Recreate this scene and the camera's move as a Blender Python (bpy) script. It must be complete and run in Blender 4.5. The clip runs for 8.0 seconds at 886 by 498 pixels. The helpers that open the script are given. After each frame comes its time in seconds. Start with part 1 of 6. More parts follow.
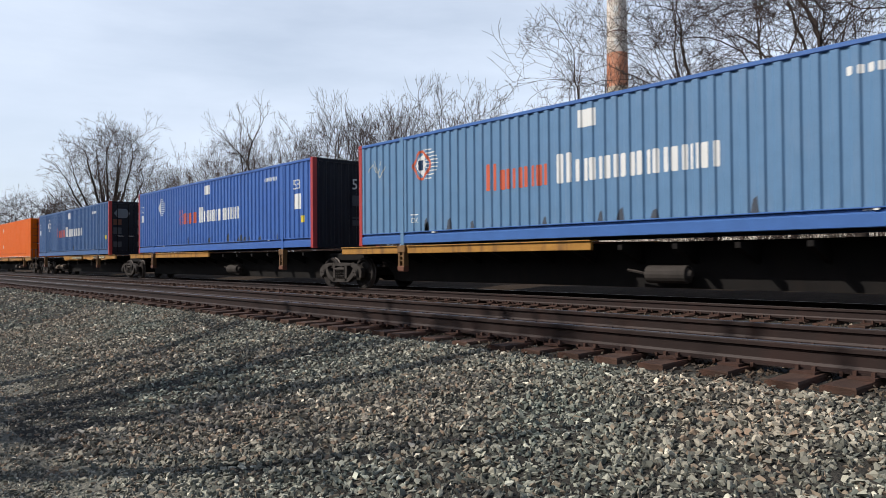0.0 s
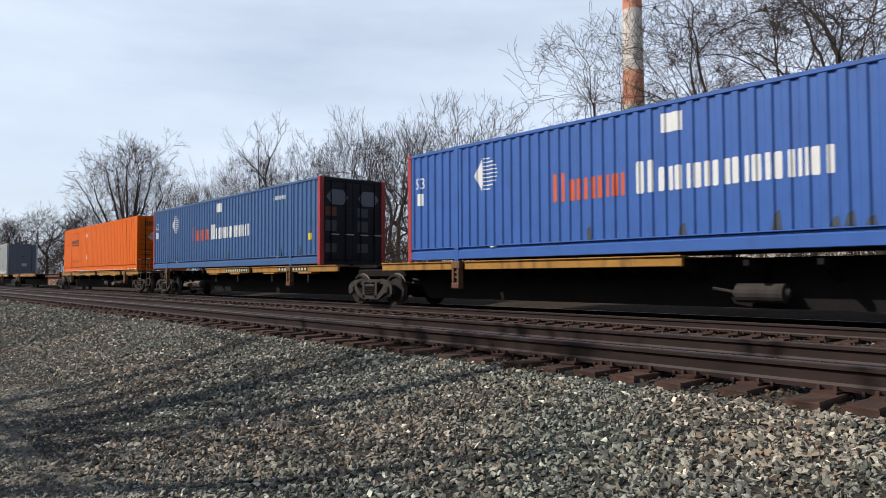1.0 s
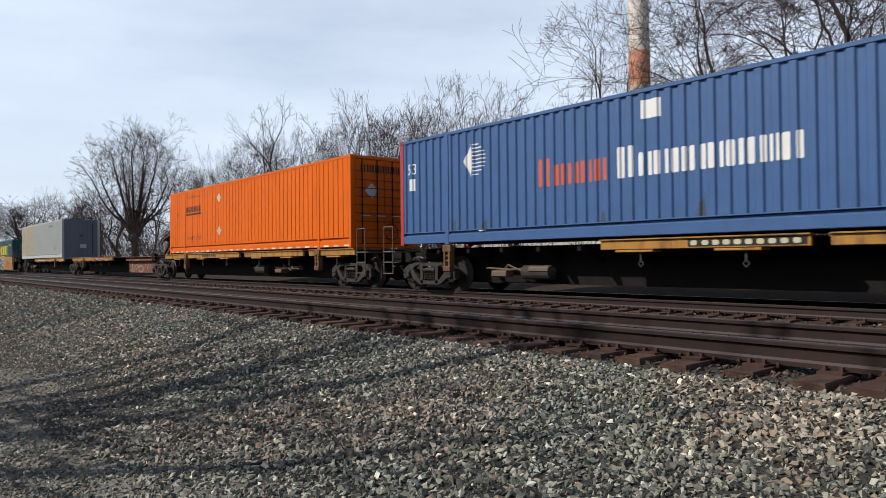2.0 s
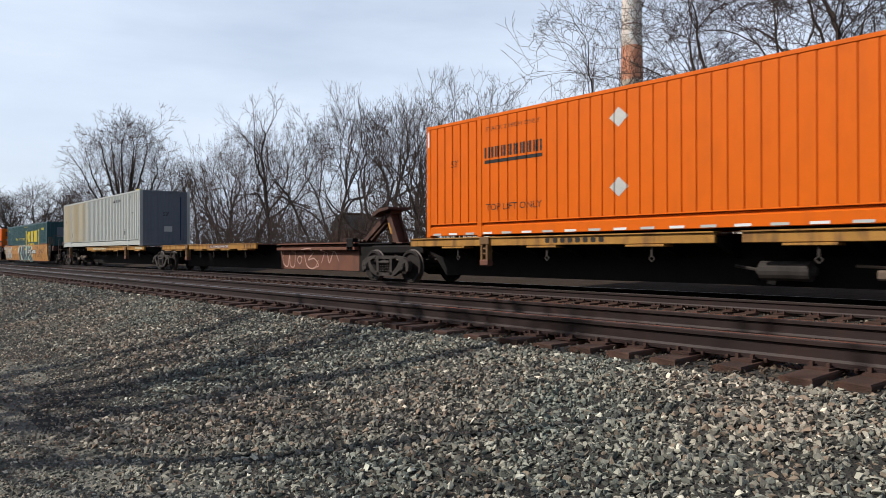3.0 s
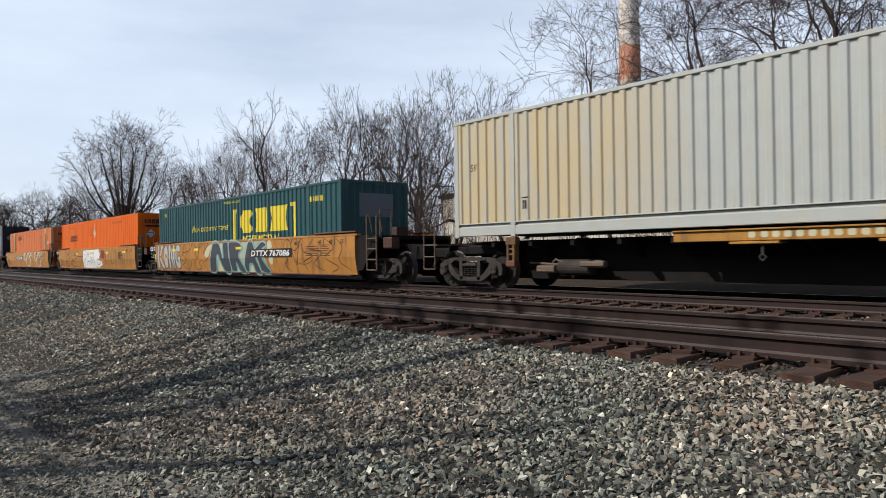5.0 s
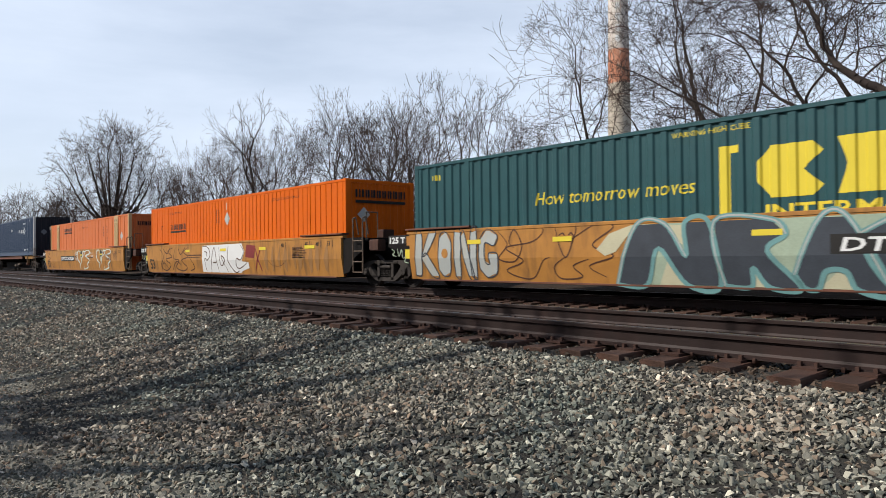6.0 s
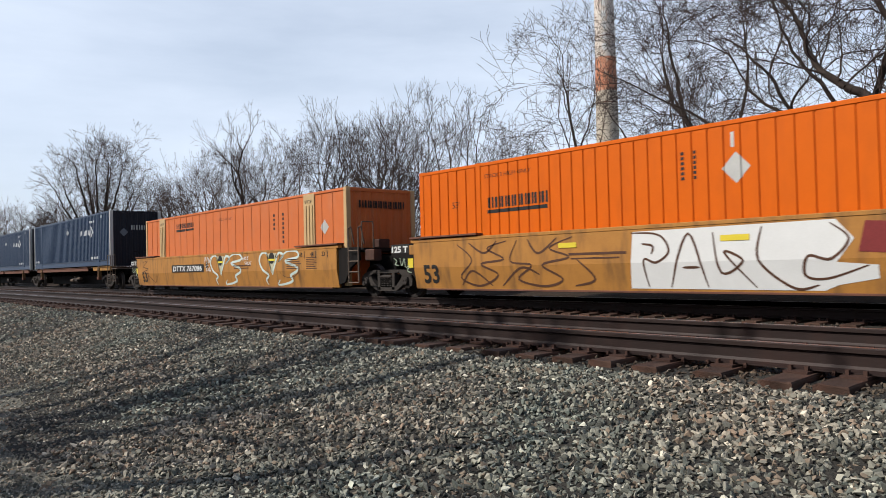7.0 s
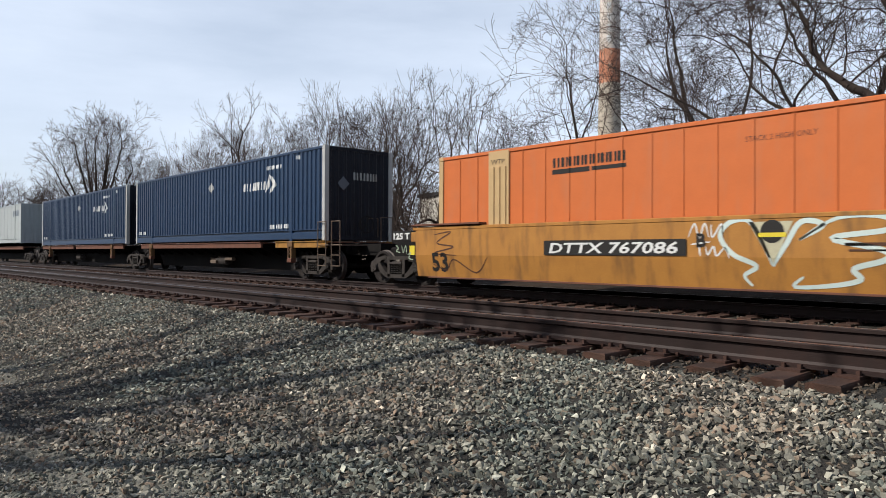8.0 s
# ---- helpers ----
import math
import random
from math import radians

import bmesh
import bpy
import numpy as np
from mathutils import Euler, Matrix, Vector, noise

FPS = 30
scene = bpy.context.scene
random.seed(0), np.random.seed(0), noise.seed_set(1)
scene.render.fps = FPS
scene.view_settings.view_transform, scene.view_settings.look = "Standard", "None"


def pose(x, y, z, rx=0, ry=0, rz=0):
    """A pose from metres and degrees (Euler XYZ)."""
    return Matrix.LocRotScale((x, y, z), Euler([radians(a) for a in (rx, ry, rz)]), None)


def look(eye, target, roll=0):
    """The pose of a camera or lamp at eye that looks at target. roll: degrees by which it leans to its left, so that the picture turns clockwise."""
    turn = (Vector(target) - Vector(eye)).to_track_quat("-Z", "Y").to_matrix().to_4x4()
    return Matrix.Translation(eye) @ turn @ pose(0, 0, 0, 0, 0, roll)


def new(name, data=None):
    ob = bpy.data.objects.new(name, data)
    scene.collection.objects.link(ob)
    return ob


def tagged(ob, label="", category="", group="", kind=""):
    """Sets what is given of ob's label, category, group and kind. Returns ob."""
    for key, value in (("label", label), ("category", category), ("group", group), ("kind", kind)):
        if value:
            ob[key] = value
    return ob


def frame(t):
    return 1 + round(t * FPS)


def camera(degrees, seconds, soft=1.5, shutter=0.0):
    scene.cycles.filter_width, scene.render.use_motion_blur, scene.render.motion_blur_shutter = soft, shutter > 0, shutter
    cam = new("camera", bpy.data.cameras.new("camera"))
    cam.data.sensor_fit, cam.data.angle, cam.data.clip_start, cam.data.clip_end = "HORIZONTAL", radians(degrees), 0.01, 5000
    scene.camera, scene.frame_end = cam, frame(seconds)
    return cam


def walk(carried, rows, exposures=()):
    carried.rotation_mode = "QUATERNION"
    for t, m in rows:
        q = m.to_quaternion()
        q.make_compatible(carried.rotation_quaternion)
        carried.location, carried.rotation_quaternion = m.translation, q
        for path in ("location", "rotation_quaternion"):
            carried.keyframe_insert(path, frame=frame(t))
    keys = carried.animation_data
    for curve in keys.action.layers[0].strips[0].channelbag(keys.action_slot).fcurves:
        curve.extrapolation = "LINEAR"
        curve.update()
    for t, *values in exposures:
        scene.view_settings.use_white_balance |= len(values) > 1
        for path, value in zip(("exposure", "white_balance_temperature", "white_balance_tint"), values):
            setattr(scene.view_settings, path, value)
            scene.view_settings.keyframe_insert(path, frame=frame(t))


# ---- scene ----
# ---------------------------------------------------------------- camera
EYE = (0.0, 0.0, 0.85)
VIEW = [
    (0.0, 48.37, 0.81, 0.47), (0.5, 49.36, 2.42, 1.02), (1.0, 49.64, 2.19, 0.28), (1.5, 50.40, 1.84, 1.09),
    (2.0, 50.09, 0.83, 0.59), (3.5, 49.27, 0.12, 0.19), (4.0, 49.52, -0.02, 1.15), (4.5, 49.57, 0.36, 0.95),
    (6.0, 48.51, 0.59, 0.64), (6.5, 47.72, 1.47, 1.00), (7.0, 47.76, 1.31, 1.43), (7.5, 47.97, 1.86, 1.63),
    (8.0, 47.57, 0.34, -0.22)]
cam = camera(64.53, 8.0, soft=0.8, shutter=0.06)
walk(cam, [(t, pose(*EYE, 90 + p, r, yaw)) for t, yaw, p, r in VIEW])

# ---------------------------------------------------------------- world and sun
SUN_EL, SUN_TRAVEL = 40.0, 60.0      # height of the sun; heading of its light, degrees from +x towards +y


def build_world():
    w = bpy.data.worlds.new("sky")
    scene.world = w
    w.use_nodes = True
    nt = w.node_tree
    nt.nodes.clear()
    out = nt.nodes.new("ShaderNodeOutputWorld")
    bg = nt.nodes.new("ShaderNodeBackground")
    bg.inputs[1].default_value = 0.112
    sky = nt.nodes.new("ShaderNodeTexSky")
    sky.sky_type = "NISHITA"
    sky.sun_disc = False
    sky.sun_elevation = radians(SUN_EL)
    sky.sun_rotation = radians(90 - (SUN_TRAVEL + 180))
    sky.air_density, sky.dust_density = 1.0, 1.6
    co = nt.nodes.new("ShaderNodeTexCoord")
    mp = nt.nodes.new("ShaderNodeMapping")
    mp.inputs["Scale"].default_value = (1.0, 1.0, 4.5)
    no = nt.nodes.new("ShaderNodeTexNoise")
    no.inputs["Scale"].default_value = 1.7
    no.inputs["Detail"].default_value = 6
    no.inputs["Roughness"].default_value = 0.55
    rp = nt.nodes.new("ShaderNodeValToRGB")
    rp.color_ramp.elements[0].position, rp.color_ramp.elements[0].color = 0.28, (0.55, 0.55, 0.55, 1)
    rp.color_ramp.elements[1].position, rp.color_ramp.elements[1].color = 0.66, (0.93, 0.93, 0.93, 1)
    mx = nt.nodes.new("ShaderNodeMixRGB")
    mx.inputs[2].default_value = (7.2, 8.1, 9.6, 1)
    nt.links.new(co.outputs["Generated"], mp.inputs[0])
    nt.links.new(mp.outputs[0], no.inputs["Vector"])
    nt.links.new(no.outputs["Fac"], rp.inputs[0])
    # thin cloud and haze low down, clearer blue overhead
    sx = nt.nodes.new("ShaderNodeSeparateXYZ")
    nt.links.new(co.outputs["Generated"], sx.inputs[0])
    mr = nt.nodes.new("ShaderNodeMapRange")
    mr.inputs["From Min"].default_value, mr.inputs["From Max"].default_value = 0.36, 0.60
    mr.inputs["To Min"].default_value, mr.inputs["To Max"].default_value = 1.0, 0.04
    nt.links.new(sx.outputs["Z"], mr.inputs["Value"])
    mu = nt.nodes.new("ShaderNodeMath")
    mu.operation = "MULTIPLY"
    nt.links.new(rp.outputs[0], mu.inputs[0])
    nt.links.new(mr.outputs[0], mu.inputs[1])
    nt.links.new(mu.outputs[0], mx.inputs[0])
    nt.links.new(sky.outputs[0], mx.inputs[1])
    nt.links.new(mx.outputs[0], bg.inputs[0])
    nt.links.new(bg.outputs[0], out.inputs[0])
    sun = new("sun", bpy.data.lights.new("sun", "SUN"))
    sun.data.energy, sun.data.angle, sun.data.color = 5.0, radians(0.6), (1.0, 0.94, 0.86)
    a, e = radians(SUN_TRAVEL), radians(SUN_EL)
    way = Vector((math.cos(a) * math.cos(e), math.sin(a) * math.cos(e), -math.sin(e)))
    sun.matrix_world = look(Vector((0, 0, 40)) - way * 10, Vector((0, 0, 40)))


build_world()
scene.view_settings.exposure = 0.05


# ---------------------------------------------------------------- mesh helpers
class Shape:
    """Gathers corners and faces of one mesh."""

    def __init__(self):
        self.v, self.f = [], []

    def box(self, x0, x1, y0, y1, z0, z1):
        n = len(self.v)
        self.v += [(x, y, z) for z in (z0, z1) for y in (y0, y1) for x in (x0, x1)]
        self.f += [tuple(n + i for i in q) for q in ((0, 2, 3, 1), (4, 5, 7, 6), (0, 1, 5, 4), (2, 6, 7, 3), (0, 4, 6, 2), (1, 3, 7, 5))]
        return self

    def slab(self, x0, x1, y0, y1, z0, z1, c=0.01):
        """A box with its long edges along x chamfered."""
        p = [(y0 + c, z0), (y1 - c, z0), (y1, z0 + c), (y1, z1 - c), (y1 - c, z1), (y0 + c, z1), (y0, z1 - c), (y0, z0 + c)]
        return self.sweep_x(p, x0, x1)

    def sweep_x(self, p, x0, x1):
        """A closed outline in (y, z) from x0 to x1."""
        n, k = len(self.v), len(p)
        self.v += [(x0, y, z) for y, z in p] + [(x1, y, z) for y, z in p]
        self.f += [(n + i, n + (i + 1) % k, n + k + (i + 1) % k, n + k + i) for i in range(k)]
        self.f += [tuple(n + i for i in reversed(range(k))), tuple(n + k + i for i in range(k))]
        return self

    def sweep_y(self, p, y0, y1):
        """A closed outline in (x, z) from y0 to y1."""
        n, k = len(self.v), len(p)
        self.v += [(x, y0, z) for x, z in p] + [(x, y1, z) for x, z in p]
        self.f += [(n + i, n + (i + 1) % k, n + k + (i + 1) % k, n + k + i) for i in range(k)]
        self.f += [tuple(n + i for i in reversed(range(k))), tuple(n + k + i for i in range(k))]
        return self

    def tube(self, a, b, r0, r1=None, k=8, caps=True):
        a, b = Vector(a), Vector(b)
        r1 = r0 if r1 is None else r1
        d = (b - a).normalized()
        u = d.orthogonal().normalized()
        w = d.cross(u)
        n = len(self.v)
        for p, r in ((a, r0), (b, r1)):
            self.v += [tuple(p + r * (math.cos(2 * math.pi * i / k) * u + math.sin(2 * math.pi * i / k) * w)) for i in range(k)]
        self.f += [(n + i, n + (i + 1) % k, n + k + (i + 1) % k, n + k + i) for i in range(k)]
        if caps:
            self.f += [tuple(n + i for i in reversed(range(k))), tuple(n + k + i for i in range(k))]
        return self

    def pipe(self, pts, r, k=6):
        for a, b in zip(pts, pts[1:]):
            self.tube(a, b, r, r, k)
        return self

    def lathe_y(self, prof, k=28):
        """Turns an outline of (radius, y) about the y axis."""
        n, m = len(self.v), len(prof)
        for i in range(k):
            a = 2 * math.pi * i / k
            self.v += [(r * math.cos(a), y, r * math.sin(a)) for r, y in prof]
        for i in range(k):
            for j in range(m - 1):
                p, q = n + i * m, n + ((i + 1) % k) * m
                self.f.append((p + j, p + j + 1, q + j + 1, q + j))
        return self

    def shift(self, x, y, z):
        self.v = [(a + x, b + y, c + z) for a, b, c in self.v]
        return self


def mesh_of(name, sh, mat, smooth=False):
    me = bpy.data.meshes.new(name)
    me.from_pydata(sh.v, [], sh.f)
    me.materials.append(mat)
    bm = bmesh.new()
    bm.from_mesh(me)
    bmesh.ops.recalc_face_normals(bm, faces=bm.faces)
    bm.to_mesh(me)
    bm.free()
    if smooth:
        me.polygons.foreach_set("use_smooth", [True] * len(me.polygons))
    return me


def part(name, sh, mat, parent=None, label="", smooth=False):
    ob = new(name, sh if isinstance(sh, bpy.types.Mesh) else mesh_of(name, sh, mat, smooth))
    if parent:
        ob.parent = parent
    return tagged(ob, label)


def tri_mesh(name, V, T, mat, flat=False):
    """A mesh from arrays of corners and triangles."""
    me = bpy.data.meshes.new(name)
    me.vertices.add(len(V))
    me.vertices.foreach_set("co", np.asarray(V, np.float32).ravel())
    me.loops.add(3 * len(T))
    me.loops.foreach_set("vertex_index", np.asarray(T, np.int32).ravel())
    me.polygons.add(len(T))
    me.polygons.foreach_set("loop_start", np.arange(len(T), dtype=np.int32) * 3)
    me.update(calc_edges=True)
    me.materials.append(mat)
    if flat:
        me.shade_flat()
    return me


def empty(name, m):
    ob = new(name)
    ob.matrix_basis = m
    return ob


# ---------------------------------------------------------------- materials
def material(name, col, rough=0.6, metal=0.0, vary=0.12, scale=3.0, fine=40.0, bump=0.1, stain=None, stain_amount=0.35,
             stretch=(1, 1, 1), random_object=0.0, random_island=0.0, bump_dist=0.01, spec=0.25):
    """A paint, stone, wood or metal: base colour with grain at two scales, an optional stain colour in streaks, and relief."""
    m = bpy.data.materials.new(name)
    m.use_nodes = True
    nt = m.node_tree
    bsdf = nt.nodes["Principled BSDF"]
    bsdf.inputs["Roughness"].default_value = rough
    bsdf.inputs["Metallic"].default_value = metal
    bsdf.inputs["Specular IOR Level"].default_value = spec
    co = nt.nodes.new("ShaderNodeTexCoord")
    mp = nt.nodes.new("ShaderNodeMapping")
    mp.inputs["Scale"].default_value = stretch
    nt.links.new(co.outputs["Object"], mp.inputs[0])

    def noise_at(s, detail=4.0):
        n = nt.nodes.new("ShaderNodeTexNoise")
        n.inputs["Scale"].default_value = s
        n.inputs["Detail"].default_value = detail
        nt.links.new(mp.outputs[0], n.inputs["Vector"])
        return n.outputs["Fac"]

    def math_node(op, a, b, clamp=False):
        n = nt.nodes.new("ShaderNodeMath")
        n.operation, n.use_clamp = op, clamp
        for i, s in enumerate((a, b)):
            if isinstance(s, (int, float)):
                n.inputs[i].default_value = s
            else:
                nt.links.new(s, n.inputs[i])
        return n.outputs[0]

    big, small = noise_at(scale), noise_at(fine, 2.0)
    # brightness factor about 1
    f = math_node("ADD", math_node("MULTIPLY", math_node("SUBTRACT", big, 0.5), vary * 2.4),
                  math_node("MULTIPLY", math_node("SUBTRACT", small, 0.5), vary * 1.6))
    f = math_node("ADD", f, 1.0)
    if random_object:
        oi = nt.nodes.new("ShaderNodeObjectInfo")
        f = math_node("MULTIPLY", f, math_node("ADD", math_node("MULTIPLY", oi.outputs["Random"], random_object * 2), 1 - random_object))
    if random_island:
        ge = nt.nodes.new("ShaderNodeNewGeometry")
        f = math_node("MULTIPLY", f, math_node("ADD", math_node("MULTIPLY", ge.outputs["Random Per Island"], random_island * 2), 1 - random_island))
    mul = nt.nodes.new("ShaderNodeVectorMath")
    mul.operation = "SCALE"
    mul.inputs[0].default_value = col
    nt.links.new(f, mul.inputs["Scale"])
    colour = mul.outputs[0]
    if stain:
        st = nt.nodes.new("ShaderNodeTexNoise")
        st.inputs["Scale"].default_value = 1.0
        st.inputs["Detail"].default_value = 5
        m2 = nt.nodes.new("ShaderNodeMapping")
        m2.inputs["Scale"].default_value = (4.0, 4.0, 0.9)
        nt.links.new(co.outputs["Object"], m2.inputs[0])
        nt.links.new(m2.outputs[0], st.inputs["Vector"])
        rp = nt.nodes.new("ShaderNodeValToRGB")
        rp.color_ramp.elements[0].position = 0.5
        rp.color_ramp.elements[1].position = 0.75
        nt.links.new(st.outputs["Fac"], rp.inputs[0])
        mx = nt.nodes.new("ShaderNodeMixRGB")
        mx.inputs[2].default_value = (*stain, 1)
        nt.links.new(math_node("MULTIPLY", rp.outputs[0], stain_amount), mx.inputs[0])
        nt.links.new(colour, mx.inputs[1])
        colour = mx.outputs[0]
    nt.links.new(colour, bsdf.inputs["Base Color"])
    if bump:
        bp = nt.nodes.new("ShaderNodeBump")
        bp.inputs["Strength"].default_value = bump
        bp.inputs["Distance"].default_value = bump_dist
        nt.links.new(math_node("ADD", small, big), bp.inputs["Height"])
        nt.links.new(bp.outputs[0], bsdf.inputs["Normal"])
    return m


def stone_material(name, cols, random_dark=0.45):
    """Crushed stone: each piece takes a tone of its own."""
    m = material(name, (1.1, 1.1, 1.1), 0.9, vary=0.18, scale=8, fine=60, bump=0.4, spec=0.2)
    nt = m.node_tree
    bsdf = nt.nodes["Principled BSDF"]
    old = bsdf.inputs["Base Color"].links[0].from_socket
    ge = nt.nodes.new("ShaderNodeNewGeometry")
    rp = nt.nodes.new("ShaderNodeValToRGB")
    rp.color_ramp.interpolation = "CONSTANT"
    while len(rp.color_ramp.elements) < len(cols):
        rp.color_ramp.elements.new(0.5)
    for e, (p, c) in zip(rp.color_ramp.elements, cols):
        e.position, e.color = p, (*c, 1)
    nt.links.new(ge.outputs["Random Per Island"], rp.inputs[0])
    mx = nt.nodes.new("ShaderNodeMixRGB")
    mx.blend_type = "MULTIPLY"
    mx.inputs[0].default_value = 1
    nt.links.new(rp.outputs[0], mx.inputs[1])
    nt.links.new(old, mx.inputs[2])
    # wide patches of brown dust and of clean grey stone
    big = nt.nodes.new("ShaderNodeTexNoise")
    big.inputs["Scale"].default_value = 0.55
    big.inputs["Detail"].default_value = 5
    co = nt.nodes.new("ShaderNodeTexCoord")
    nt.links.new(co.outputs["Object"], big.inputs["Vector"])
    r2 = nt.nodes.new("ShaderNodeValToRGB")
    r2.color_ramp.elements[0].position, r2.color_ramp.elements[0].color = 0.36, (0.84, 0.92, 0.90, 1)
    r2.color_ramp.elements[1].position, r2.color_ramp.elements[1].color = 0.64, (1.10, 1.0, 0.93, 1)
    nt.links.new(big.outputs["Fac"], r2.inputs[0])
    m2 = nt.nodes.new("ShaderNodeMixRGB")
    m2.blend_type = "MULTIPLY"
    m2.inputs[0].default_value = 1
    nt.links.new(mx.outputs[0], m2.inputs[1])
    nt.links.new(r2.outputs[0], m2.inputs[2])
    nt.links.new(m2.outputs[0], bsdf.inputs["Base Color"])
    return m


RUST = (0.13, 0.06, 0.035)
M_BLUE = material("blue_paint", (0.0355, 0.0966, 0.3067), 0.45, vary=0.10, stain=(0.0312, 0.0511, 0.1221), stain_amount=0.3)
M_BLUE_FADED = material("faded_blue_paint", (0.0851, 0.1736, 0.2979), 0.6, vary=0.10, stain=(0.1288, 0.1938, 0.2901), stain_amount=0.4)
M_BLUE_RAIL = material("blue_rail_paint", (0.0414, 0.1081, 0.2979), 0.45, vary=0.14)
M_BLUE_C = material("dull_blue_paint", (0.0368, 0.0874, 0.2070), 0.5, vary=0.10, stain=(0.0333, 0.0575, 0.1081), stain_amount=0.3)
M_NAVY = material("navy_paint", (0.013, 0.032, 0.072), 0.4, vary=0.12)
# blue and navy box ends: their shade is put into this near-black colour
M_END_SHADED = material("shaded_end_paint", (0.004, 0.006, 0.013), 0.5, vary=0.2)
M_RED = material("red_post_paint", (0.302, 0.036, 0.036), 0.5, vary=0.1, stain=(0.144, 0.029, 0.022))
M_ORANGE = material("orange_paint", (0.53, 0.098, 0.002), 0.55, vary=0.06, stain=(0.324, 0.065, 0.008), stain_amount=0.3, spec=0.12)
M_ORANGE_OLD = material("faded_orange_paint", (0.46, 0.118, 0.030), 0.6, vary=0.08, stain=(0.360, 0.144, 0.072), stain_amount=0.4)
M_BEIGE = material("beige_paint", (0.418, 0.288, 0.144), 0.6, vary=0.1)
M_GREY = material("light_grey_paint", (0.3168, 0.3366, 0.3245), 0.5, vary=0.06, stain=(0.3641, 0.3168, 0.2222), stain_amount=0.55)
M_GREY_STAINED = material("stained_grey_paint", (0.3168, 0.3366, 0.3245), 0.5, vary=0.06, stain=(0.3641, 0.3168, 0.2222), stain_amount=0.4)


def add_beige_patch(m):
    """Old beige paint that shows through the grey in upright streaks over one stretch of wall."""
    nt = m.node_tree
    bsdf = nt.nodes["Principled BSDF"]
    old = bsdf.inputs["Base Color"].links[0].from_socket
    co = nt.nodes.new("ShaderNodeTexCoord")
    sx = nt.nodes.new("ShaderNodeSeparateXYZ")
    nt.links.new(co.outputs["Object"], sx.inputs[0])
    mp = nt.nodes.new("ShaderNodeMapping")
    mp.inputs["Scale"].default_value = (2.2, 2.2, 0.25)
    no = nt.nodes.new("ShaderNodeTexNoise")
    no.inputs["Scale"].default_value, no.inputs["Detail"].default_value = 1.6, 5
    nt.links.new(co.outputs["Object"], mp.inputs[0])
    nt.links.new(mp.outputs[0], no.inputs["Vector"])
    mr = nt.nodes.new("ShaderNodeMapRange")
    mr.inputs["From Min"].default_value, mr.inputs["From Max"].default_value = -9.4, -12.0
    nt.links.new(sx.outputs["X"], mr.inputs["Value"])
    mu = nt.nodes.new("ShaderNodeMath")
    mu.operation, mu.use_clamp = "MULTIPLY", True
    ad = nt.nodes.new("ShaderNodeMath")
    ad.operation, ad.use_clamp = "MULTIPLY_ADD", True
    ad.inputs[1].default_value, ad.inputs[2].default_value = 2.6, -0.55
    nt.links.new(no.outputs["Fac"], ad.inputs[0])
    nt.links.new(mr.outputs[0], mu.inputs[0])
    nt.links.new(ad.outputs[0], mu.inputs[1])
    mx = nt.nodes.new("ShaderNodeMixRGB")
    mx.inputs[2].default_value = (0.40, 0.325, 0.195, 1)
    nt.links.new(mu.outputs[0], mx.inputs[0])
    nt.links.new(old, mx.inputs[1])
    nt.links.new(mx.outputs[0], bsdf.inputs["Base Color"])


add_beige_patch(M_GREY_STAINED)
# grey of the forward-facing ends, darkened in colour because they lie in shade
M_GREY_SHADED = material("shaded_grey_paint", (0.110, 0.125, 0.148), 0.5, vary=0.10)
M_GREEN = material("dark_green_paint", (0.016, 0.061, 0.068), 0.45, vary=0.10, stain=(0.014, 0.036, 0.043))
M_TRAILER = material("white_trailer_paint", (0.302, 0.331, 0.331), 0.5, vary=0.08)
M_WELL = material("tan_yellow_paint", (0.33, 0.150, 0.033), 0.6, vary=0.14, stain=(0.105, 0.056, 0.024), stain_amount=0.8)
M_YELLOW = material("worn_yellow_paint", (0.29, 0.142, 0.028), 0.65, vary=0.3, stain=(0.075, 0.036, 0.020), stain_amount=1.0)
M_GUIDE = material("rusted_yellow_steel", (0.135, 0.074, 0.030), 0.7, vary=0.3, stain=(0.06, 0.03, 0.02), stain_amount=0.9)
M_RUSTY = material("rusty_brown_paint", (0.115, 0.047, 0.029), 0.75, vary=0.2, stain=(0.058, 0.032, 0.025), stain_amount=0.6)
M_HITCH = material("rusty_hitch_steel", (0.052, 0.026, 0.020), 0.7, vary=0.3, stain=(0.10, 0.045, 0.026), stain_amount=0.7, spec=0.2)
M_BLACK = material("black_steel", (0.010, 0.0092, 0.009), 0.85, vary=0.3, stain=(0.016, 0.012, 0.010), stain_amount=0.5, spec=0.1)
M_TRUCK = material("dusty_cast_steel", (0.036, 0.031, 0.028), 0.8, vary=0.35, spec=0.15, stain=(0.0115, 0.0094, 0.0086), stain_amount=0.6)
M_PLACARD = material("dark_placard_grey", (0.050, 0.055, 0.065), 0.6, vary=0.15)
# wheel steel darkened in its colour for the shade of the deck above
M_WHEEL_SHADED = material("shaded_wheel_steel", (0.020, 0.017, 0.016), 0.8, vary=0.35, spec=0.12)
M_TREAD = material("worn_steel", (0.070, 0.060, 0.054), 0.6, 0.4, vary=0.2)
M_WHITE = material("white_lettering", (0.562, 0.569, 0.562), 0.55, vary=0.06)
M_MARK_RED = material("orange_red_lettering", (0.432, 0.086, 0.043), 0.55, vary=0.15)
M_MARK_BLACK = material("black_lettering", (0.014, 0.013, 0.012), 0.6, vary=0.2)
M_MARK_YELLOW = material("yellow_lettering", (0.562, 0.446, 0.036), 0.55, vary=0.05)
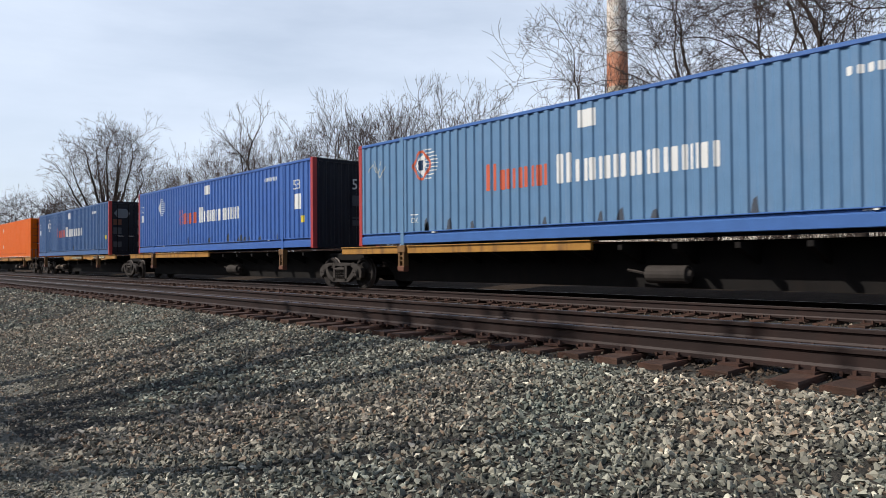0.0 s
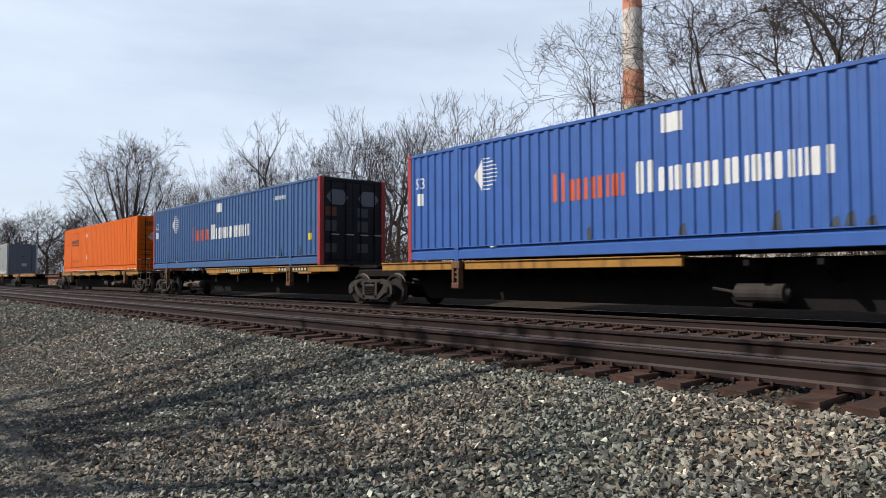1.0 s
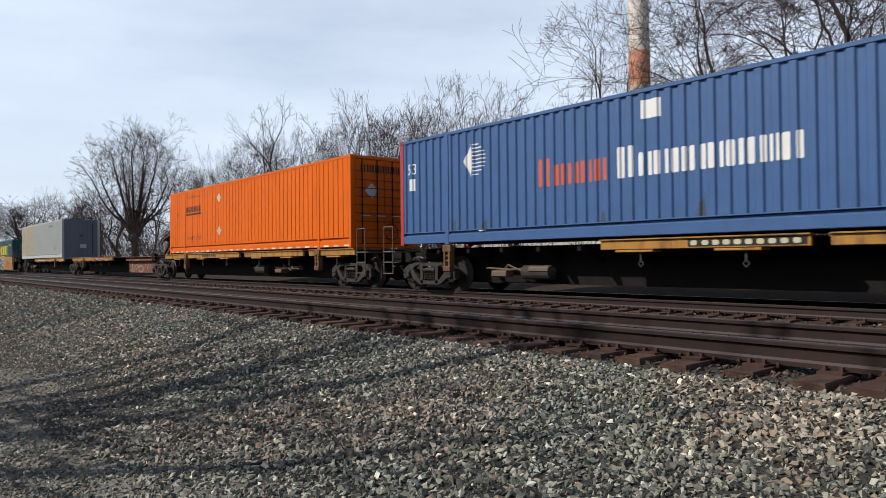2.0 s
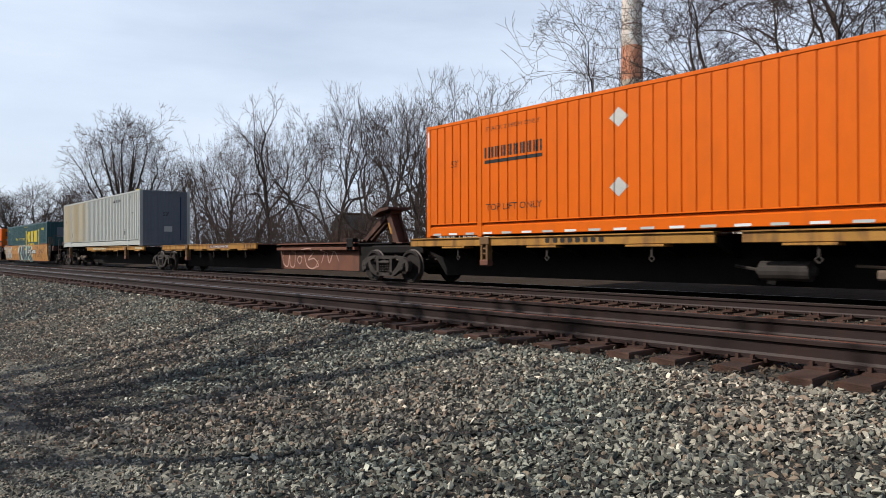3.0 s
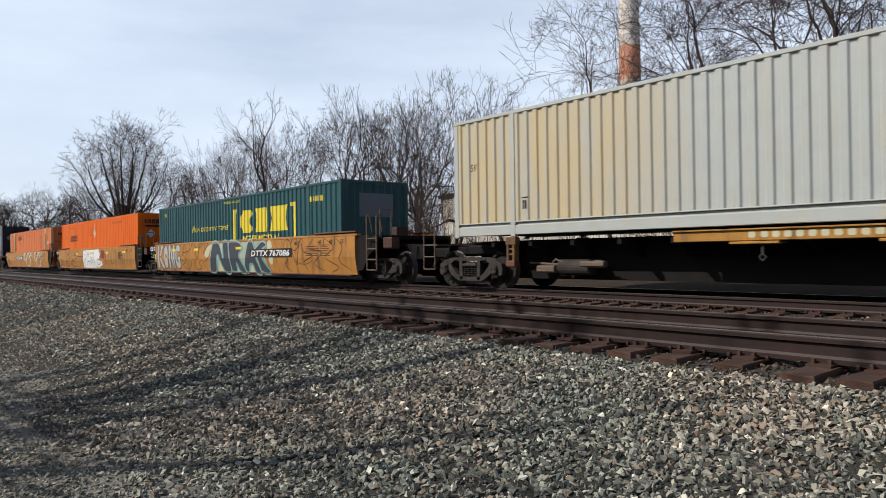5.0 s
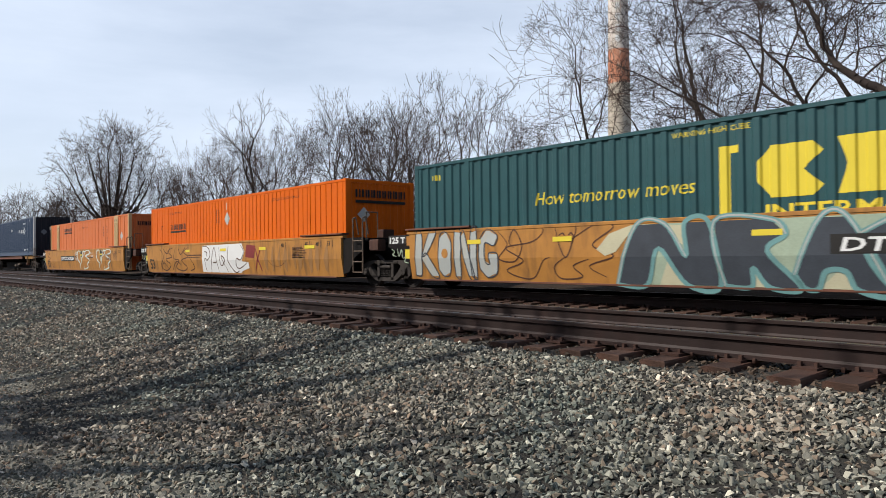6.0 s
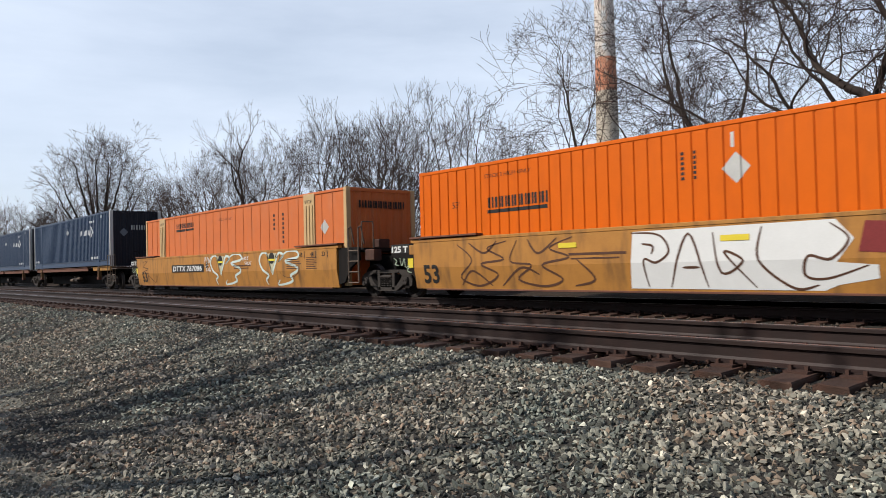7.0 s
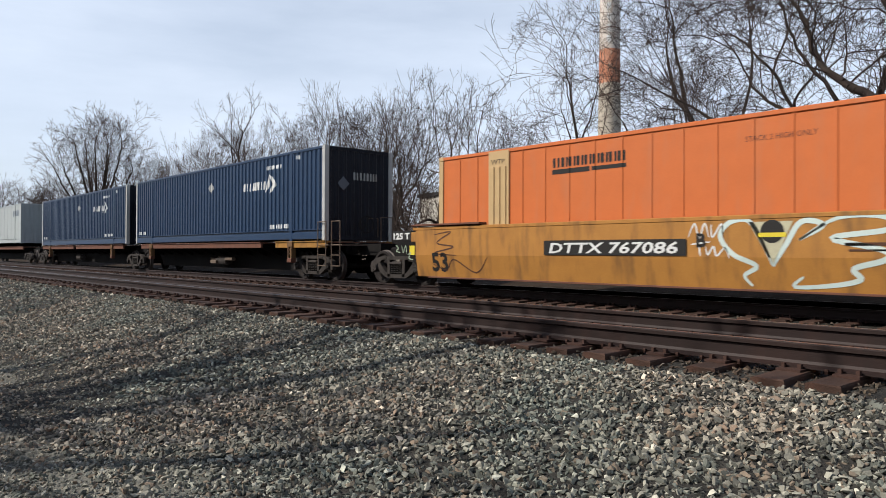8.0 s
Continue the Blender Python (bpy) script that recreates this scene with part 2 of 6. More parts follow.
M_PALE = material("pale_spray_paint", (0.396, 0.374, 0.259), 0.7, vary=0.15)
M_TEAL = material("teal_spray_paint", (0.115, 0.238, 0.238), 0.7, vary=0.2)
M_PALE_GREEN = material("pale_green_spray_paint", (0.26, 0.32, 0.24), 0.7, vary=0.2)
M_SCROLL = material("pale_blue_white_spray_paint", (0.45, 0.53, 0.50), 0.7, vary=0.12)
M_DARKSPRAY = material("dark_grey_spray_paint", (0.036, 0.043, 0.054), 0.7, vary=0.25)
M_BROWN = material("brown_spray_paint", (0.072, 0.032, 0.018), 0.7, vary=0.2)
M_MAROON = material("maroon_spray_paint", (0.158, 0.022, 0.022), 0.7, vary=0.2)
M_PINKWHITE = material("faded_white_spray_paint", (0.346, 0.216, 0.180), 0.7, vary=0.2)
M_GALV = material("galvanised_steel", (0.396, 0.396, 0.382), 0.5, 0.2, vary=0.12)
M_RAIL = material("brown_rail_steel", (0.0200, 0.0118, 0.0104), 0.6, 0.15, vary=0.25, scale=1.2, stretch=(0.5, 3, 3), stain=(0.046, 0.020, 0.0145))
M_RAILTOP = material("running_surface", (0.16, 0.14, 0.135), 0.35, 0.8, vary=0.2, stretch=(0.3, 6, 1))
M_TIE = material("creosoted_timber", (0.050, 0.0275, 0.0195), 0.85, vary=0.35, scale=3, fine=30, stretch=(4, 0.7, 4), bump=0.5,
                 random_object=0.3, stain=(0.0961, 0.0403, 0.0250), stain_amount=0.7)
M_PLATE = material("rusted_tie_plate", (0.0432, 0.0216, 0.0158), 0.8, vary=0.3)
M_STONE = stone_material("crushed_stone", [(0.0, (0.0837, 0.0849, 0.0749)), (0.22, (0.1606, 0.1534, 0.1310)), (0.42, (0.2373, 0.2258, 0.1935)), (0.60, (0.1186, 0.1259, 0.1124)),
                                            (0.74, (0.1884, 0.1479, 0.1148)), (0.86, (0.3001, 0.2874, 0.2434)), (0.965, (0.5164, 0.4859, 0.4119))])
M_STONE_RUSTY = stone_material("rusty_crushed_stone", [(0.0, (0.0412, 0.0294, 0.0221)), (0.3, (0.0711, 0.0537, 0.0415)), (0.55, (0.0562, 0.0477, 0.0402)), (0.8, (0.1048, 0.0808, 0.0590)),
                                                       (0.95, (0.1722, 0.1542, 0.1272))])
M_GROUND = material("fine_grey_gravel", (0.125, 0.121, 0.104), 0.95, vary=0.28, scale=0.7, fine=45, bump=1.0, bump_dist=0.03, spec=0.15,
                    stain=(0.150, 0.138, 0.112), stain_amount=0.6)
# ground under the ballast, dark so that gaps between stones look shaded
M_GAP_SHADE = material("stone_gap_shade", (0.036, 0.034, 0.030), 0.95, vary=0.28, scale=0.7, fine=45, bump=1.0, bump_dist=0.03, spec=0.15, stain=(0.060, 0.053, 0.045), stain_amount=0.5)
# dark brown verge: the shade seen below the wagons is in its colour
M_VERGE_SHADE = material("shaded_verge", (0.030, 0.021, 0.015), 0.95, vary=0.35, scale=1.5, fine=25, bump=0.8, bump_dist=0.03, spec=0.1, stain=(0.065, 0.046, 0.030), stain_amount=0.5)
M_BARK = material("grey_brown_bark", (0.036, 0.027, 0.023), 0.9, vary=0.3, scale=2, fine=25, bump=0.5, random_object=0.25, spec=0.2)
M_TWIG = material("brown_twig_bark", (0.050, 0.035, 0.029), 0.9, vary=0.2, bump=0, random_object=0.25, random_island=0.2, spec=0.2)
# twigs of distant trees, paler in colour to give the look of haze
M_TWIG_HAZED = material("hazed_twig_bark", (0.066, 0.046, 0.037), 0.9, vary=0.2, bump=0, random_island=0.35, spec=0.2)
M_CLAD = material("weathered_white_cladding", (0.446, 0.418, 0.367), 0.7, vary=0.08, scale=0.6, fine=9, bump=0.05, stain=(0.259, 0.216, 0.173), stain_amount=0.95)
M_ROOF = material("black_roof_edge", (0.022, 0.022, 0.023), 0.8, vary=0.2)
M_CONC = material("weathered_concrete", (0.4077, 0.3591, 0.2916), 0.9, vary=0.18, scale=0.8, fine=8, bump=0.3, stain=(0.2525, 0.2133, 0.1647), stain_amount=0.7)
M_CH_RED = material("flaking_red_paint", (0.44, 0.18, 0.105), 0.85, vary=0.2, scale=0.9, fine=5, stain=(0.4698, 0.3451, 0.2610), stain_amount=0.9)
M_CH_WHITE = material("flaking_white_paint", (0.5236, 0.4732, 0.4228), 0.85, vary=0.2, scale=0.9, fine=5, stain=(0.3836, 0.2618, 0.2016), stain_amount=0.9)
M_BRICK = material("dark_red_brick", (0.094, 0.043, 0.032), 0.9, vary=0.25, scale=1, fine=10)
M_BLUE_SCUFF = material("scuffed_blue_paint", (0.045, 0.055, 0.075), 0.7, vary=0.3)
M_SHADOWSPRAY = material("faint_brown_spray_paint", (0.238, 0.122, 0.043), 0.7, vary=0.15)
M_LADDER = material("grimy_ladder_steel", (0.105, 0.076, 0.056), 0.7, vary=0.25)


# ---------------------------------------------------------------- ground and tracks
NEAR_C, FAR_C = 6.45, 12.93          # centre lines of the two tracks
NEAR_Z = 0.17                        # railhead of the near track; the far one is at 0
RAIL_H = 0.186


def ground_height(x, y):
    """Height of the gravel: a flat yard, the ballast shoulder, two track beds, then a lower verge."""
    ys = [-400, 0.6, 2.2, 4.2, 4.95, 5.3, 7.4, 8.0, 9.2, 10.6, 11.4, 14.4, 15.2, 17.5, 60, 900]
    zs = [-0.72, -0.70, -0.56, -0.24, -0.105, -0.082, -0.082, -0.12, -0.34, -0.40, -0.245, -0.245, -0.27, -0.06, 0.1, 0.3]
    return np.interp(y, ys, zs)


def ground_lumps(x, y):
    """Small unevenness of the gravel."""
    return np.array([(noise.noise((a * 0.8, b * 0.8, 0)) * 0.035 + noise.noise((a * 3, b * 3, 5)) * 0.012) * (0.35 if 4.9 < b < 15 else 1.0) for a, b in zip(x, y)])


def build_ground():
    xs = np.concatenate([np.linspace(-900, -60, 15)[:-1], np.linspace(-60, -16, 60)[:-1], np.linspace(-16, 6, 120)[:-1], np.linspace(6, 900, 12)])
    ys = np.concatenate([np.linspace(-400, -6, 8)[:-1], np.linspace(-6, 17.5, 130)[:-1], np.linspace(17.5, 900, 24)])
    X, Y = np.meshgrid(xs, ys)
    Z = ground_height(X, Y)
    Z = Z + ground_lumps(X.ravel(), Y.ravel()).reshape(X.shape) * (np.abs(Y) < 60)
    nx, ny = len(xs), len(ys)
    i = (np.arange(ny - 1)[:, None] * nx + np.arange(nx - 1)[None]).ravel()
    T = np.concatenate([np.stack([i, i + 1, i + nx + 1], 1), np.stack([i, i + nx + 1, i + nx], 1)])
    ob = new("ground", tri_mesh("ground", np.stack([X.ravel(), Y.ravel(), Z.ravel()], 1), T, M_GROUND))
    # verge under the trees beyond the tracks, coloured dark for the train's shade
    ob.data.materials.append(M_VERGE_SHADE)
    # painted gap shade for the ground below the loose ballast
    ob.data.materials.append(M_GAP_SHADE)
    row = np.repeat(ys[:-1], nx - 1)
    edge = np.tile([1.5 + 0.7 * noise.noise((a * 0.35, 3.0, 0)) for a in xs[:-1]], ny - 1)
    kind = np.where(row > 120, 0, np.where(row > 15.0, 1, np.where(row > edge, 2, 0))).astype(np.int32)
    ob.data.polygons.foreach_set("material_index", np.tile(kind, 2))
    tagged(ob, "grey crushed stone yard and ballast shoulder beside the tracks", "ground", kind="structure")


def stone_shapes(n, rng):
    """Angular pieces of crushed stone, as corner and triangle arrays."""
    out = []
    for _ in range(n):
        bm = bmesh.new()
        for _ in range(8):
            p = Vector(rng.normal(size=3)).normalized()
            bm.verts.new((p.x * rng.uniform(0.75, 1), p.y * rng.uniform(0.5, 0.8), p.z * rng.uniform(0.4, 0.65)))
        r = bmesh.ops.convex_hull(bm, input=bm.verts)
        bmesh.ops.delete(bm, geom=list({g for g in r["geom_interior"] + r["geom_unused"] if isinstance(g, bmesh.types.BMVert)}), context="VERTS")
        bmesh.ops.triangulate(bm, faces=bm.faces)
        bm.verts.index_update()
        out.append((np.array([v.co for v in bm.verts]), np.array([[v.index for v in f.verts] for f in bm.faces])))
        bm.free()
    return out


def scatter(name, mat, zones, rng, label, category):
    """Lays stones on the ground. zones: x0, x1, y0, y1, stones a square metre, least and greatest radius."""
    shapes = stone_shapes(10, rng)
    VV, TT, base = [], [], 0
    for x0, x1, y0, y1, dens, r0, r1 in zones:
        n = int((x1 - x0) * (y1 - y0) * dens)
        pts = np.stack([rng.uniform(x0, x1, n), rng.uniform(y0, y1, n)], 1)
        kind = rng.integers(0, len(shapes), n)
        for k, (sv, st) in enumerate(shapes):
            p = pts[kind == k]
            m = len(p)
            if not m:
                continue
            r = r0 + (r1 - r0) * rng.uniform(0, 1, m) ** 1.8
            ax = rng.normal(size=(m, 4)) * (0.35, 0.35, 1.0, 1.0)
            ax /= np.linalg.norm(ax, axis=1)[:, None]
            x, y, z, w = ax.T
            R = np.stack([1 - 2 * (y * y + z * z), 2 * (x * y - z * w), 2 * (x * z + y * w), 2 * (x * y + z * w), 1 - 2 * (x * x + z * z), 2 * (y * z - x * w),
                          2 * (x * z - y * w), 2 * (y * z + x * w), 1 - 2 * (x * x + y * y)], 1).reshape(-1, 3, 3)
            V = np.einsum("mij,vj->mvi", R, sv) * r[:, None, None]
            z0 = ground_height(p[:, 0], p[:, 1]) + ground_lumps(p[:, 0], p[:, 1]) + r * rng.uniform(-0.1, 0.45, m)
            V += np.concatenate([p, z0[:, None]], 1)[:, None]
            VV.append(V.reshape(-1, 3))
            TT.append((st[None] + (base + np.arange(m) * len(sv))[:, None, None]).reshape(-1, 3))
            base += m * len(sv)
    ob = new(name, tri_mesh(name, np.concatenate(VV), np.concatenate(TT), mat, True))
    return tagged(ob, label, category, kind="stuff")


def rail_outline(yc, top):
    b = top - RAIL_H
    return [(yc - 0.076, b), (yc + 0.076, b), (yc + 0.076, b + 0.011), (yc + 0.02, b + 0.028), (yc + 0.009, b + 0.05), (yc + 0.009, top - 0.05),
            (yc + 0.036, top - 0.038), (yc + 0.036, top - 0.008), (yc + 0.028, top), (yc - 0.028, top), (yc - 0.036, top - 0.008), (yc - 0.036, top - 0.038),
            (yc - 0.009, top - 0.05), (yc - 0.009, b + 0.05), (yc - 0.02, b + 0.028), (yc - 0.076, b + 0.011)]


def tie_mesh():
    """A timber tie 2.6 m long with bevelled, split edges."""
    s = Shape()
    rng = random.Random(3)
    p = [(-0.115, -0.17), (0.115, -0.17), (0.118, -0.012), (0.106, 0.0), (-0.106, 0.0), (-0.118, -0.012)]
    s.sweep_y(p, -1.3, 1.3)
    s.v = [(x + rng.uniform(-0.008, 0.008), y + rng.uniform(-0.02, 0.02), z + rng.uniform(-0.006, 0.003)) for x, y, z in s.v]
    return mesh_of("tie", s, M_TIE)


def fastening_mesh():
    """A tie plate with four spikes."""
    s = Shape()
    s.box(-0.09, 0.09, -0.18, 0.18, 0.0, 0.02)
    for x in (-0.06, 0.06):
        for y in (-0.105, 0.105):
            s.box(x - 0.013, x + 0.013, y - 0.02, y + 0.02, 0.02, 0.055)
    return mesh_of("tie_plate", s, M_PLATE)


def anchor_mesh():
    """A spring clip that grips the rail's foot beside a tie."""
    s = Shape()
    s.box(-0.012, 0.012, -0.10, 0.10, -0.02, 0.0)
    s.box(-0.012, 0.012, -0.10, -0.08, -0.02, 0.016)
    s.box(-0.012, 0.012, 0.08, 0.10, -0.02, 0.016)
    return mesh_of("rail_anchor", s, M_PLATE)


def build_track(name, yc, top, first, last, label, rng):
    root = empty(name, pose(0, 0, 0))
    tagged(root, label, "railway track", kind="structure")
    for side in (-0.755, 0.755):
        rail = part("rail", Shape().sweep_x(rail_outline(yc + side, top), -420, 40), M_RAIL, root, "brown weathered steel rail")
        part("running_surface", Shape().box(-420, 40, yc + side - 0.03, yc + side + 0.026, top - 0.001, top + 0.0025), M_RAILTOP, rail, "dull polished railhead")
    tie, plate, anchor = tie_mesh(), fastening_mesh(), anchor_mesh()
    tz = top - RAIL_H - 0.02
    x = first
    count = 0
    while x > last and count < 280:
        off = rng.uniform(-0.07, 0.07)
        t = part("tie", tie, None, root)
        t.matrix_basis = pose(x, yc + off, tz + rng.uniform(-0.008, 0.006), 0, 0, rng.uniform(-2.0, 2.0))
        if x > -46:
            for side in (-0.755, 0.755):
                p = part("tie_plate", plate, None, root)
                p.matrix_basis = pose(x, yc + side, tz + 0.0, 0, 0, rng.uniform(-1, 1))
                for d in (-0.16, 0.16):
                    if rng.random() < 0.5 and x > -20:
                        q = part("rail_anchor", anchor, None, root)
                        q.matrix_basis = pose(x + d, yc + side, tz + 0.02)
        x -= 0.48 + rng.uniform(-0.10, 0.10)
        count += 1


# ---------------------------------------------------------------- buildings
def build_shed():
    """A long metal-clad shed that runs back from the tracks at a slight angle."""
    root = empty("factory_shed", pose(0, 36.0, -0.7, 0, 0, -11.0))
    tagged(root, "long weathered white corrugated metal shed with black roof edge", "building")
    rng = random.Random(8)
    x0, x1, h, pitch = -55.5, 40.0, 7.2, 0.305
    s = Shape()
    n = int((x1 - x0) / pitch)
    pts = []
    for i in range(n):
        a = x0 + i * pitch
        pts += [(a, 0.0), (a + 0.17, 0.0), (a + 0.20, 0.045), (a + 0.275, 0.045)]
    for i, (x, y) in enumerate(pts):
        s.v += [(x, y, 0), (x, y, h)]
    s.f = [(2 * i, 2 * i + 2, 2 * i + 3, 2 * i + 1) for i in range(len(pts) - 1)]
    part("wall", s, M_CLAD, root, "ribbed off-white cladding with rust streaks")
    part("inner_wall", Shape().box(x0 + 0.02, x1, 0.06, 0.3, 0, h - 0.01), M_CLAD, root)
    part("end_wall", Shape().box(x0 - 0.06, x0, 0.05, 24, 0, h), M_CLAD, root)
    part("fascia", Shape().slab(x0 - 0.25, x1, -0.22, 0.1, h - 0.04, h + 0.34, 0.03), M_ROOF, root, "black roof edge")
    part("roof", Shape().sweep_x([(0.1, h + 0.25), (24, h + 1.2), (24, h + 1.4), (0.1, h + 0.33)], x0, x1), M_ROOF, root, "low black roof")
    for x in (-40.2, -22.0, -3.0, 16.0):
        part("downpipe", Shape().tube((x, -0.07, 0), (x, -0.07, h), 0.06), M_CONC, root)
    part("door", Shape().slab(-8.4, -7.2, -0.05, 0.03, 3.2, 6.4), M_RUSTY, root, "rust-red steel loading door")


def build_back_sheds():
    b = empty("brick_building", pose(-69.8, 44, -0.6, 0, 0, -8))
    tagged(b, "low dark red brick building behind bare trees", "building")
    part("wall", Shape().box(-2.0, 2.0, 0, 4, 0, 4.0), M_BRICK, b)
    part("roof", Shape().sweep_y([(-2.3, 4.0), (2.3, 4.0), (0, 5.9)], -0.3, 4.3), M_ROOF, b)
    # added wall out of view behind the yard; it cuts light from the low sky
    h = empty("sky_blocking_wall", pose(-10, -24, -0.72))
    tagged(h, "unseen plain brick wall added behind the gravel yard to block low sky light", "building")
    part("wall", Shape().box(-75, 75, -6, 0, 0, 9.0), M_BRICK, h)
    part("parapet", Shape().slab(-75.2, 75.2, -6.2, 0.2, 9.0, 9.25), M_CONC, h)
    w = empty("low_white_shed", pose(-45, 31, -0.75, 0, 0, -8))
    tagged(w, "low white lean-to beyond the tracks, half hidden by brush", "shed")
    part("wall", Shape().box(-8, 8, 0, 3, 0, 2.0), M_CLAD, w)
    part("roof", Shape().slab(-8.2, 8.2, -0.2, 3.2, 2.0, 2.12), M_GALV, w)


def build_chimney():
    d, a = 92.0, radians(34.25)
    root = empty("chimney", pose(-d * math.sin(a), d * math.cos(a), -0.6))
    tagged(root, "tall round concrete chimney with flaking red and white bands", "chimney")
    rad = lambda z: 1.62 - 0.0115 * z
    bands = [(0, 23.1, M_CONC, "bare concrete shaft"), (23.1, 27.4, M_CH_RED, "flaking red band"), (27.4, 35.3, M_CH_WHITE, "flaking white band"),
             (35.3, 38.6, M_CH_RED, "flaking red band"), (38.6, 43.0, M_CH_WHITE, "flaking white band")]
    for z0, z1, mat, lab in bands:
        s = Shape()
        k = 40
        for j in range(9):
            z = z0 + (z1 - z0) * j / 8
            s.v += [(rad(z) * math.cos(2 * math.pi * i / k), rad(z) * math.sin(2 * math.pi * i / k), z) for i in range(k)]
        for j in range(8):
            s.f += [(j * k + i, j * k + (i + 1) % k, (j + 1) * k + (i + 1) % k, (j + 1) * k + i) for i in range(k)]
        part("shaft", s, mat, root, lab, smooth=True)
    part("crown", Shape().tube((0, 0, 43.0), (0, 0, 43.6), 1.25, 1.3, 40), M_CONC, root)
    for z in (6, 13.5, 21.5, 30):
        part("iron_band", Shape().tube((0, 0, z), (0, 0, z + 0.12), rad(z) + 0.03, rad(z) + 0.03, 40), M_RUSTY, root)
    # worn white marks down the shaft, facing the tracks
    face = math.atan2(-math.cos(a), math.sin(a))
    rng = random.Random(4)
    for i in range(5):
        z = 34.6 - i * 1.4
        s = Shape()
        for q in range(3):
            w = rng.uniform(0.10, 0.16)
            f = face - 0.30 + 0.15 * q
            zz = z - rng.uniform(0.1, 0.5)
            n = len(s.v)
            for r in (rad(z) + 0.012, rad(z) + 0.03):
                s.v += [(r * math.cos(f + u), r * math.sin(f + u), v) for u, v in ((0, z), (w, z), (w, zz - 0.5), (0, zz - 0.5))]
            s.f += [tuple(n + i for i in q4) for q4 in ((0, 1, 2, 3), (4, 5, 6, 7), (0, 1, 5, 4), (1, 2, 6, 5), (2, 3, 7, 6), (3, 0, 4, 7))]
        part("painted_mark", s, M_WHITE, root, "worn white painted mark")


# ---------------------------------------------------------------- bare trees
class Grower:
    """Grows tapered limbs; trunk and main limbs apart from the fine twigs."""

    def __init__(self, seed):
        self.r = np.random.default_rng(seed)
        self.rnd = random.Random(seed)
        self.seg = [[], []]

    def limb(self, p, d, length, r0, r1, steps, wander, lift, fine):
        pts, dirs = [p], [d]
        for _ in range(steps):
            d = d + self.r.normal(size=3) * wander + np.array([0, 0, lift])
            d = d / np.linalg.norm(d)
            q = p + d * length / steps
            pts.append(q)
            dirs.append(d)
            p = q
        rs = np.linspace(r0, r1, steps + 1)
        for i in range(steps):
            self.seg[fine].append((*pts[i], *pts[i + 1], rs[i], rs[i + 1]))
        return pts, dirs, rs

    def fork(self, p, d, length, r, depth, style):
        """A limb that bends, throws side shoots and divides at its tip."""
        deepest, lift, wander, angle, ratio, shoots, least = style
        rnd, gauss = self.rnd.random, self.rnd.gauss
        steps = 4 if depth < 3 else 3 if depth < deepest - 1 else 2
        end = r * 0.84
        for i in range(steps):
            d = Vector((d.x + gauss(0, wander), d.y + gauss(0, wander), d.z + gauss(0, wander) + lift)).normalized()
            q = p + d * (length / steps)
            ra, rb = r + (end - r) * i / steps, r + (end - r) * (i + 1) / steps
            self.seg[0 if ra > 0.045 else 1].append((p.x, p.y, p.z, q.x, q.y, q.z, max(ra, least), max(rb, least)))
            p = q
            if 0 < depth < deepest and rnd() < shoots:
                self.fork(p, self.turned(d, angle * (1.1 + 0.5 * rnd())), length * (0.45 + 0.3 * rnd()), r * 0.42, min(depth + 2, deepest), style)
        if depth >= deepest:
            return
        side = self.aside(d)
        n = 2 if rnd() < 0.75 else 3
        for k in range(n):
            th = angle * (0.35 + 0.4 * rnd()) if k == 0 else angle * (0.7 + 0.6 * rnd())
            turn = Matrix.Rotation(2 * math.pi * k / n + gauss(0, 0.4), 3, d)
            out = (d * math.cos(th) + (turn @ side) * math.sin(th)).normalized()
            self.fork(p, out, length * ratio * (0.8 + 0.4 * rnd()), end * (0.85 if k == 0 else 0.55 + 0.25 * rnd()), depth + 1, style)

    def aside(self, d):
        v = Vector((self.rnd.gauss(0, 1), self.rnd.gauss(0, 1), self.rnd.gauss(0, 1)))
        return (v - d * v.dot(d)).normalized()

    def turned(self, d, th):
        return (d * math.cos(th) + self.aside(d) * math.sin(th)).normalized()

    def along(self, path, r0, r1, style, depth):
        """A long limb bent through a few places (x, y, z), with branches on both sides."""
        p = [Vector(q) for q in path]
        fine = []
        for i in range(len(p) - 1):
            a, b, c, e = p[max(i - 1, 0)], p[i], p[i + 1], p[min(i + 2, len(p) - 1)]
            for k in range(5):
                t = k / 5
                fine.append(0.5 * ((2 * b) + (c - a) * t + (2 * a - 5 * b + 4 * c - e) * t * t + (3 * b - a - 3 * c + e) * t ** 3) + Vector((self.rnd.gauss(0, 0.025), self.rnd.gauss(0, 0.025), self.rnd.gauss(0, 0.02))))
        fine.append(p[-1])
        n = len(fine) - 1
        for i in range(n):
            a, b = fine[i], fine[i + 1]
            ra, rb = r0 + (r1 - r0) * i / n, r0 + (r1 - r0) * (i + 1) / n
            self.seg[0].append((*a, *b, ra, rb))
            if i > n * 0.25 and self.rnd.random() < 0.5:
                d = (b - a).normalized()
                self.fork(b, (self.turned(d, 0.75 + 0.4 * self.rnd.random()) + Vector((0, 0, 0.25))).normalized(), 0.9 + 0.9 * self.rnd.random(), max(rb * 0.34, 0.014), depth, style)
        self.fork(fine[-1], (fine[-1] - fine[-2]).normalized(), 1.2, r1, depth, style)

    def arrays(self, which, sides):
        s = np.array(self.seg[which])
        a, b, ra, rb = s[:, :3], s[:, 3:6], s[:, 6], s[:, 7]
        d = b - a
        d /= np.linalg.norm(d, axis=1)[:, None]
        ref = np.where(np.abs(d[:, 2:]) > 0.9, [[1.0, 0, 0]], [[0, 0, 1.0]])
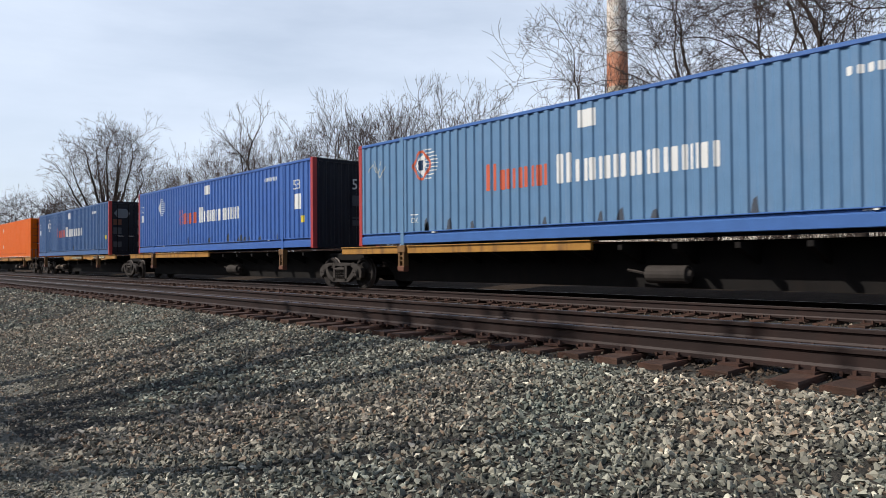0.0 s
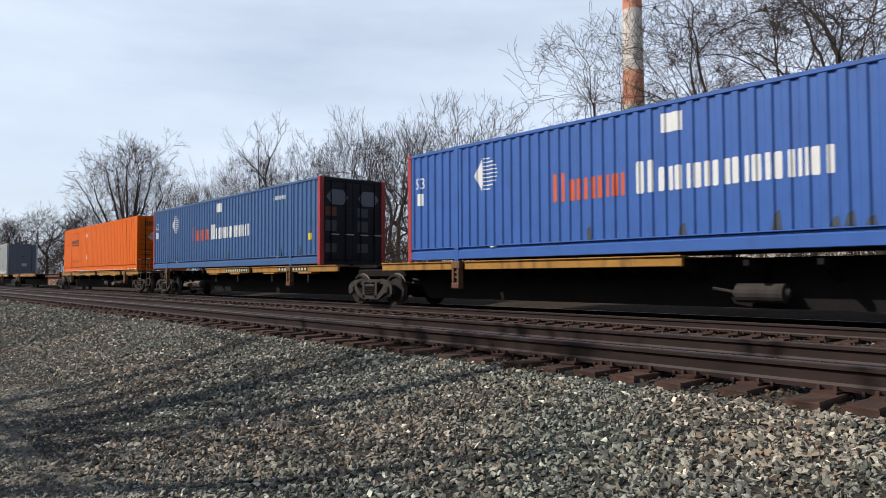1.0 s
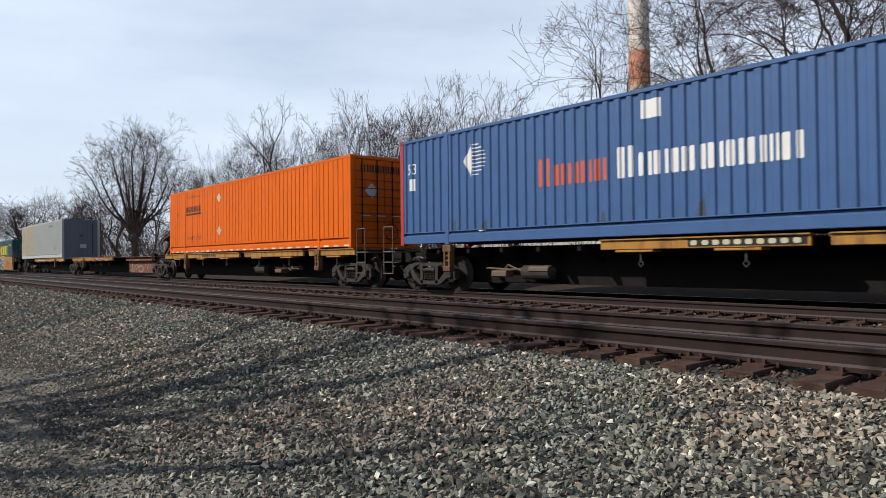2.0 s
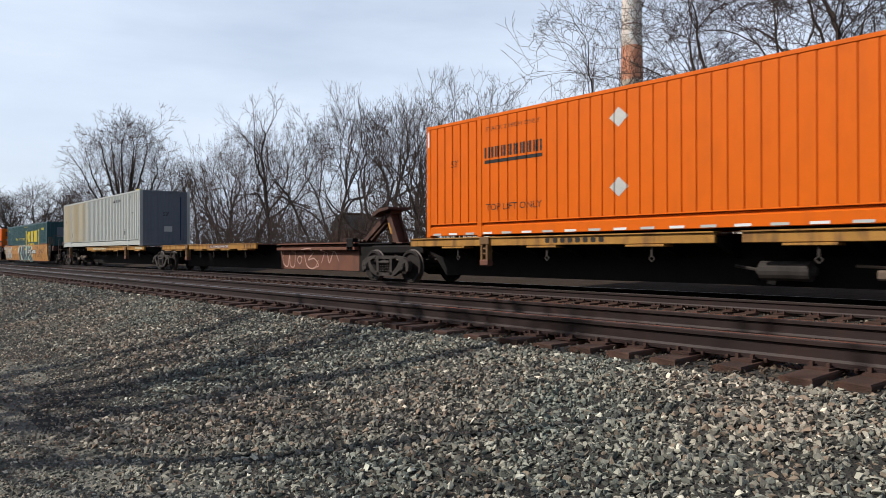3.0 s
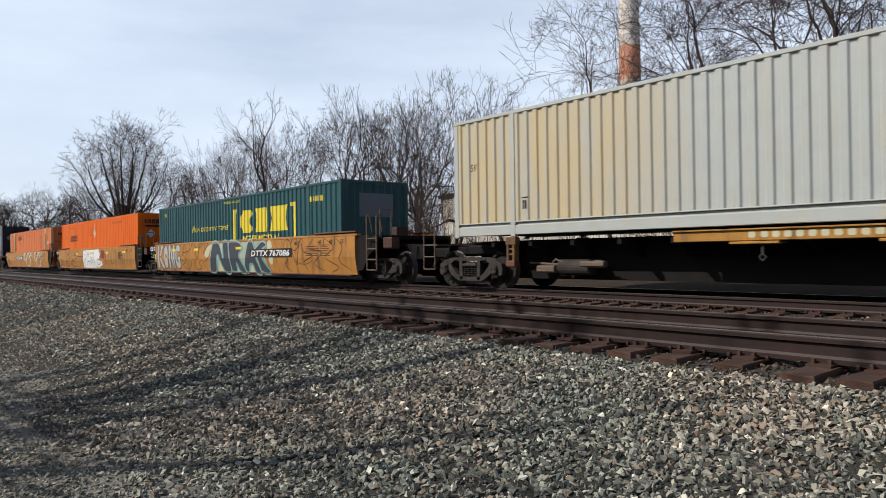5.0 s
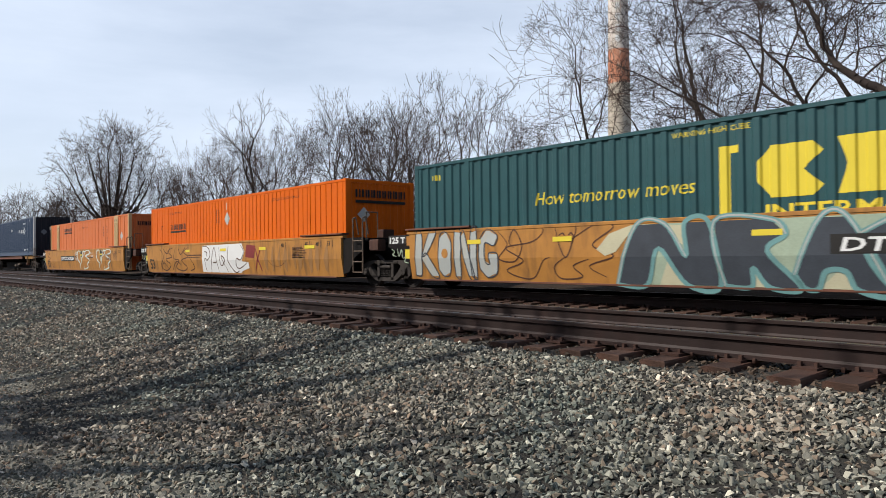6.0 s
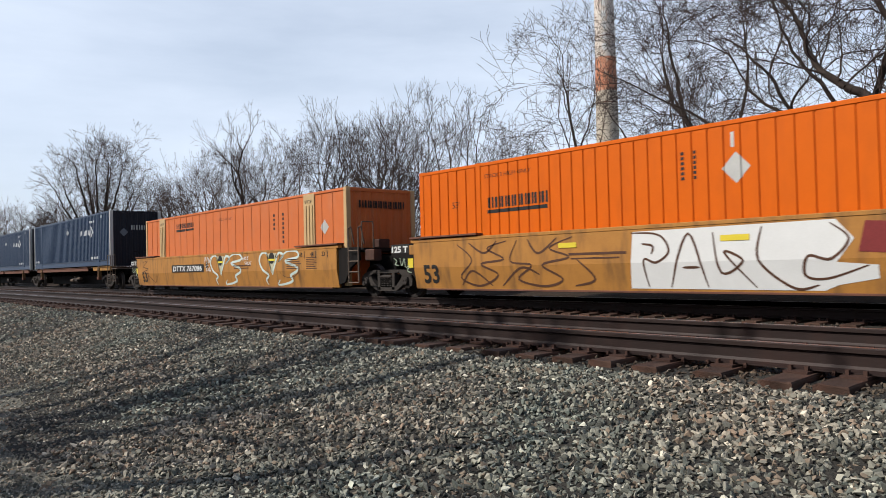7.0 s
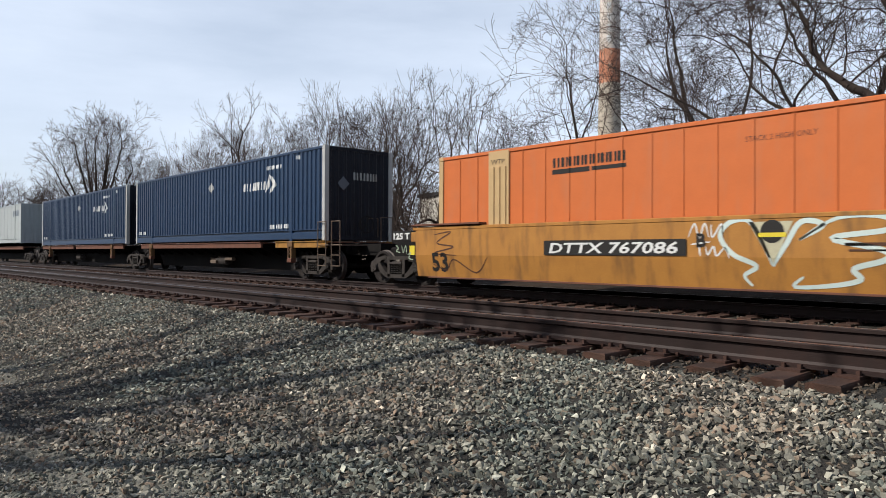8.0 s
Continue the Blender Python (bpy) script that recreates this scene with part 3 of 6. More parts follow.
        u = np.cross(d, ref)
        u /= np.linalg.norm(u, axis=1)[:, None]
        w = np.cross(d, u)
        ang = 2 * np.pi * np.arange(sides) / sides
        ring = np.cos(ang)[None, :, None] * u[:, None] + np.sin(ang)[None, :, None] * w[:, None]
        V = np.concatenate([a[:, None] + ring * ra[:, None, None], b[:, None] + ring * rb[:, None, None]], 1)
        i = np.arange(sides)
        j = (i + 1) % sides
        t = np.concatenate([np.stack([i, j, j + sides], 1), np.stack([i, j + sides, i + sides], 1)])
        T = (t[None] + (np.arange(len(s)) * 2 * sides)[:, None, None]).reshape(-1, 3)
        return V.reshape(-1, 3), T


#        forks lift wander angle ratio shoots least radius
VASE = (8, 0.020, 0.16, 0.62, 0.765, 0.11, 0.0074)
ROUND = (8, 0.004, 0.14, 0.66, 0.80, 0.22, 0.0125)
SLENDER = (8, 0.026, 0.18, 0.64, 0.745, 0.15, 0.0058)
TANGLED = (7, 0.006, 0.20, 0.70, 0.745, 0.12, 0.0062)
SHADING = (5, 0.01, 0.12, 0.60, 0.80, 0.12, 0.014)


def plant(g, name_label, x, y, z, twig, group="bare trees beyond the tracks"):
    root = empty("tree", pose(x, y, z))
    tagged(root, name_label, "tree", group)
    V, T = g.arrays(0, 7)
    part("trunk", tri_mesh("trunk", V, T, M_BARK), None, root)
    V, T = g.arrays(1, 3)
    part("crown", tri_mesh("crown", V, T, twig), None, root)
    return root


def bare_tree(seed, x, y, height, spread, style, radius, lean=0.0, stems=1, bole=0.22, twig=None, label="bare grey-brown deciduous tree beyond the tracks", z=-0.1):
    """A leafless tree: a short bole or several stems that fork again and again into a rounded crown."""
    g = Grower(seed)
    for k in range(stems):
        a = 2 * math.pi * (k + g.rnd.random() * 0.5) / stems
        out = 0.0 if stems == 1 else 0.32
        d = Vector((lean + out * math.cos(a), out * math.sin(a), 1.0)).normalized()
        g.fork(Vector((0.15 * out * math.cos(a), 0.15 * out * math.sin(a), -0.1)), d, height * bole, radius * (1 if stems == 1 else 0.72), 0, style)
    ends = np.array(g.seg[1])[:, 3:6]
    k = height / np.percentile(ends[:, 2], 99.6)
    middle = np.median(ends[:, 0]), np.median(ends[:, 1])
    kx = spread / np.percentile(np.hypot(ends[:, 0] - middle[0], ends[:, 1] - middle[1]), 94)
    kx = min(max(kx, 0.7 * k), 1.12 * k)
    size = np.array([kx, kx, k, kx, kx, k, 1, 1])
    for which in (0, 1):
        g.seg[which] = np.array(g.seg[which]) * size
    return plant(g, label, x, y, z, twig or M_TWIG)


def at_bearing(deg, y):
    return -y * math.tan(radians(deg)), y


def brush(name, seed, spots, label, twig, thick=1.0):
    """A thicket of thin leaning stems. spots: bearing from, to, y from, y to, count, height."""
    g = Grower(seed)
    for b0, b1, y0, y1, n, h in spots:
        for _ in range(n):
            x, y = at_bearing(g.r.uniform(b0, b1), g.r.uniform(y0, y1))
            d = np.array([g.r.normal() * 0.28, g.r.normal() * 0.2, 1.0])
            d /= np.linalg.norm(d)
            hh = h * g.r.uniform(0.45, 1.0)
            pts, dirs, rs = g.limb(np.array([x, y, -0.08]), d, hh, 0.020 * thick, 0.009 * thick, 5, 0.15, 0.0, 1)
            for i in range(5):
                k = g.r.integers(1, 5)
                dd = dirs[k] + g.r.normal(size=3) * 0.55
                dd /= np.linalg.norm(dd)
                p2, d2, _ = g.limb(pts[k], dd, hh * g.r.uniform(0.2, 0.45), 0.010 * thick, 0.0065 * thick, 3, 0.24, 0.02, 1)
                for _ in range(2):
                    m = g.r.integers(1, 3)
                    de = d2[m] + g.r.normal(size=3) * 0.5
                    g.limb(p2[m], de / np.linalg.norm(de), hh * g.r.uniform(0.08, 0.2), 0.007 * thick, 0.0055 * thick, 2, 0.24, 0.0, 1)
    V, T = g.arrays(1, 3)
    ob = new(name, tri_mesh(name, V, T, twig))
    tagged(ob, label, "brush", kind="stuff")


def build_trees():
    # place, height, crown radius, habit, trunk radius, lean along the track, stems, bole
    far = [
        (-127.5, 20, 10.4, 6.0, ROUND, 0.28, 0, 1, 0.2), (-110.2, 21, 11.0, 5.4, ROUND, 0.26, 0, 1, 0.2), (-118.4, 26, 10.7, 5.0, ROUND, 0.24, 0, 1, 0.2), (-137.0, 22, 12.0, 5.5, ROUND, 0.26, 0, 1, 0.2),
        (-97.0, 24, 10.6, 4.6, ROUND, 0.30, 0, 1, 0.2), (-102.0, 28, 12.6, 5.2, ROUND, 0.28, 0, 1, 0.2), (-80.0, 25, 11.2, 3.4, VASE, 0.2, 0, 2, 0.2),
        (-89.1, 31, 13.0, 4.0, VASE, 0.25, 0, 1, 0.22), (-91.3, 36, 14.4, 4.4, VASE, 0.25, 0, 1, 0.22), (-81.3, 35, 13.6, 4.2, VASE, 0.25, 0, 2, 0.22), (-74.5, 33, 12.8, 4.0, VASE, 0.22, 0, 1, 0.22), (-70.0, 31, 12.0, 3.6, VASE, 0.2, 0, 2, 0.2)]
    for i, (x, y, h, w, style, r, lean, stems, bole) in enumerate(far):
        bare_tree(140 + i, x, y, h, w, style, r, lean, stems, bole, M_TWIG_HAZED if y > 30 else M_TWIG)
    middle = [
        (-51.6, 26, 13.3, 3.0, VASE, 0.19, 0.05, 1, 0.26), (-62.0, 30, 13.4, 3.0, VASE, 0.17, 0, 1, 0.24), (-56.5, 28, 11.6, 2.8, VASE, 0.15, 0, 2, 0.2), (-47.9, 28, 11.6, 2.6, VASE, 0.14, 0.08, 1, 0.24),
        (-49.4, 31, 13.4, 2.8, VASE, 0.17, 0, 1, 0.24), (-38.7, 26, 11.9, 2.5, VASE, 0.17, 0.04, 1, 0.24), (-43.0, 27, 11.6, 2.6, VASE, 0.16, -0.08, 2, 0.2), (-36.3, 27, 11.9, 2.5, VASE, 0.17, -0.1, 1, 0.24),
        (-41.5, 33, 13.4, 2.8, VASE, 0.16, 0, 1, 0.24), (-33.8, 25, 10.4, 2.3, VASE, 0.15, -0.12, 1, 0.22), (-31.7, 25, 9.9, 2.1, VASE, 0.15, 0.18, 1, 0.22), (-29.6, 26, 10.5, 2.2, VASE, 0.15, -0.05, 2, 0.2)]
    for i, (x, y, h, w, style, r, lean, stems, bole) in enumerate(middle):
        bare_tree(170 + i, x, y, h, w, style, r, lean, stems, bole)
    near = [(-27.2, 24, 9.9, 2.1, SLENDER, 0.14, 0.12, 2, 0.26), (-23.3, 24, 8.4, 1.3, SLENDER, 0.10, 0.10, 1, 0.28), (-27.9, 23, 5.0, 0.9, SLENDER, 0.06, 0.0, 1, 0.25),
            (-14.6, 28, 11.4, 2.4, SLENDER, 0.12, -0.08, 1, 0.26), (-11.9, 29, 12.3, 2.7, SLENDER, 0.14, 0.02, 1, 0.26)]
    for i, (x, y, h, w, style, r, lean, stems, bole) in enumerate(near):
        bare_tree(190 + i, x, y, h, w, style, r, lean, stems, bole, label="slender bare tree in front of the white shed")
    # the broad old tree with a domed crown
    g = Grower(201)
    g.along([(0, 0, -0.1), (0.1, 0, 1.8), (0.0, 0, 3.4), (0.2, 0.1, 5.4)], 0.50, 0.30, ROUND, 5)
    for k in range(11):
        a = 2 * math.pi * k / 11 + g.rnd.uniform(-0.2, 0.2)
        r = 4.7 * (1.0 if k % 2 else 0.5)
        top = 9.8 if k % 2 else 12.5
        c, q = math.cos(a), math.sin(a)
        g.along([(0.1, 0, 2.6 + 0.2 * k), (0.25 * r * c, 0.25 * r * q, 5.2), (0.6 * r * c, 0.6 * r * q, 0.68 * top), (0.85 * r * c, 0.85 * r * q, 0.86 * top), (r * c, r * q, top)], 0.17, 0.05, ROUND, 4)
    plant(g, "broad old bare tree with a domed crown", -82.5, 24, -0.1, M_TWIG)
    # a slim tree leaning before the shed
    g = Grower(205)
    g.along([(0, 0, -0.1), (-0.15, 0, 2.6), (-0.55, 0.1, 5.2), (-0.9, 0.1, 7.4), (-1.15, 0, 9.0)], 0.115, 0.028, SLENDER, 4)
    for z0, dx, dz in ((3.0, -1.3, 2.6), (3.9, 0.9, 2.4), (4.8, -1.3, 2.8), (5.6, 0.8, 2.6), (6.4, -0.8, 2.2)):
        g.along([(-0.12 * z0 + 0.15, 0, z0), (-0.12 * z0 + 0.15 + 0.5 * dx, 0.2, z0 + 0.42 * dz), (-0.12 * z0 + 0.15 + dx, 0.3, z0 + dz)], 0.045, 0.018, SLENDER, 4)
    plant(g, "slim bare tree leaning before the white shed", -18.1, 25, -0.1, M_TWIG)
    # a crooked tree before the shed
    g = Grower(211)
    g.along([(0, 0, -0.1), (0.1, 0, 1.6), (0.5, 0.1, 3.4), (0.2, 0, 4.5), (-0.4, -0.2, 5.7), (-0.7, -0.1, 7.2)], 0.17, 0.05, TANGLED, 1)
    g.along([(0.15, 0, 4.7), (-0.9, -0.4, 4.5), (-2.0, -0.5, 4.8), (-2.7, -0.4, 5.6)], 0.07, 0.025, TANGLED, 2)
    g.along([(0.4, 0.1, 3.7), (1.1, 0.5, 5.2), (1.3, 0.8, 7.0), (1.2, 0.9, 8.6)], 0.07, 0.025, TANGLED, 2)
    g.along([(-0.2, -0.1, 5.3), (-1.2, 0.4, 6.6), (-1.6, 0.6, 8.2)], 0.08, 0.03, TANGLED, 2)
    plant(g, "crooked bare tree leaning before the white shed", -11.4, 22, -0.1, M_TWIG)
    # a tree with a long limb that arches back over the verge
    g = Grower(223)
    g.along([(0, 0, -0.1), (0, 0, 1.6), (0.05, 0, 2.8), (0.3, 0.1, 4.2), (0.9, 0.3, 6.2), (1.2, 0.4, 8.4)], 0.18, 0.06, TANGLED, 1)
    g.along([(0, 0, 3.0), (-1.0, -0.2, 3.25), (-2.0, -0.3, 3.7), (-3.6, -0.4, 5.0), (-4.8, -0.3, 5.8), (-7.0, -0.2, 7.2)], 0.085, 0.02, TANGLED, 2)
    g.along([(0.2, 0, 4.0), (-0.6, 0.4, 5.6), (-1.6, 0.6, 7.0), (-2.2, 0.8, 8.8)], 0.075, 0.025, TANGLED, 2)
    plant(g, "bare tree with one long limb arching over the verge", -6.6, 21, -0.1, M_TWIG)
    # a larger tree whose dark limbs reach in over the track
    g = Grower(231)
    g.along([(0, 0, -0.1), (0.1, 0, 2.0), (-0.2, 0, 4.0), (0.1, 0.1, 6.2), (0.2, 0.2, 8.8)], 0.26, 0.08, TANGLED, 1)
    g.along([(-0.2, 0, 3.9), (-1.4, 0, 4.9), (-1.9, 0, 5.25), (-2.5, 0.1, 6.0), (-2.75, 0.1, 6.9), (-3.3, 0.2, 7.9)], 0.13, 0.035, TANGLED, 1)
    g.along([(-0.1, 0, 3.4), (-1.5, 0.3, 4.2), (-2.5, 0.3, 4.45), (-3.4, 0.4, 4.8), (-4.3, 0.5, 5.6)], 0.10, 0.03, TANGLED, 2)
    g.along([(0, 0.1, 5.0), (-0.9, 0.5, 6.8), (-1.6, 0.6, 8.0), (-2.4, 0.8, 9.0)], 0.09, 0.03, TANGLED, 2)
    plant(g, "large bare tree with heavy dark limbs beside the shed", -4.3, 19, -0.1, M_TWIG)
    brush("thicket", 5, [(50, 62, 20, 27, 250, 4.8), (62, 72, 20, 28, 300, 5.6), (72, 82, 18.5, 25, 300, 6.2), (34, 50, 21, 27, 60, 2.6), (12, 33, 20, 30, 210, 4.2)],
          "tangled leafless brush along the far side of the tracks", M_TWIG)
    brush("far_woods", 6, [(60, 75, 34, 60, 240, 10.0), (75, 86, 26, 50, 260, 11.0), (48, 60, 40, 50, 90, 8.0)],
          "hazy brown leafless woods in the distance", M_TWIG_HAZED, 2.0)
    # two large trees behind the yard, whose limbs shade the gravel
    g = Grower(301)
    g.along([(0, 0, -0.1), (0.2, 0.2, 2.2), (0.5, 0.4, 4.6), (0.3, 0.2, 5.9), (0.2, 0.6, 7.0), (0.1, 1.6, 7.9), (-0.3, 2.2, 9.2)], 0.26, 0.08, SHADING, 3)
    g.along([(0.3, 0.3, 3.2), (-0.8, 1.1, 4.3), (-1.6, 1.1, 6.2), (-3.1, 1.1, 8.1), (-3.6, 1.2, 9.4)], 0.15, 0.06, SHADING, 3)
    g.along([(0.4, 0.3, 4.0), (-0.3, 0.5, 5.4), (-0.7, 0.4, 7.2), (-1.0, 0.8, 9.2)], 0.12, 0.05, SHADING, 3)
    plant(g, "large bare tree that shades the gravel yard", -11.6, -4.0, -0.7, M_TWIG, "bare trees behind the yard")
    g = Grower(307)
    g.along([(0, 0, -0.1), (-0.2, 0.2, 2.0), (-0.1, 0.5, 3.8), (-0.3, 0.3, 5.2), (-0.3, 0.5, 6.8), (-0.1, 0.9, 8.6)], 0.24, 0.08, SHADING, 3)
    g.along([(-0.2, 0.3, 2.4), (0.9, 0.5, 3.4), (1.6, 0.2, 5.0), (2.0, 0.0, 6.8)], 0.14, 0.05, SHADING, 3)
    g.along([(-0.1, 0.4, 3.2), (-1.0, 0.4, 4.6), (-1.6, 0.6, 6.6), (-1.9, 0.7, 8.4)], 0.12, 0.05, SHADING, 3)
    plant(g, "bare tree that shades the gravel yard", -9.3, -3.4, -0.7, M_TWIG, "bare trees behind the yard")


build_ground()
build_shed()
build_back_sheds()
build_chimney()
build_trees()


# ---------------------------------------------------------------- the train
SPEED = 20.253
DECK = 1.22                          # height of the containers' feet on the flat cars
MOVERS, WHEELS = [], []


def mover(name, x, z, label, category, group=""):
    ob = empty(name, pose(x, FAR_C, z))
    tagged(ob, label, category, group)
    MOVERS.append((ob, x, z))
    return ob


CORR = [(0.0, 0.0), (0.30, 0.0), (0.42, 0.036), (0.80, 0.036), (0.92, 0.0)]
GROOVE = [(0.0, 0.0), (0.86, 0.0), (0.88, 0.022), (0.97, 0.022), (0.99, 0.0)]
RIBBED = [(0.0, 0.014), (0.92, 0.014), (0.93, 0.0), (0.99, 0.0)]


def wall_line(x0, x1, prof, pitch):
    """Breaks of a profiled wall between x0 < x1: a list of x and depth."""
    n = max(1, round((x1 - x0) / pitch))
    p = (x1 - x0) / n
    return [(x0 + (i + f) * p, d) for i in range(n) for f, d in prof] + [(x1, prof[0][1])]


def profiled_wall(line, y, sign, z0, z1):
    s = Shape()
    for x, d in line:
        s.v += [(x, y + sign * d, z0), (x, y + sign * d, z1), (x, y + sign * 0.055, z0), (x, y + sign * 0.055, z1)]
    for i in range(len(line) - 1):
        a, b = 4 * i, 4 * i + 4
        s.f += [(a, b, b + 1, a + 1), (a + 2, a + 3, b + 3, b + 2), (a + 1, b + 1, b + 3, a + 3), (a, a + 2, b + 2, b)]
    return s


def draped(shapes, line, y, off=0.004):
    """Flat outlines in (x, z), cut along a profiled wall's folds and laid on it, as one Shape."""
    out = Shape()
    xs = [p[0] for p in line]
    ds = [p[1] for p in line]
    for poly in shapes:
        bm = bmesh.new()
        bm.faces.new([bm.verts.new((x, 0, z)) for x, z in poly])
        lo, hi = min(p[0] for p in poly), max(p[0] for p in poly)
        for x in xs:
            if lo < x < hi:
                bmesh.ops.bisect_plane(bm, geom=bm.verts[:] + bm.edges[:] + bm.faces[:], plane_co=(x, 0, 0), plane_no=(1, 0, 0))
        bmesh.ops.triangulate(bm, faces=bm.faces)
        n = len(out.v)
        bm.verts.index_update()
        out.v += [(v.co.x, y + float(np.interp(v.co.x, xs, ds)) - off, v.co.z) for v in bm.verts]
        out.f += [tuple(n + v.index for v in f.verts) for f in bm.faces]
        bm.free()
    return out


def rect(x, z, w, h):
    return [(x, z), (x + w, z), (x + w, z + h), (x, z + h)]


def mark_bars(x, z, widths, h, first=1.0, seed=0, gap=0.2, lean=0.0):
    """A line of plain upright bars in the rhythm of a word: a thick and a thin one for each wide step; the first ones taller."""
    rng = random.Random(seed)
    out = []
    for i, w in enumerate(widths):
        hh = h * (first if i == 0 else 1.0)
        b = w * (1 - gap)
        k = rng.uniform(0.38, 0.46) * b
        spans = ((0, k), (b * 0.70, b)) if h > 0.19 else ((0, b * 0.8),)
        for u0, u1 in spans:
            c = 0.18 * (u1 - u0)
            p = [(u0 + c, 0), (u1 - c, 0), (u1, c), (u1, hh - c), (u1 - c, hh), (u0 + c, hh), (u0, hh - c), (u0, c)]
            out.append([(x + u + lean * v, z + v) for u, v in p])
        x += w * (1.12 if i == 0 else 1.0)
    return out


def lettering(text, x, z, size, shear=0.0, bold=0.0, width=None):
    """Outlines of a line of text as flat triangles in (x, z), from the built-in font."""
    cu = bpy.data.curves.new("letters", "FONT")
    cu.body, cu.size, cu.shear, cu.offset = text, size, shear, bold
    cu.resolution_u = 2
    ob = bpy.data.objects.new("letters", cu)
    scene.collection.objects.link(ob)
    me = bpy.data.meshes.new_from_object(ob.evaluated_get(bpy.context.evaluated_depsgraph_get()))
    bpy.data.objects.remove(ob)
    xs = [v.co.x for v in me.vertices]
    k = 1.0 if not width else width / (max(xs) - min(xs))
    x -= min(xs) * k
    tris = [[(x + me.vertices[i].co.x * k, z + me.vertices[i].co.y) for i in p.vertices] for p in me.polygons]
    bpy.data.meshes.remove(me)
    bpy.data.curves.remove(cu)
    return tris


def ribbon(pts, w, taper=0.6):
    """A painted stroke through points of (x, z), smoothed, as flat quads."""
    p = [Vector(q) for q in pts]
    fine = []
    for i in range(len(p) - 1):
        a, b, c, d = p[max(i - 1, 0)], p[i], p[i + 1], p[min(i + 2, len(p) - 1)]
        for k in range(6):
            t = k / 6
            fine.append(0.5 * ((2 * b) + (c - a) * t + (2 * a - 5 * b + 4 * c - d) * t * t + (3 * b - a - 3 * c + d) * t ** 3))
    fine.append(p[-1])
    quads = []
    prev = None
    for i, q in enumerate(fine):
        d = (fine[min(i + 1, len(fine) - 1)] - fine[max(i - 1, 0)])
        d = d.normalized() if d.length else Vector((1, 0))
        u = i / (len(fine) - 1)
        r = 0.5 * w * (1 - taper * abs(2 * u - 1) ** 3)
        e = (q + Vector((-d.y, d.x)) * r, q - Vector((-d.y, d.x)) * r)
        if prev:
            quads.append([tuple(prev[0]), tuple(prev[1]), tuple(e[1]), tuple(e[0])])
        prev = e
    return quads


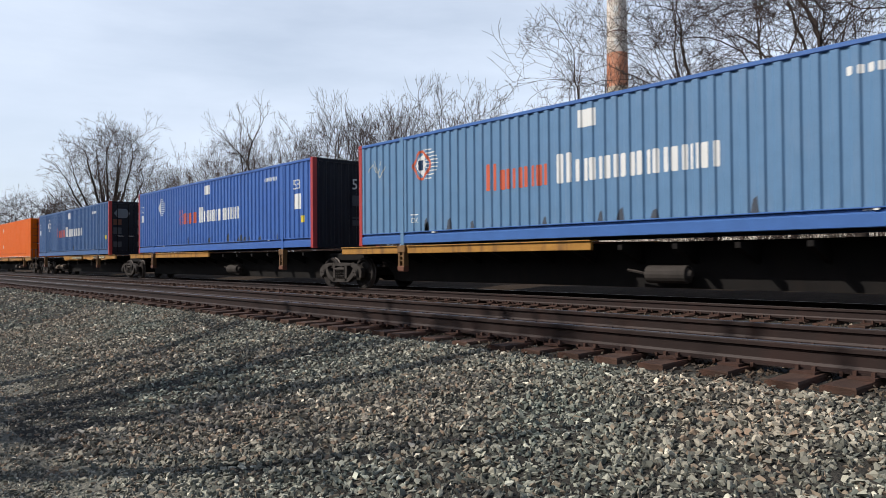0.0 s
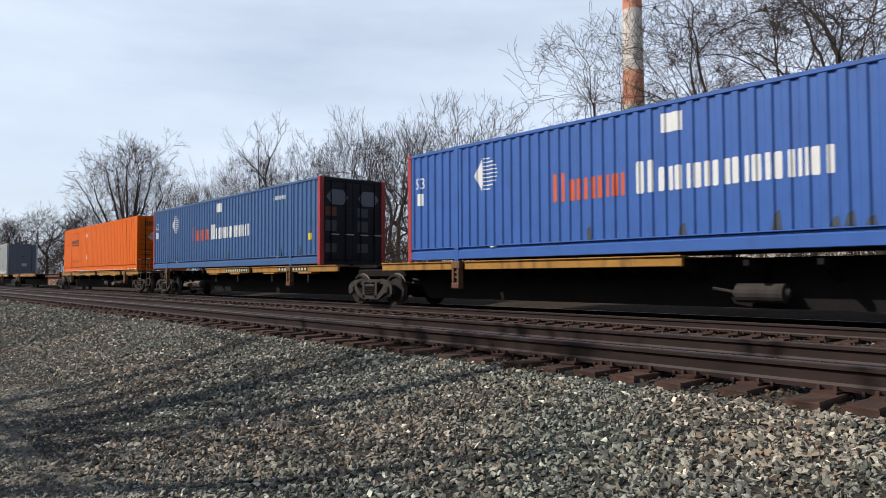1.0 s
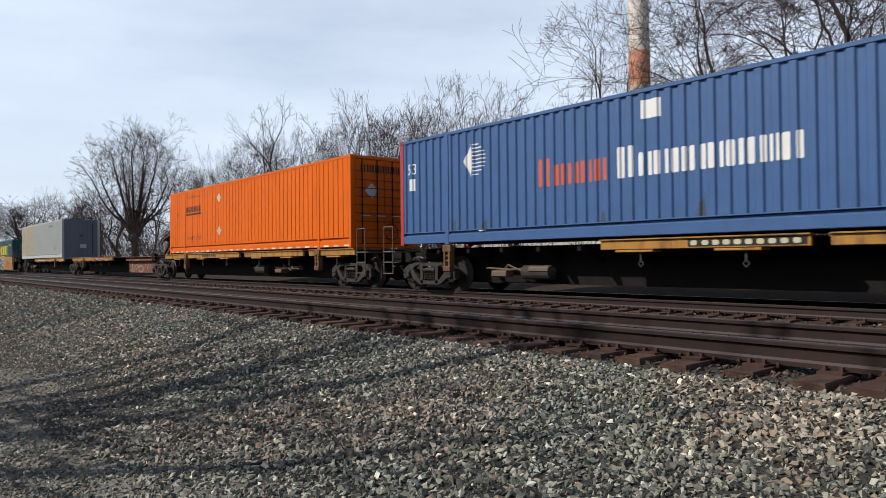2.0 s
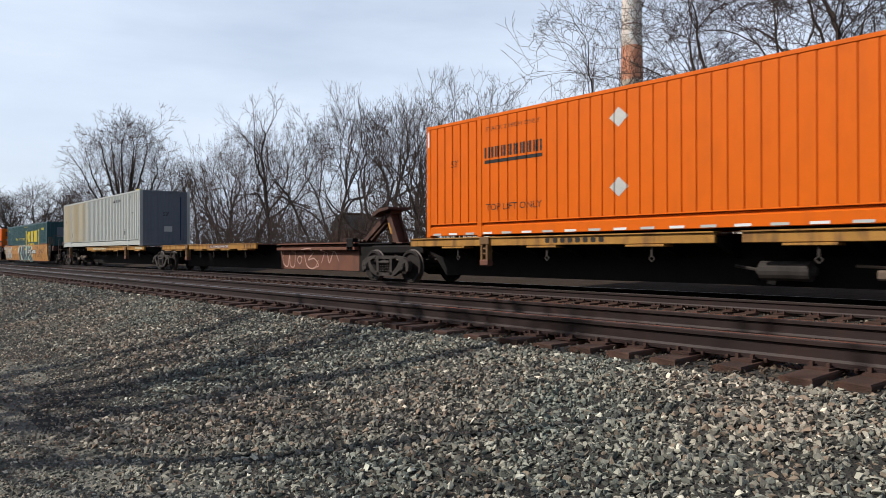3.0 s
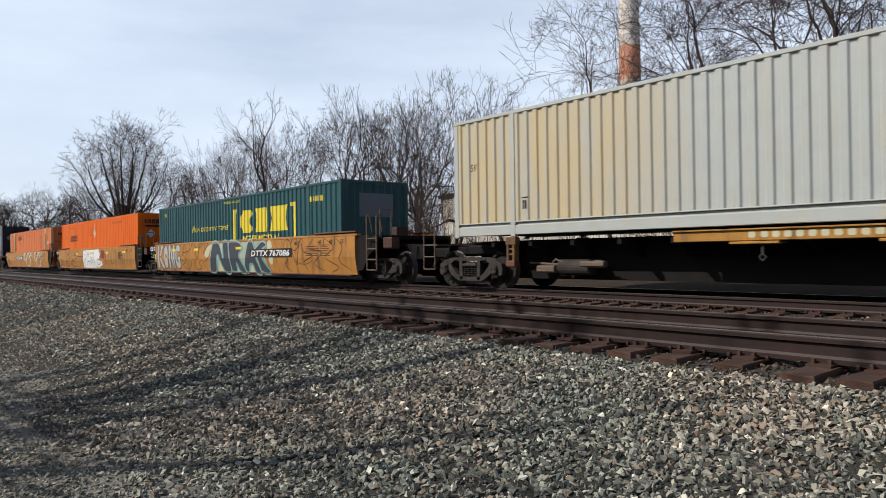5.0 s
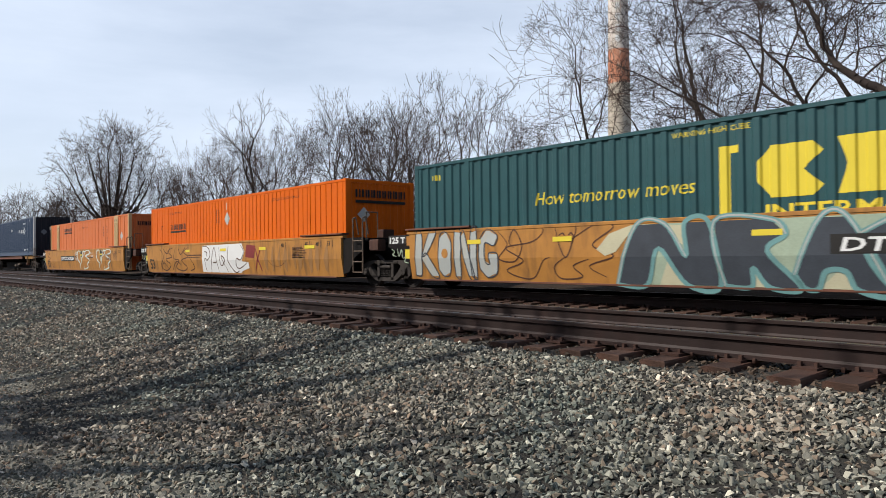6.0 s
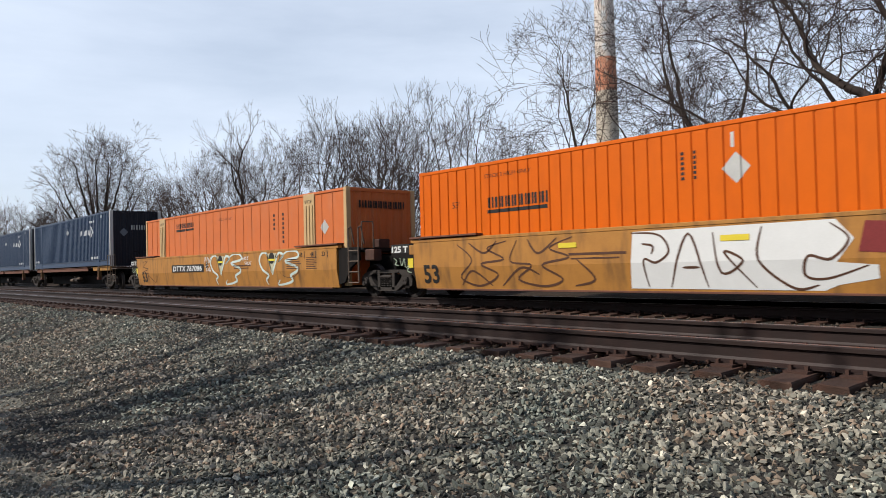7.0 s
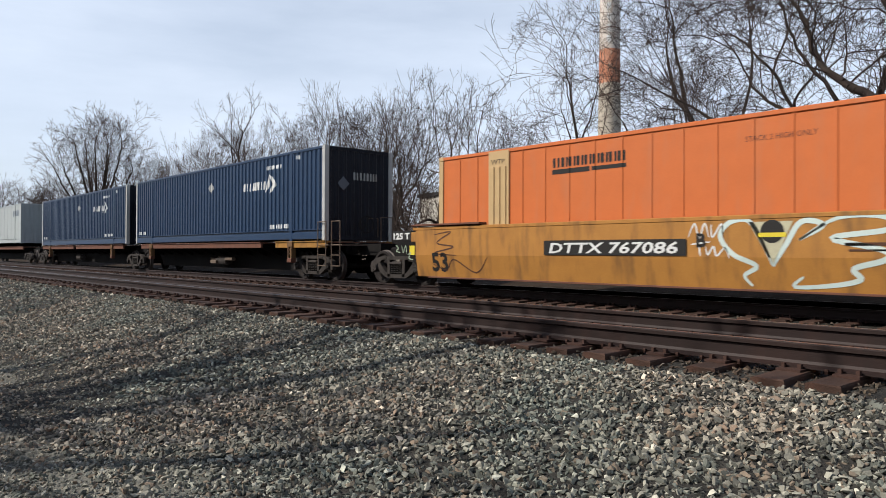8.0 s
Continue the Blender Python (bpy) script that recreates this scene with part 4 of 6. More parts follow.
def container(x, z, paint, label, length=16.15, height=2.9, prof=CORR, pitch=0.285, rail=None, post=None, end=None, corner=None, lift=None, doors=False, roof=None, name="container"):
    """A 53-foot box with profiled walls, rails, corner and lifting posts. Front at x = 0, back at -length."""
    rail, post, end, corner = rail or paint, post or paint, end or paint, corner or paint
    c = mover(name, x, z, label, "shipping container", "containers on the train")
    w = 1.295
    zb, zt = 0.33, height - 0.10
    inset = (length - 12.19) / 2
    stops = [0.14, inset, length - inset, length - 0.14]
    lines = []
    for a, b, last in ((stops[0], stops[1] - 0.08, 0), (stops[1] + 0.08, stops[2] - 0.08, 1), (stops[2] + 0.08, stops[3], 2)):
        line = wall_line(-b, -a, prof, pitch)
        lines.append(line)
        part("side_panel", profiled_wall(line, -w + 0.012, 1, zb, zt), paint, c)
        part("side_panel", profiled_wall(line, w - 0.012, -1, zb, zt), paint, c)
    for sy in (-1, 1):
        y0, y1 = sorted((sy * w, sy * (w - 0.09)))
        part("bottom_rail", Shape().slab(-length + 0.14, -0.14, y0 + 0.004, y1, 0.045, 0.265, 0.012).box(-length + 0.14, -0.14, sy * (w - 0.075) - 0.02, sy * (w - 0.075) + 0.02, 0.265, zb).slab(-length + 0.14, -0.14, y0 + 0.002, y1, zb, zb + 0.025, 0.005), rail, c)
        part("top_rail", Shape().slab(-length + 0.14, -0.14, y0 - 0.0, y1, zt, height - 0.012, 0.015), rail, c)
        for a in (stops[1], stops[2]):
            yy0, yy1 = sorted((sy * (w + 0.004), sy * (w - 0.08)))
            part("lifting_post", Shape().slab(-a - 0.07, -a + 0.07, yy0, yy1, 0.0, height - 0.004, 0.01), lift or post, c)
        for a in (0.0, length):
            xa, xb = (-0.14, 0.0) if a == 0 else (-length, -length + 0.14)
            yy0, yy1 = sorted((sy * (w + 0.002), sy * (w - 0.15)))
            part("corner_post", Shape().box(xa, xb, yy0, yy1, 0.11, height - 0.11), corner, c)
            for zz in (0.0, height - 0.115):
                part("corner_casting", Shape().slab(xa - 0.003, xb + 0.003, yy0 - 0.003, yy1 + 0.003, zz, zz + 0.118, 0.02), corner, c)
    r = part("roof", profiled_wall(wall_line(-length + 0.1, -0.1, [(0, 0), (0.45, 0), (0.55, 0.02), (0.9, 0.02)], 0.4), 0, 1, -w + 0.08, w - 0.08), roof or paint, c)
    # the roof's profile lies flat
    r.data.transform(Matrix(((1, 0, 0, 0), (0, 0, 1, 0), (0, -1, 0, height - 0.02), (0, 0, 0, 1))))
    part("floor", Shape().box(-length + 0.1, -0.1, -w + 0.1, w - 0.1, 0.08, 0.18), M_BLACK, c)
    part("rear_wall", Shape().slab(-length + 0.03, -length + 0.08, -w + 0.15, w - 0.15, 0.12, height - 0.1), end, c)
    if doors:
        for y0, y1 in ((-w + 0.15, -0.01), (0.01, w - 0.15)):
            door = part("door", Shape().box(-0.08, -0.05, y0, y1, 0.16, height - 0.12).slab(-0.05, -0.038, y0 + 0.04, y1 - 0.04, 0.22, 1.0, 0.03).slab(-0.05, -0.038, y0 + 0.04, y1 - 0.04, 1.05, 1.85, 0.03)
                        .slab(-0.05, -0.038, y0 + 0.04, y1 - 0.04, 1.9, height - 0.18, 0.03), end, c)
            for f in (0.25, 0.75):
                yy = y0 + (y1 - y0) * f
                part("lock_rod", Shape().tube((-0.012, yy, 0.14), (-0.012, yy, height - 0.12), 0.018), M_BLACK, door)
                part("lock_handle", Shape().box(-0.02, 0.0, yy - 0.02, yy + 0.3, 1.0, 1.035), M_GALV, door)
    else:
        line = wall_line(-w + 0.15, w - 0.15, CORR, 0.27)
        s = profiled_wall(line, 0.03, 1, 0.14, height - 0.1)
        s.v = [(-b, a, d) for a, b, d in s.v]
        part("front_wall", s, end, c)
    part("end_sill", Shape().slab(-0.1, 0.0, -w + 0.15, w - 0.15, 0.02, 0.14), end, c)
    part("end_header", Shape().slab(-0.1, -0.01, -w + 0.15, w - 0.15, height - 0.11, height - 0.01), end, c)
    return c, lines, -w + 0.012


SPLIT = ("number", "graffiti", "stencil", "slogan", "word", "warning", "mark", "reflector", "graffiti_outline", "graffiti_fill", "length_mark", "bracket_mark")


def pieces(shapes):
    """Groups outlines that touch, so that each letter or stroke is a piece of its own."""
    owner, groups = {}, []
    for poly in shapes:
        keys = [(round(a, 3), round(b, 3)) for a, b in poly]
        hit = {id(owner[k]): owner[k] for k in keys if k in owner}
        mine = [poly]
        for g in hit.values():
            mine += g
            groups = [h for h in groups if h is not g]
        groups.append(mine)
        for q in mine:
            for a, b in q:
                owner[(round(a, 3), round(b, 3))] = mine
    return groups


def paint_on(c, shapes, lines, y, mat, name, label=""):
    """Marks laid on the near wall."""
    full = sorted(p for l in lines for p in l)
    if name == "word_mark":
        return [part("block_mark", draped([q], full, y), mat, c, label) for q in shapes]
    if name in SPLIT:
        return [part(name, draped(g, full, y), mat, c, label) for g in pieces(shapes)]
    if name in ("number_mark", "stencil_mark"):
        return tagged(part(name, draped(shapes, full, y), mat, c, label), kind="stuff")
    return part(name, draped(shapes, full, y), mat, c, label)


def flat_mark(c, shapes, plane, at, mat, name, label=""):
    """Marks on a flat face: plane 'y' (facing the camera's side) or 'x' (facing forward; first number runs along y)."""
    if name == "word_mark":
        return [flat_mark(c, [q], plane, at, mat, "block_mark", label) for q in shapes]
    if name == "number_mark":
        return [flat_mark(c, [q], plane, at, mat, "block_mark", label) for q in shapes]
    if name in SPLIT and len(pieces(shapes)) > 1:
        return [flat_mark(c, g, plane, at, mat, name, label) for g in pieces(shapes)]
    s = Shape()
    for poly in shapes:
        n = len(s.v)
        s.v += [(a, at, b) if plane == "y" else (at, a, b) for a, b in poly]
        s.f.append(tuple(range(n, n + len(poly))))
    return part(name, s, mat, c, label)


def ball(cx, cz, r, k=18):
    return [(cx + r * math.cos(2 * math.pi * i / k), cz + r * math.sin(2 * math.pi * i / k)) for i in range(k)]


# wheels and trucks ------------------------------------------------------------
WHEEL_R = 0.457


def wheelset_mesh():
    s = Shape()
    for y, sg in ((-0.755, -1), (0.755, 1)):
        s.lathe_y([(0.02, y + sg * 0.085), (0.13, y + sg * 0.085), (0.15, y + sg * 0.03), (0.33, y + sg * 0.0), (0.385, y + sg * 0.05), (WHEEL_R - 0.006, y + sg * 0.05), (WHEEL_R, y + sg * 0.04),
                   (WHEEL_R + 0.002, y - sg * 0.04), (WHEEL_R + 0.026, y - sg * 0.055), (WHEEL_R + 0.026, y - sg * 0.075), (0.385, y - sg * 0.08), (0.33, y - sg * 0.03), (0.15, y - sg * 0.04), (0.02, y - sg * 0.05)], 30)
    s.tube((0, -1.08, 0), (0, 1.08, 0), 0.082, k=12)
    me = mesh_of("wheel", s, M_WHEEL_SHADED)
    me.materials.append(M_TREAD)
    for p in me.polygons:
        r = [math.hypot(me.vertices[i].co.x, me.vertices[i].co.z) for i in p.vertices]
        if min(r) > 0.44:
            p.material_index = 1
    return me


def side_frame_shape(sy):
    """A cast side frame: arched top member, two pedestals, a window on each side of the spring nest."""
    y0, y1 = sorted((sy * 0.93, sy * 1.06))
    s = Shape()
    half = [[(0.0, 0.76), (0.62, 0.755), (0.92, 0.70), (1.10, 0.60), (1.14, 0.48), (1.12, 0.34), (1.03, 0.30), (1.01, 0.46), (0.98, 0.545), (0.80, 0.545), (0.76, 0.57), (0.60, 0.665), (0.0, 0.665)],
            [(0.27, 0.67), (0.38, 0.67), (0.37, 0.20), (0.26, 0.20)],
            [(0.0, 0.175), (0.40, 0.175), (0.52, 0.22), (0.72, 0.34), (0.80, 0.50), (0.80, 0.56), (0.70, 0.60), (0.64, 0.50), (0.46, 0.335), (0.36, 0.285), (0.0, 0.27)]]
    for poly in half:
        s.sweep_y(poly, y0, y1)
        s.sweep_y([(-a, b) for a, b in reversed(poly)], y0, y1)
    for sx in (-1, 1):
        s.sweep_y([(sx * a, b) for a, b in ((0.79, 0.55), (1.0, 0.55), (1.0, 0.36), (0.95, 0.32), (0.83, 0.32), (0.79, 0.36))][::sx], y0 + 0.02, y1 - 0.01)
        s.tube((sx * 0.889, sy * 1.05, 0.44), (sx * 0.889, sy * 1.13, 0.44), 0.105, 0.09, 12)
        for a in range(3):
            q = 2 * math.pi * a / 3 + 0.5
            s.tube((sx * 0.889 + 0.055 * math.cos(q), sy * 1.12, 0.44 + 0.055 * math.sin(q)), (sx * 0.889 + 0.055 * math.cos(q), sy * 1.15, 0.44 + 0.055 * math.sin(q)), 0.016, k=6)
        s.box(sx * 0.889 - 0.075, sx * 0.889 + 0.075, *sorted((sy * 1.04, sy * 1.09)), 0.34, 0.56)
        s.slab(sx * 0.5 - 0.08, sx * 0.5 + 0.08, *sorted((sy * 1.05, sy * 1.075)), 0.68, 0.74)
    s.slab(-0.26, 0.26, *sorted((sy * 0.95, sy * 1.09)), 0.53, 0.60, 0.02)
    return s


def spring_shape(x, y):
    s = Shape()
    pts = [(x + 0.055 * math.cos(a), y + 0.055 * math.sin(a), 0.28 + 0.25 * i / 30) for i in range(31) for a in (2 * math.pi * i / 6,)]
    return s.pipe(pts, 0.014, 5)


MESH = {}


def add_truck(car, x):
    """A two-axle truck under a car at x in the car's own space."""
    if not MESH:
        MESH["wheel"] = wheelset_mesh()
        MESH["frame_a"] = mesh_of("side_frame", side_frame_shape(-1), M_TRUCK)
        MESH["frame_b"] = mesh_of("side_frame", side_frame_shape(1), M_TRUCK)
        b = Shape().slab(-0.19, 0.19, -1.06, 1.06, 0.50, 0.62, 0.03).box(-0.13, 0.13, -0.8, 0.8, 0.36, 0.5).tube((0, 0, 0.6), (0, 0, 0.72), 0.2, 0.2, 14)
        MESH["truck"] = mesh_of("truck", b, M_TRUCK)
        MESH["spring"] = mesh_of("spring", spring_shape(0, 0), M_TRUCK)
        MESH["beam"] = mesh_of("brake_beam", Shape().slab(-0.05, 0.05, -0.75, 0.75, 0.3, 0.38, 0.02).box(-0.1, 0.02, -0.8, -0.68, 0.25, 0.5).box(-0.1, 0.02, 0.68, 0.8, 0.25, 0.5), M_BLACK)
    t = part("truck", MESH["truck"], None, car, "dusty cast steel two-axle truck")
    t.matrix_basis = pose(x, 0, 0)
    part("side_frame", MESH["frame_a"], None, t)
    part("side_frame", MESH["frame_b"], None, t)
    for sx in (-0.889, 0.889):
        w = part("wheel", MESH["wheel"], None, t, "dusty wheelset with bright worn tread")
        w.matrix_basis = pose(sx, 0, WHEEL_R)
        WHEELS.append((w, sx))
        b = part("brake_beam", MESH["beam"], None, t)
        b.matrix_basis = pose(sx * 0.42, 0, 0)
    for sx in (-0.19, -0.065, 0.065, 0.19):
        for sy in (-1.0, 1.0):
            s = part("spring", MESH["spring"], None, t)
            s.matrix_basis = pose(sx, sy, 0)


# flat spine cars --------------------------------------------------------------
def spine_car(x_front, x_back, sills, trucks, label, zk=0.0, hitch=None, bare=None, brackets=(), cylinder=None):
    """A skeleton car: a deep centre beam, outrigger side sills and brackets. Places are along the train; sills: (from, to, material)."""
    car = mover("spine_car", x_front, 0.0, label, "railway wagon", "wagons of the train")
    L = x_back - x_front
    loc = lambda x: x - x_front
    a, b = -1.5, L + 1.5
    # centre beam with raised ends above the trucks
    prof = [(0.6, 1.12), (0.6, 0.78), (a, 0.78), (a - 0.5, 0.24), (b + 0.5, 0.24), (b, 0.78), (L - 0.6, 0.78), (L - 0.6, 1.12)]
    part("centre_beam", Shape().sweep_y(prof, -0.42, 0.42), bare or M_BLACK, car, "deep box-section centre beam")
    part("beam_flange", Shape().slab(L + 0.4, -0.4, -0.5, 0.5, 1.1, 1.15), M_BLACK, car)
    for k in range(14):
        xx = -1.9 + (L + 3.8) * k / 13
        if hitch and abs(xx - loc(hitch)) < 4.6:
            continue
        part("cross_bearer", Shape().sweep_x([(-1.22, 1.0), (-0.42, 0.72), (0.42, 0.72), (1.22, 1.0), (1.22, 1.1), (-1.22, 1.1)], xx - 0.05, xx + 0.05), M_BLACK, car)
    for s0, s1, mat in sills:
        for sy in (-1, 1):
            y0, y1 = sorted((sy * 1.30, sy * 1.22))
            sh = Shape().slab(loc(s1), loc(s0), y0, y1, 1.0, 1.195, 0.012).slab(loc(s1), loc(s0), *sorted((sy * 1.34, sy * 1.05)), 1.185, 1.212, 0.004)
            part("side_sill", sh, mat, car, "worn yellow side sill")
        part("deck_plate", Shape().box(loc(s1) + 0.02, loc(s0) - 0.02, -1.2, 1.2, 1.15, 1.18), M_RUSTY, car)
    for xb in brackets:
        for sy in (-1, 1):
            y0, y1 = sorted((sy * 1.36, sy * 1.2))
            xx = loc(xb)
            br = part("twist_lock_bracket", Shape().slab(xx - 0.15, xx + 0.15, y0, y1, 1.03, 1.216, 0.015).box(xx - 0.12, xx - 0.06, y0, y1, 0.66, 1.03).box(xx + 0.06, xx + 0.12, y0, y1, 0.66, 1.03)
                      .box(xx - 0.06, xx + 0.06, y0 + 0.02, y1, 0.92, 0.96).box(xx - 0.06, xx + 0.06, y0 + 0.02, y1, 0.80, 0.84), M_GUIDE, car, "folding rust-stained yellow container guide")
            part("guide_foot", Shape().slab(xx - 0.13, xx + 0.13, y0 - 0.012, y1, 0.52, 0.68, 0.03), M_RUSTY, br, "rusty foot")
    for xt in trucks:
        add_truck(car, loc(xt))
        part("end_casting", Shape().slab(loc(xt) - 1.25, loc(xt) + 1.25, -0.62, 0.62, 0.80, 1.06, 0.05).box(loc(xt) - 0.35, loc(xt) + 0.35, -0.3, 0.3, 0.7, 0.82), M_BLACK, car)
    if cylinder is not None:
        xc = loc(cylinder)
        part("brake_cylinder", Shape().tube((xc - 0.42, -0.75, 0.52), (xc + 0.42, -0.75, 0.52), 0.17, k=16).tube((xc + 0.42, -0.75, 0.52), (xc + 0.5, -0.75, 0.52), 0.12, 0.06, 12)
             .tube((xc - 0.42, -0.75, 0.52), (xc - 0.5, -0.75, 0.52), 0.12, 0.06, 12).pipe([(xc - 0.9, -0.75, 0.6), (xc - 0.4, -0.75, 0.52)], 0.03), M_TRUCK, car, "brown air reservoir")
    return car




def end_steps(car, x, side=-1, wheel=False):
    """Steps, grab irons and a crossover board at a wagon's end; x in the car's own space."""
    s = Shape()
    y = side * 1.36
    for xx in (x - 0.22, x + 0.22):
        s.pipe([(xx, y, 0.45), (xx, y, 1.78)], 0.016, 6)
    for zz in (0.46, 0.78, 1.08):
        s.tube((x - 0.22, y, zz), (x + 0.22, y, zz), 0.015, k=6)
    s.tube((x - 0.22, y, 1.78), (x + 0.22, y, 1.78), 0.016, k=6)
    part("step_ladder", s, M_LADDER, car, "grimy steel steps and grab irons")
    part("crossover_board", Shape().slab(x - 0.25, x + 0.25, -1.3, 1.3, 1.06, 1.1), M_LADDER, car)
    g = Shape()
    g.pipe([(x, 0.3, 1.1), (x, 0.3, 1.95), (x, 0.75, 1.95), (x, 0.75, 1.1)], 0.016, 6)
    part("hand_rail", g, M_LADDER, car)
    if wheel:
        w = Shape()
        pts = [(x + 0.08, -0.3 + 0.25 * math.cos(a), 1.7 + 0.25 * math.sin(a)) for a in np.linspace(0, 2 * math.pi, 17)]
        w.pipe(pts, 0.015, 5)
        for a in range(5):
            q = 2 * math.pi * a / 5
            w.tube((x + 0.04, -0.3, 1.7), (x + 0.08, -0.3 + 0.25 * math.cos(q), 1.7 + 0.25 * math.sin(q)), 0.010, k=5)
        part("brake_wheel", w, M_BLACK, car, "black hand brake wheel")


def coupler(car, x, way):
    """A coupler and air hose that reach out from a wagon's end; way: 1 forward, -1 back."""
    part("coupler", Shape().slab(*sorted((x, x + way * 0.9)), -0.09, 0.09, 0.78, 0.96, 0.03).slab(*sorted((x + way * 0.75, x + way * 1.15)), -0.16, 0.16, 0.72, 1.02, 0.05), M_BLACK, car)
    h = Shape()
    h.pipe([(x + way * (0.1 + 0.11 * i), -0.28, 0.72 - 0.34 * math.sin(math.pi * i / 9)) for i in range(10)], 0.024, 6)
    part("air_hose", h, M_BLACK, car)


def rigging(car, x):
    """Brake rods and levers slung under a wagon."""
    s = Shape()
    s.pipe([(x - 1.1, -0.8, 0.62), (x - 0.2, -0.85, 0.58), (x + 0.9, -0.8, 0.66)], 0.025, 6)
    s.pipe([(x - 0.6, -0.82, 0.42), (x - 0.3, -0.85, 0.7), (x + 0.3, -0.85, 0.5)], 0.022, 6)
    s.slab(x - 0.75, x - 0.25, -0.98, -0.7, 0.40, 0.56, 0.03)
    s.slab(x + 0.45, x + 1.05, -0.95, -0.78, 0.52, 0.66, 0.04)
    part("brake_rigging", s, M_LADDER, car, "dusty brake levers and rods")


# well cars --------------------------------------------------------------------
WELL_Y = -1.46


def well_car(x0, x1, trucks, label, ladder=None):
    """A well car: two tall side sheets that bend inward below, end platforms over the trucks. x0 > x1: ends of the side sheets."""
    car = mover("well_car", x0, 0.0, label, "railway wagon", "wagons of the train")
    L = x1 - x0
    for sy in (-1, 1):
        p = [(sy * 1.46, 1.42), (sy * 1.46, 0.80), (sy * 1.37, 0.27), (sy * 1.30, 0.27), (sy * 1.38, 0.80), (sy * 1.38, 1.42)]
        n_seg = 12
        s = Shape()
        ends = [(0.0, 0.0), (L, 0.0)]
        k = len(p)
        s.v += [(-0.02, y, z) for i, (y, z) in enumerate(p)] + [(L, y, z) for i, (y, z) in enumerate(p)]
        s.f += [(i, (i + 1) % k, k + (i + 1) % k, k + i) for i in range(k)] + [tuple(reversed(range(k))), tuple(range(k, 2 * k))]
        side = part("side_sheet", s, M_WELL, car, "weathered tan-yellow side sheet")
        part("top_chord", Shape().slab(L - 0.1, 0.1, *sorted((sy * 1.47, sy * 1.33)), 1.42, 1.50, 0.012), M_WELL, car)
        part("bottom_chord", Shape().slab(L + 0.4, -0.4, *sorted((sy * 1.385, sy * 1.28)), 0.235, 0.275, 0.006), M_RUSTY, car, "rusty red bottom edge")
        for xa in (0.1, L + 2.3):
            part("walkway", Shape().slab(xa - 2.4, xa, *sorted((sy * 1.52, sy * 1.25)), 1.52, 1.57, 0.01), M_RUSTY, car, "dark end walkway plate")
        for xa, sg in ((0.0, 1), (L, -1)):
            q = [(xa, 1.42), (xa + sg * 1.0, 1.42), (xa + sg * 1.0, 1.05), (xa + sg * 0.6, 0.85), (xa + sg * 0.3, 0.42), (xa, 0.36)]
            if sg < 0:
                q = [(xa, 1.42), (xa - 1.0, 1.42), (xa - 1.0, 1.12), (xa - 0.6, 1.0), (xa, 0.5)]
            part("end_plate", Shape().sweep_y(q[::sg], *sorted((sy * 1.40, sy * 1.32))), M_BLACK, car)
    part("well_floor", Shape().box(L + 0.3, -0.3, -1.3, 1.3, 0.24, 0.30), M_BLACK, car)
    for xa, sg in ((0.0, 1), (L, -1)):
        part("bulkhead", Shape().box(*sorted((xa, xa + sg * 0.12)), -1.3, 1.3, 0.3, 1.40), M_BLACK, car)
        part("end_platform", Shape().slab(*sorted((xa + sg * 0.1, xa + sg * 1.05)), -1.25, 1.25, 1.30, 1.40), M_BLACK, car)
        part("end_sill", Shape().sweep_y([(xa, 0.5), (xa + sg * 0.3, 0.66), (xa + sg * 2.0, 0.72), (xa + sg * 2.0, 1.08), (xa, 1.25)][::sg], -0.45, 0.45), M_BLACK, car)
    for xt in trucks:
        add_truck(car, xt - x0)
    if ladder is not None:
        xl = ladder - x0
        l = Shape()
        for xx in (xl - 0.24, xl + 0.24):
            l.pipe([(xx, -1.50, 0.42), (xx, -1.50, 1.95), (xx, -1.40, 2.0), (xx, -1.3, 1.5)], 0.022)
        for zz in (0.42, 0.72, 1.02, 1.32):
            l.tube((xl - 0.24, -1.5, zz), (xl + 0.24, -1.5, zz), 0.018)
        part("ladder", l, M_LADDER, car, "grey steel ladder and grab irons")
        part("brake_box", Shape().slab(xl + 0.45, xl + 0.85, -1.42, -1.15, 1.02, 1.34, 0.03), M_HITCH, car)
    return car


def well_marks(car, x, shapes, mat, name, label="", proud=0.0):
    """Marks on the near side sheet, bent with it. x: place along the train of the shapes' own zero."""
    groups = pieces(shapes) if name in SPLIT else [shapes]
    if len(groups) > 1:
        return [well_marks(car, x, g, mat, name, label, proud) for g in groups]
    s = Shape()
    for poly in shapes:
        n = len(s.v)
        s.v += [(px, WELL_Y - 0.006 - proud + max(0.0, 0.80 - pz) * 0.17, pz) for px, pz in poly]
        s.f.append(tuple(range(n, n + len(poly))))
    ob = part(name, s, mat, car, label)
    ob.location.x = x - car.location.x
    return ob


def split_low(polys):
    """Cut outlines at the bend of the side sheet."""
    out = []
    for poly in polys:
        if min(z for _, z in poly) < 0.8 < max(z for _, z in poly):
            bm = bmesh.new()
            bm.faces.new([bm.verts.new((a, 0, b)) for a, b in poly])
            bmesh.ops.bisect_plane(bm, geom=bm.verts[:] + bm.edges[:] + bm.faces[:], plane_co=(0, 0, 0.8), plane_no=(0, 0, 1))
            bmesh.ops.triangulate(bm, faces=bm.faces)
            out += [[(v.co.x, v.co.z) for v in f.verts] for f in bm.faces]
            bm.free()
        else:
            out.append(poly)
    return out


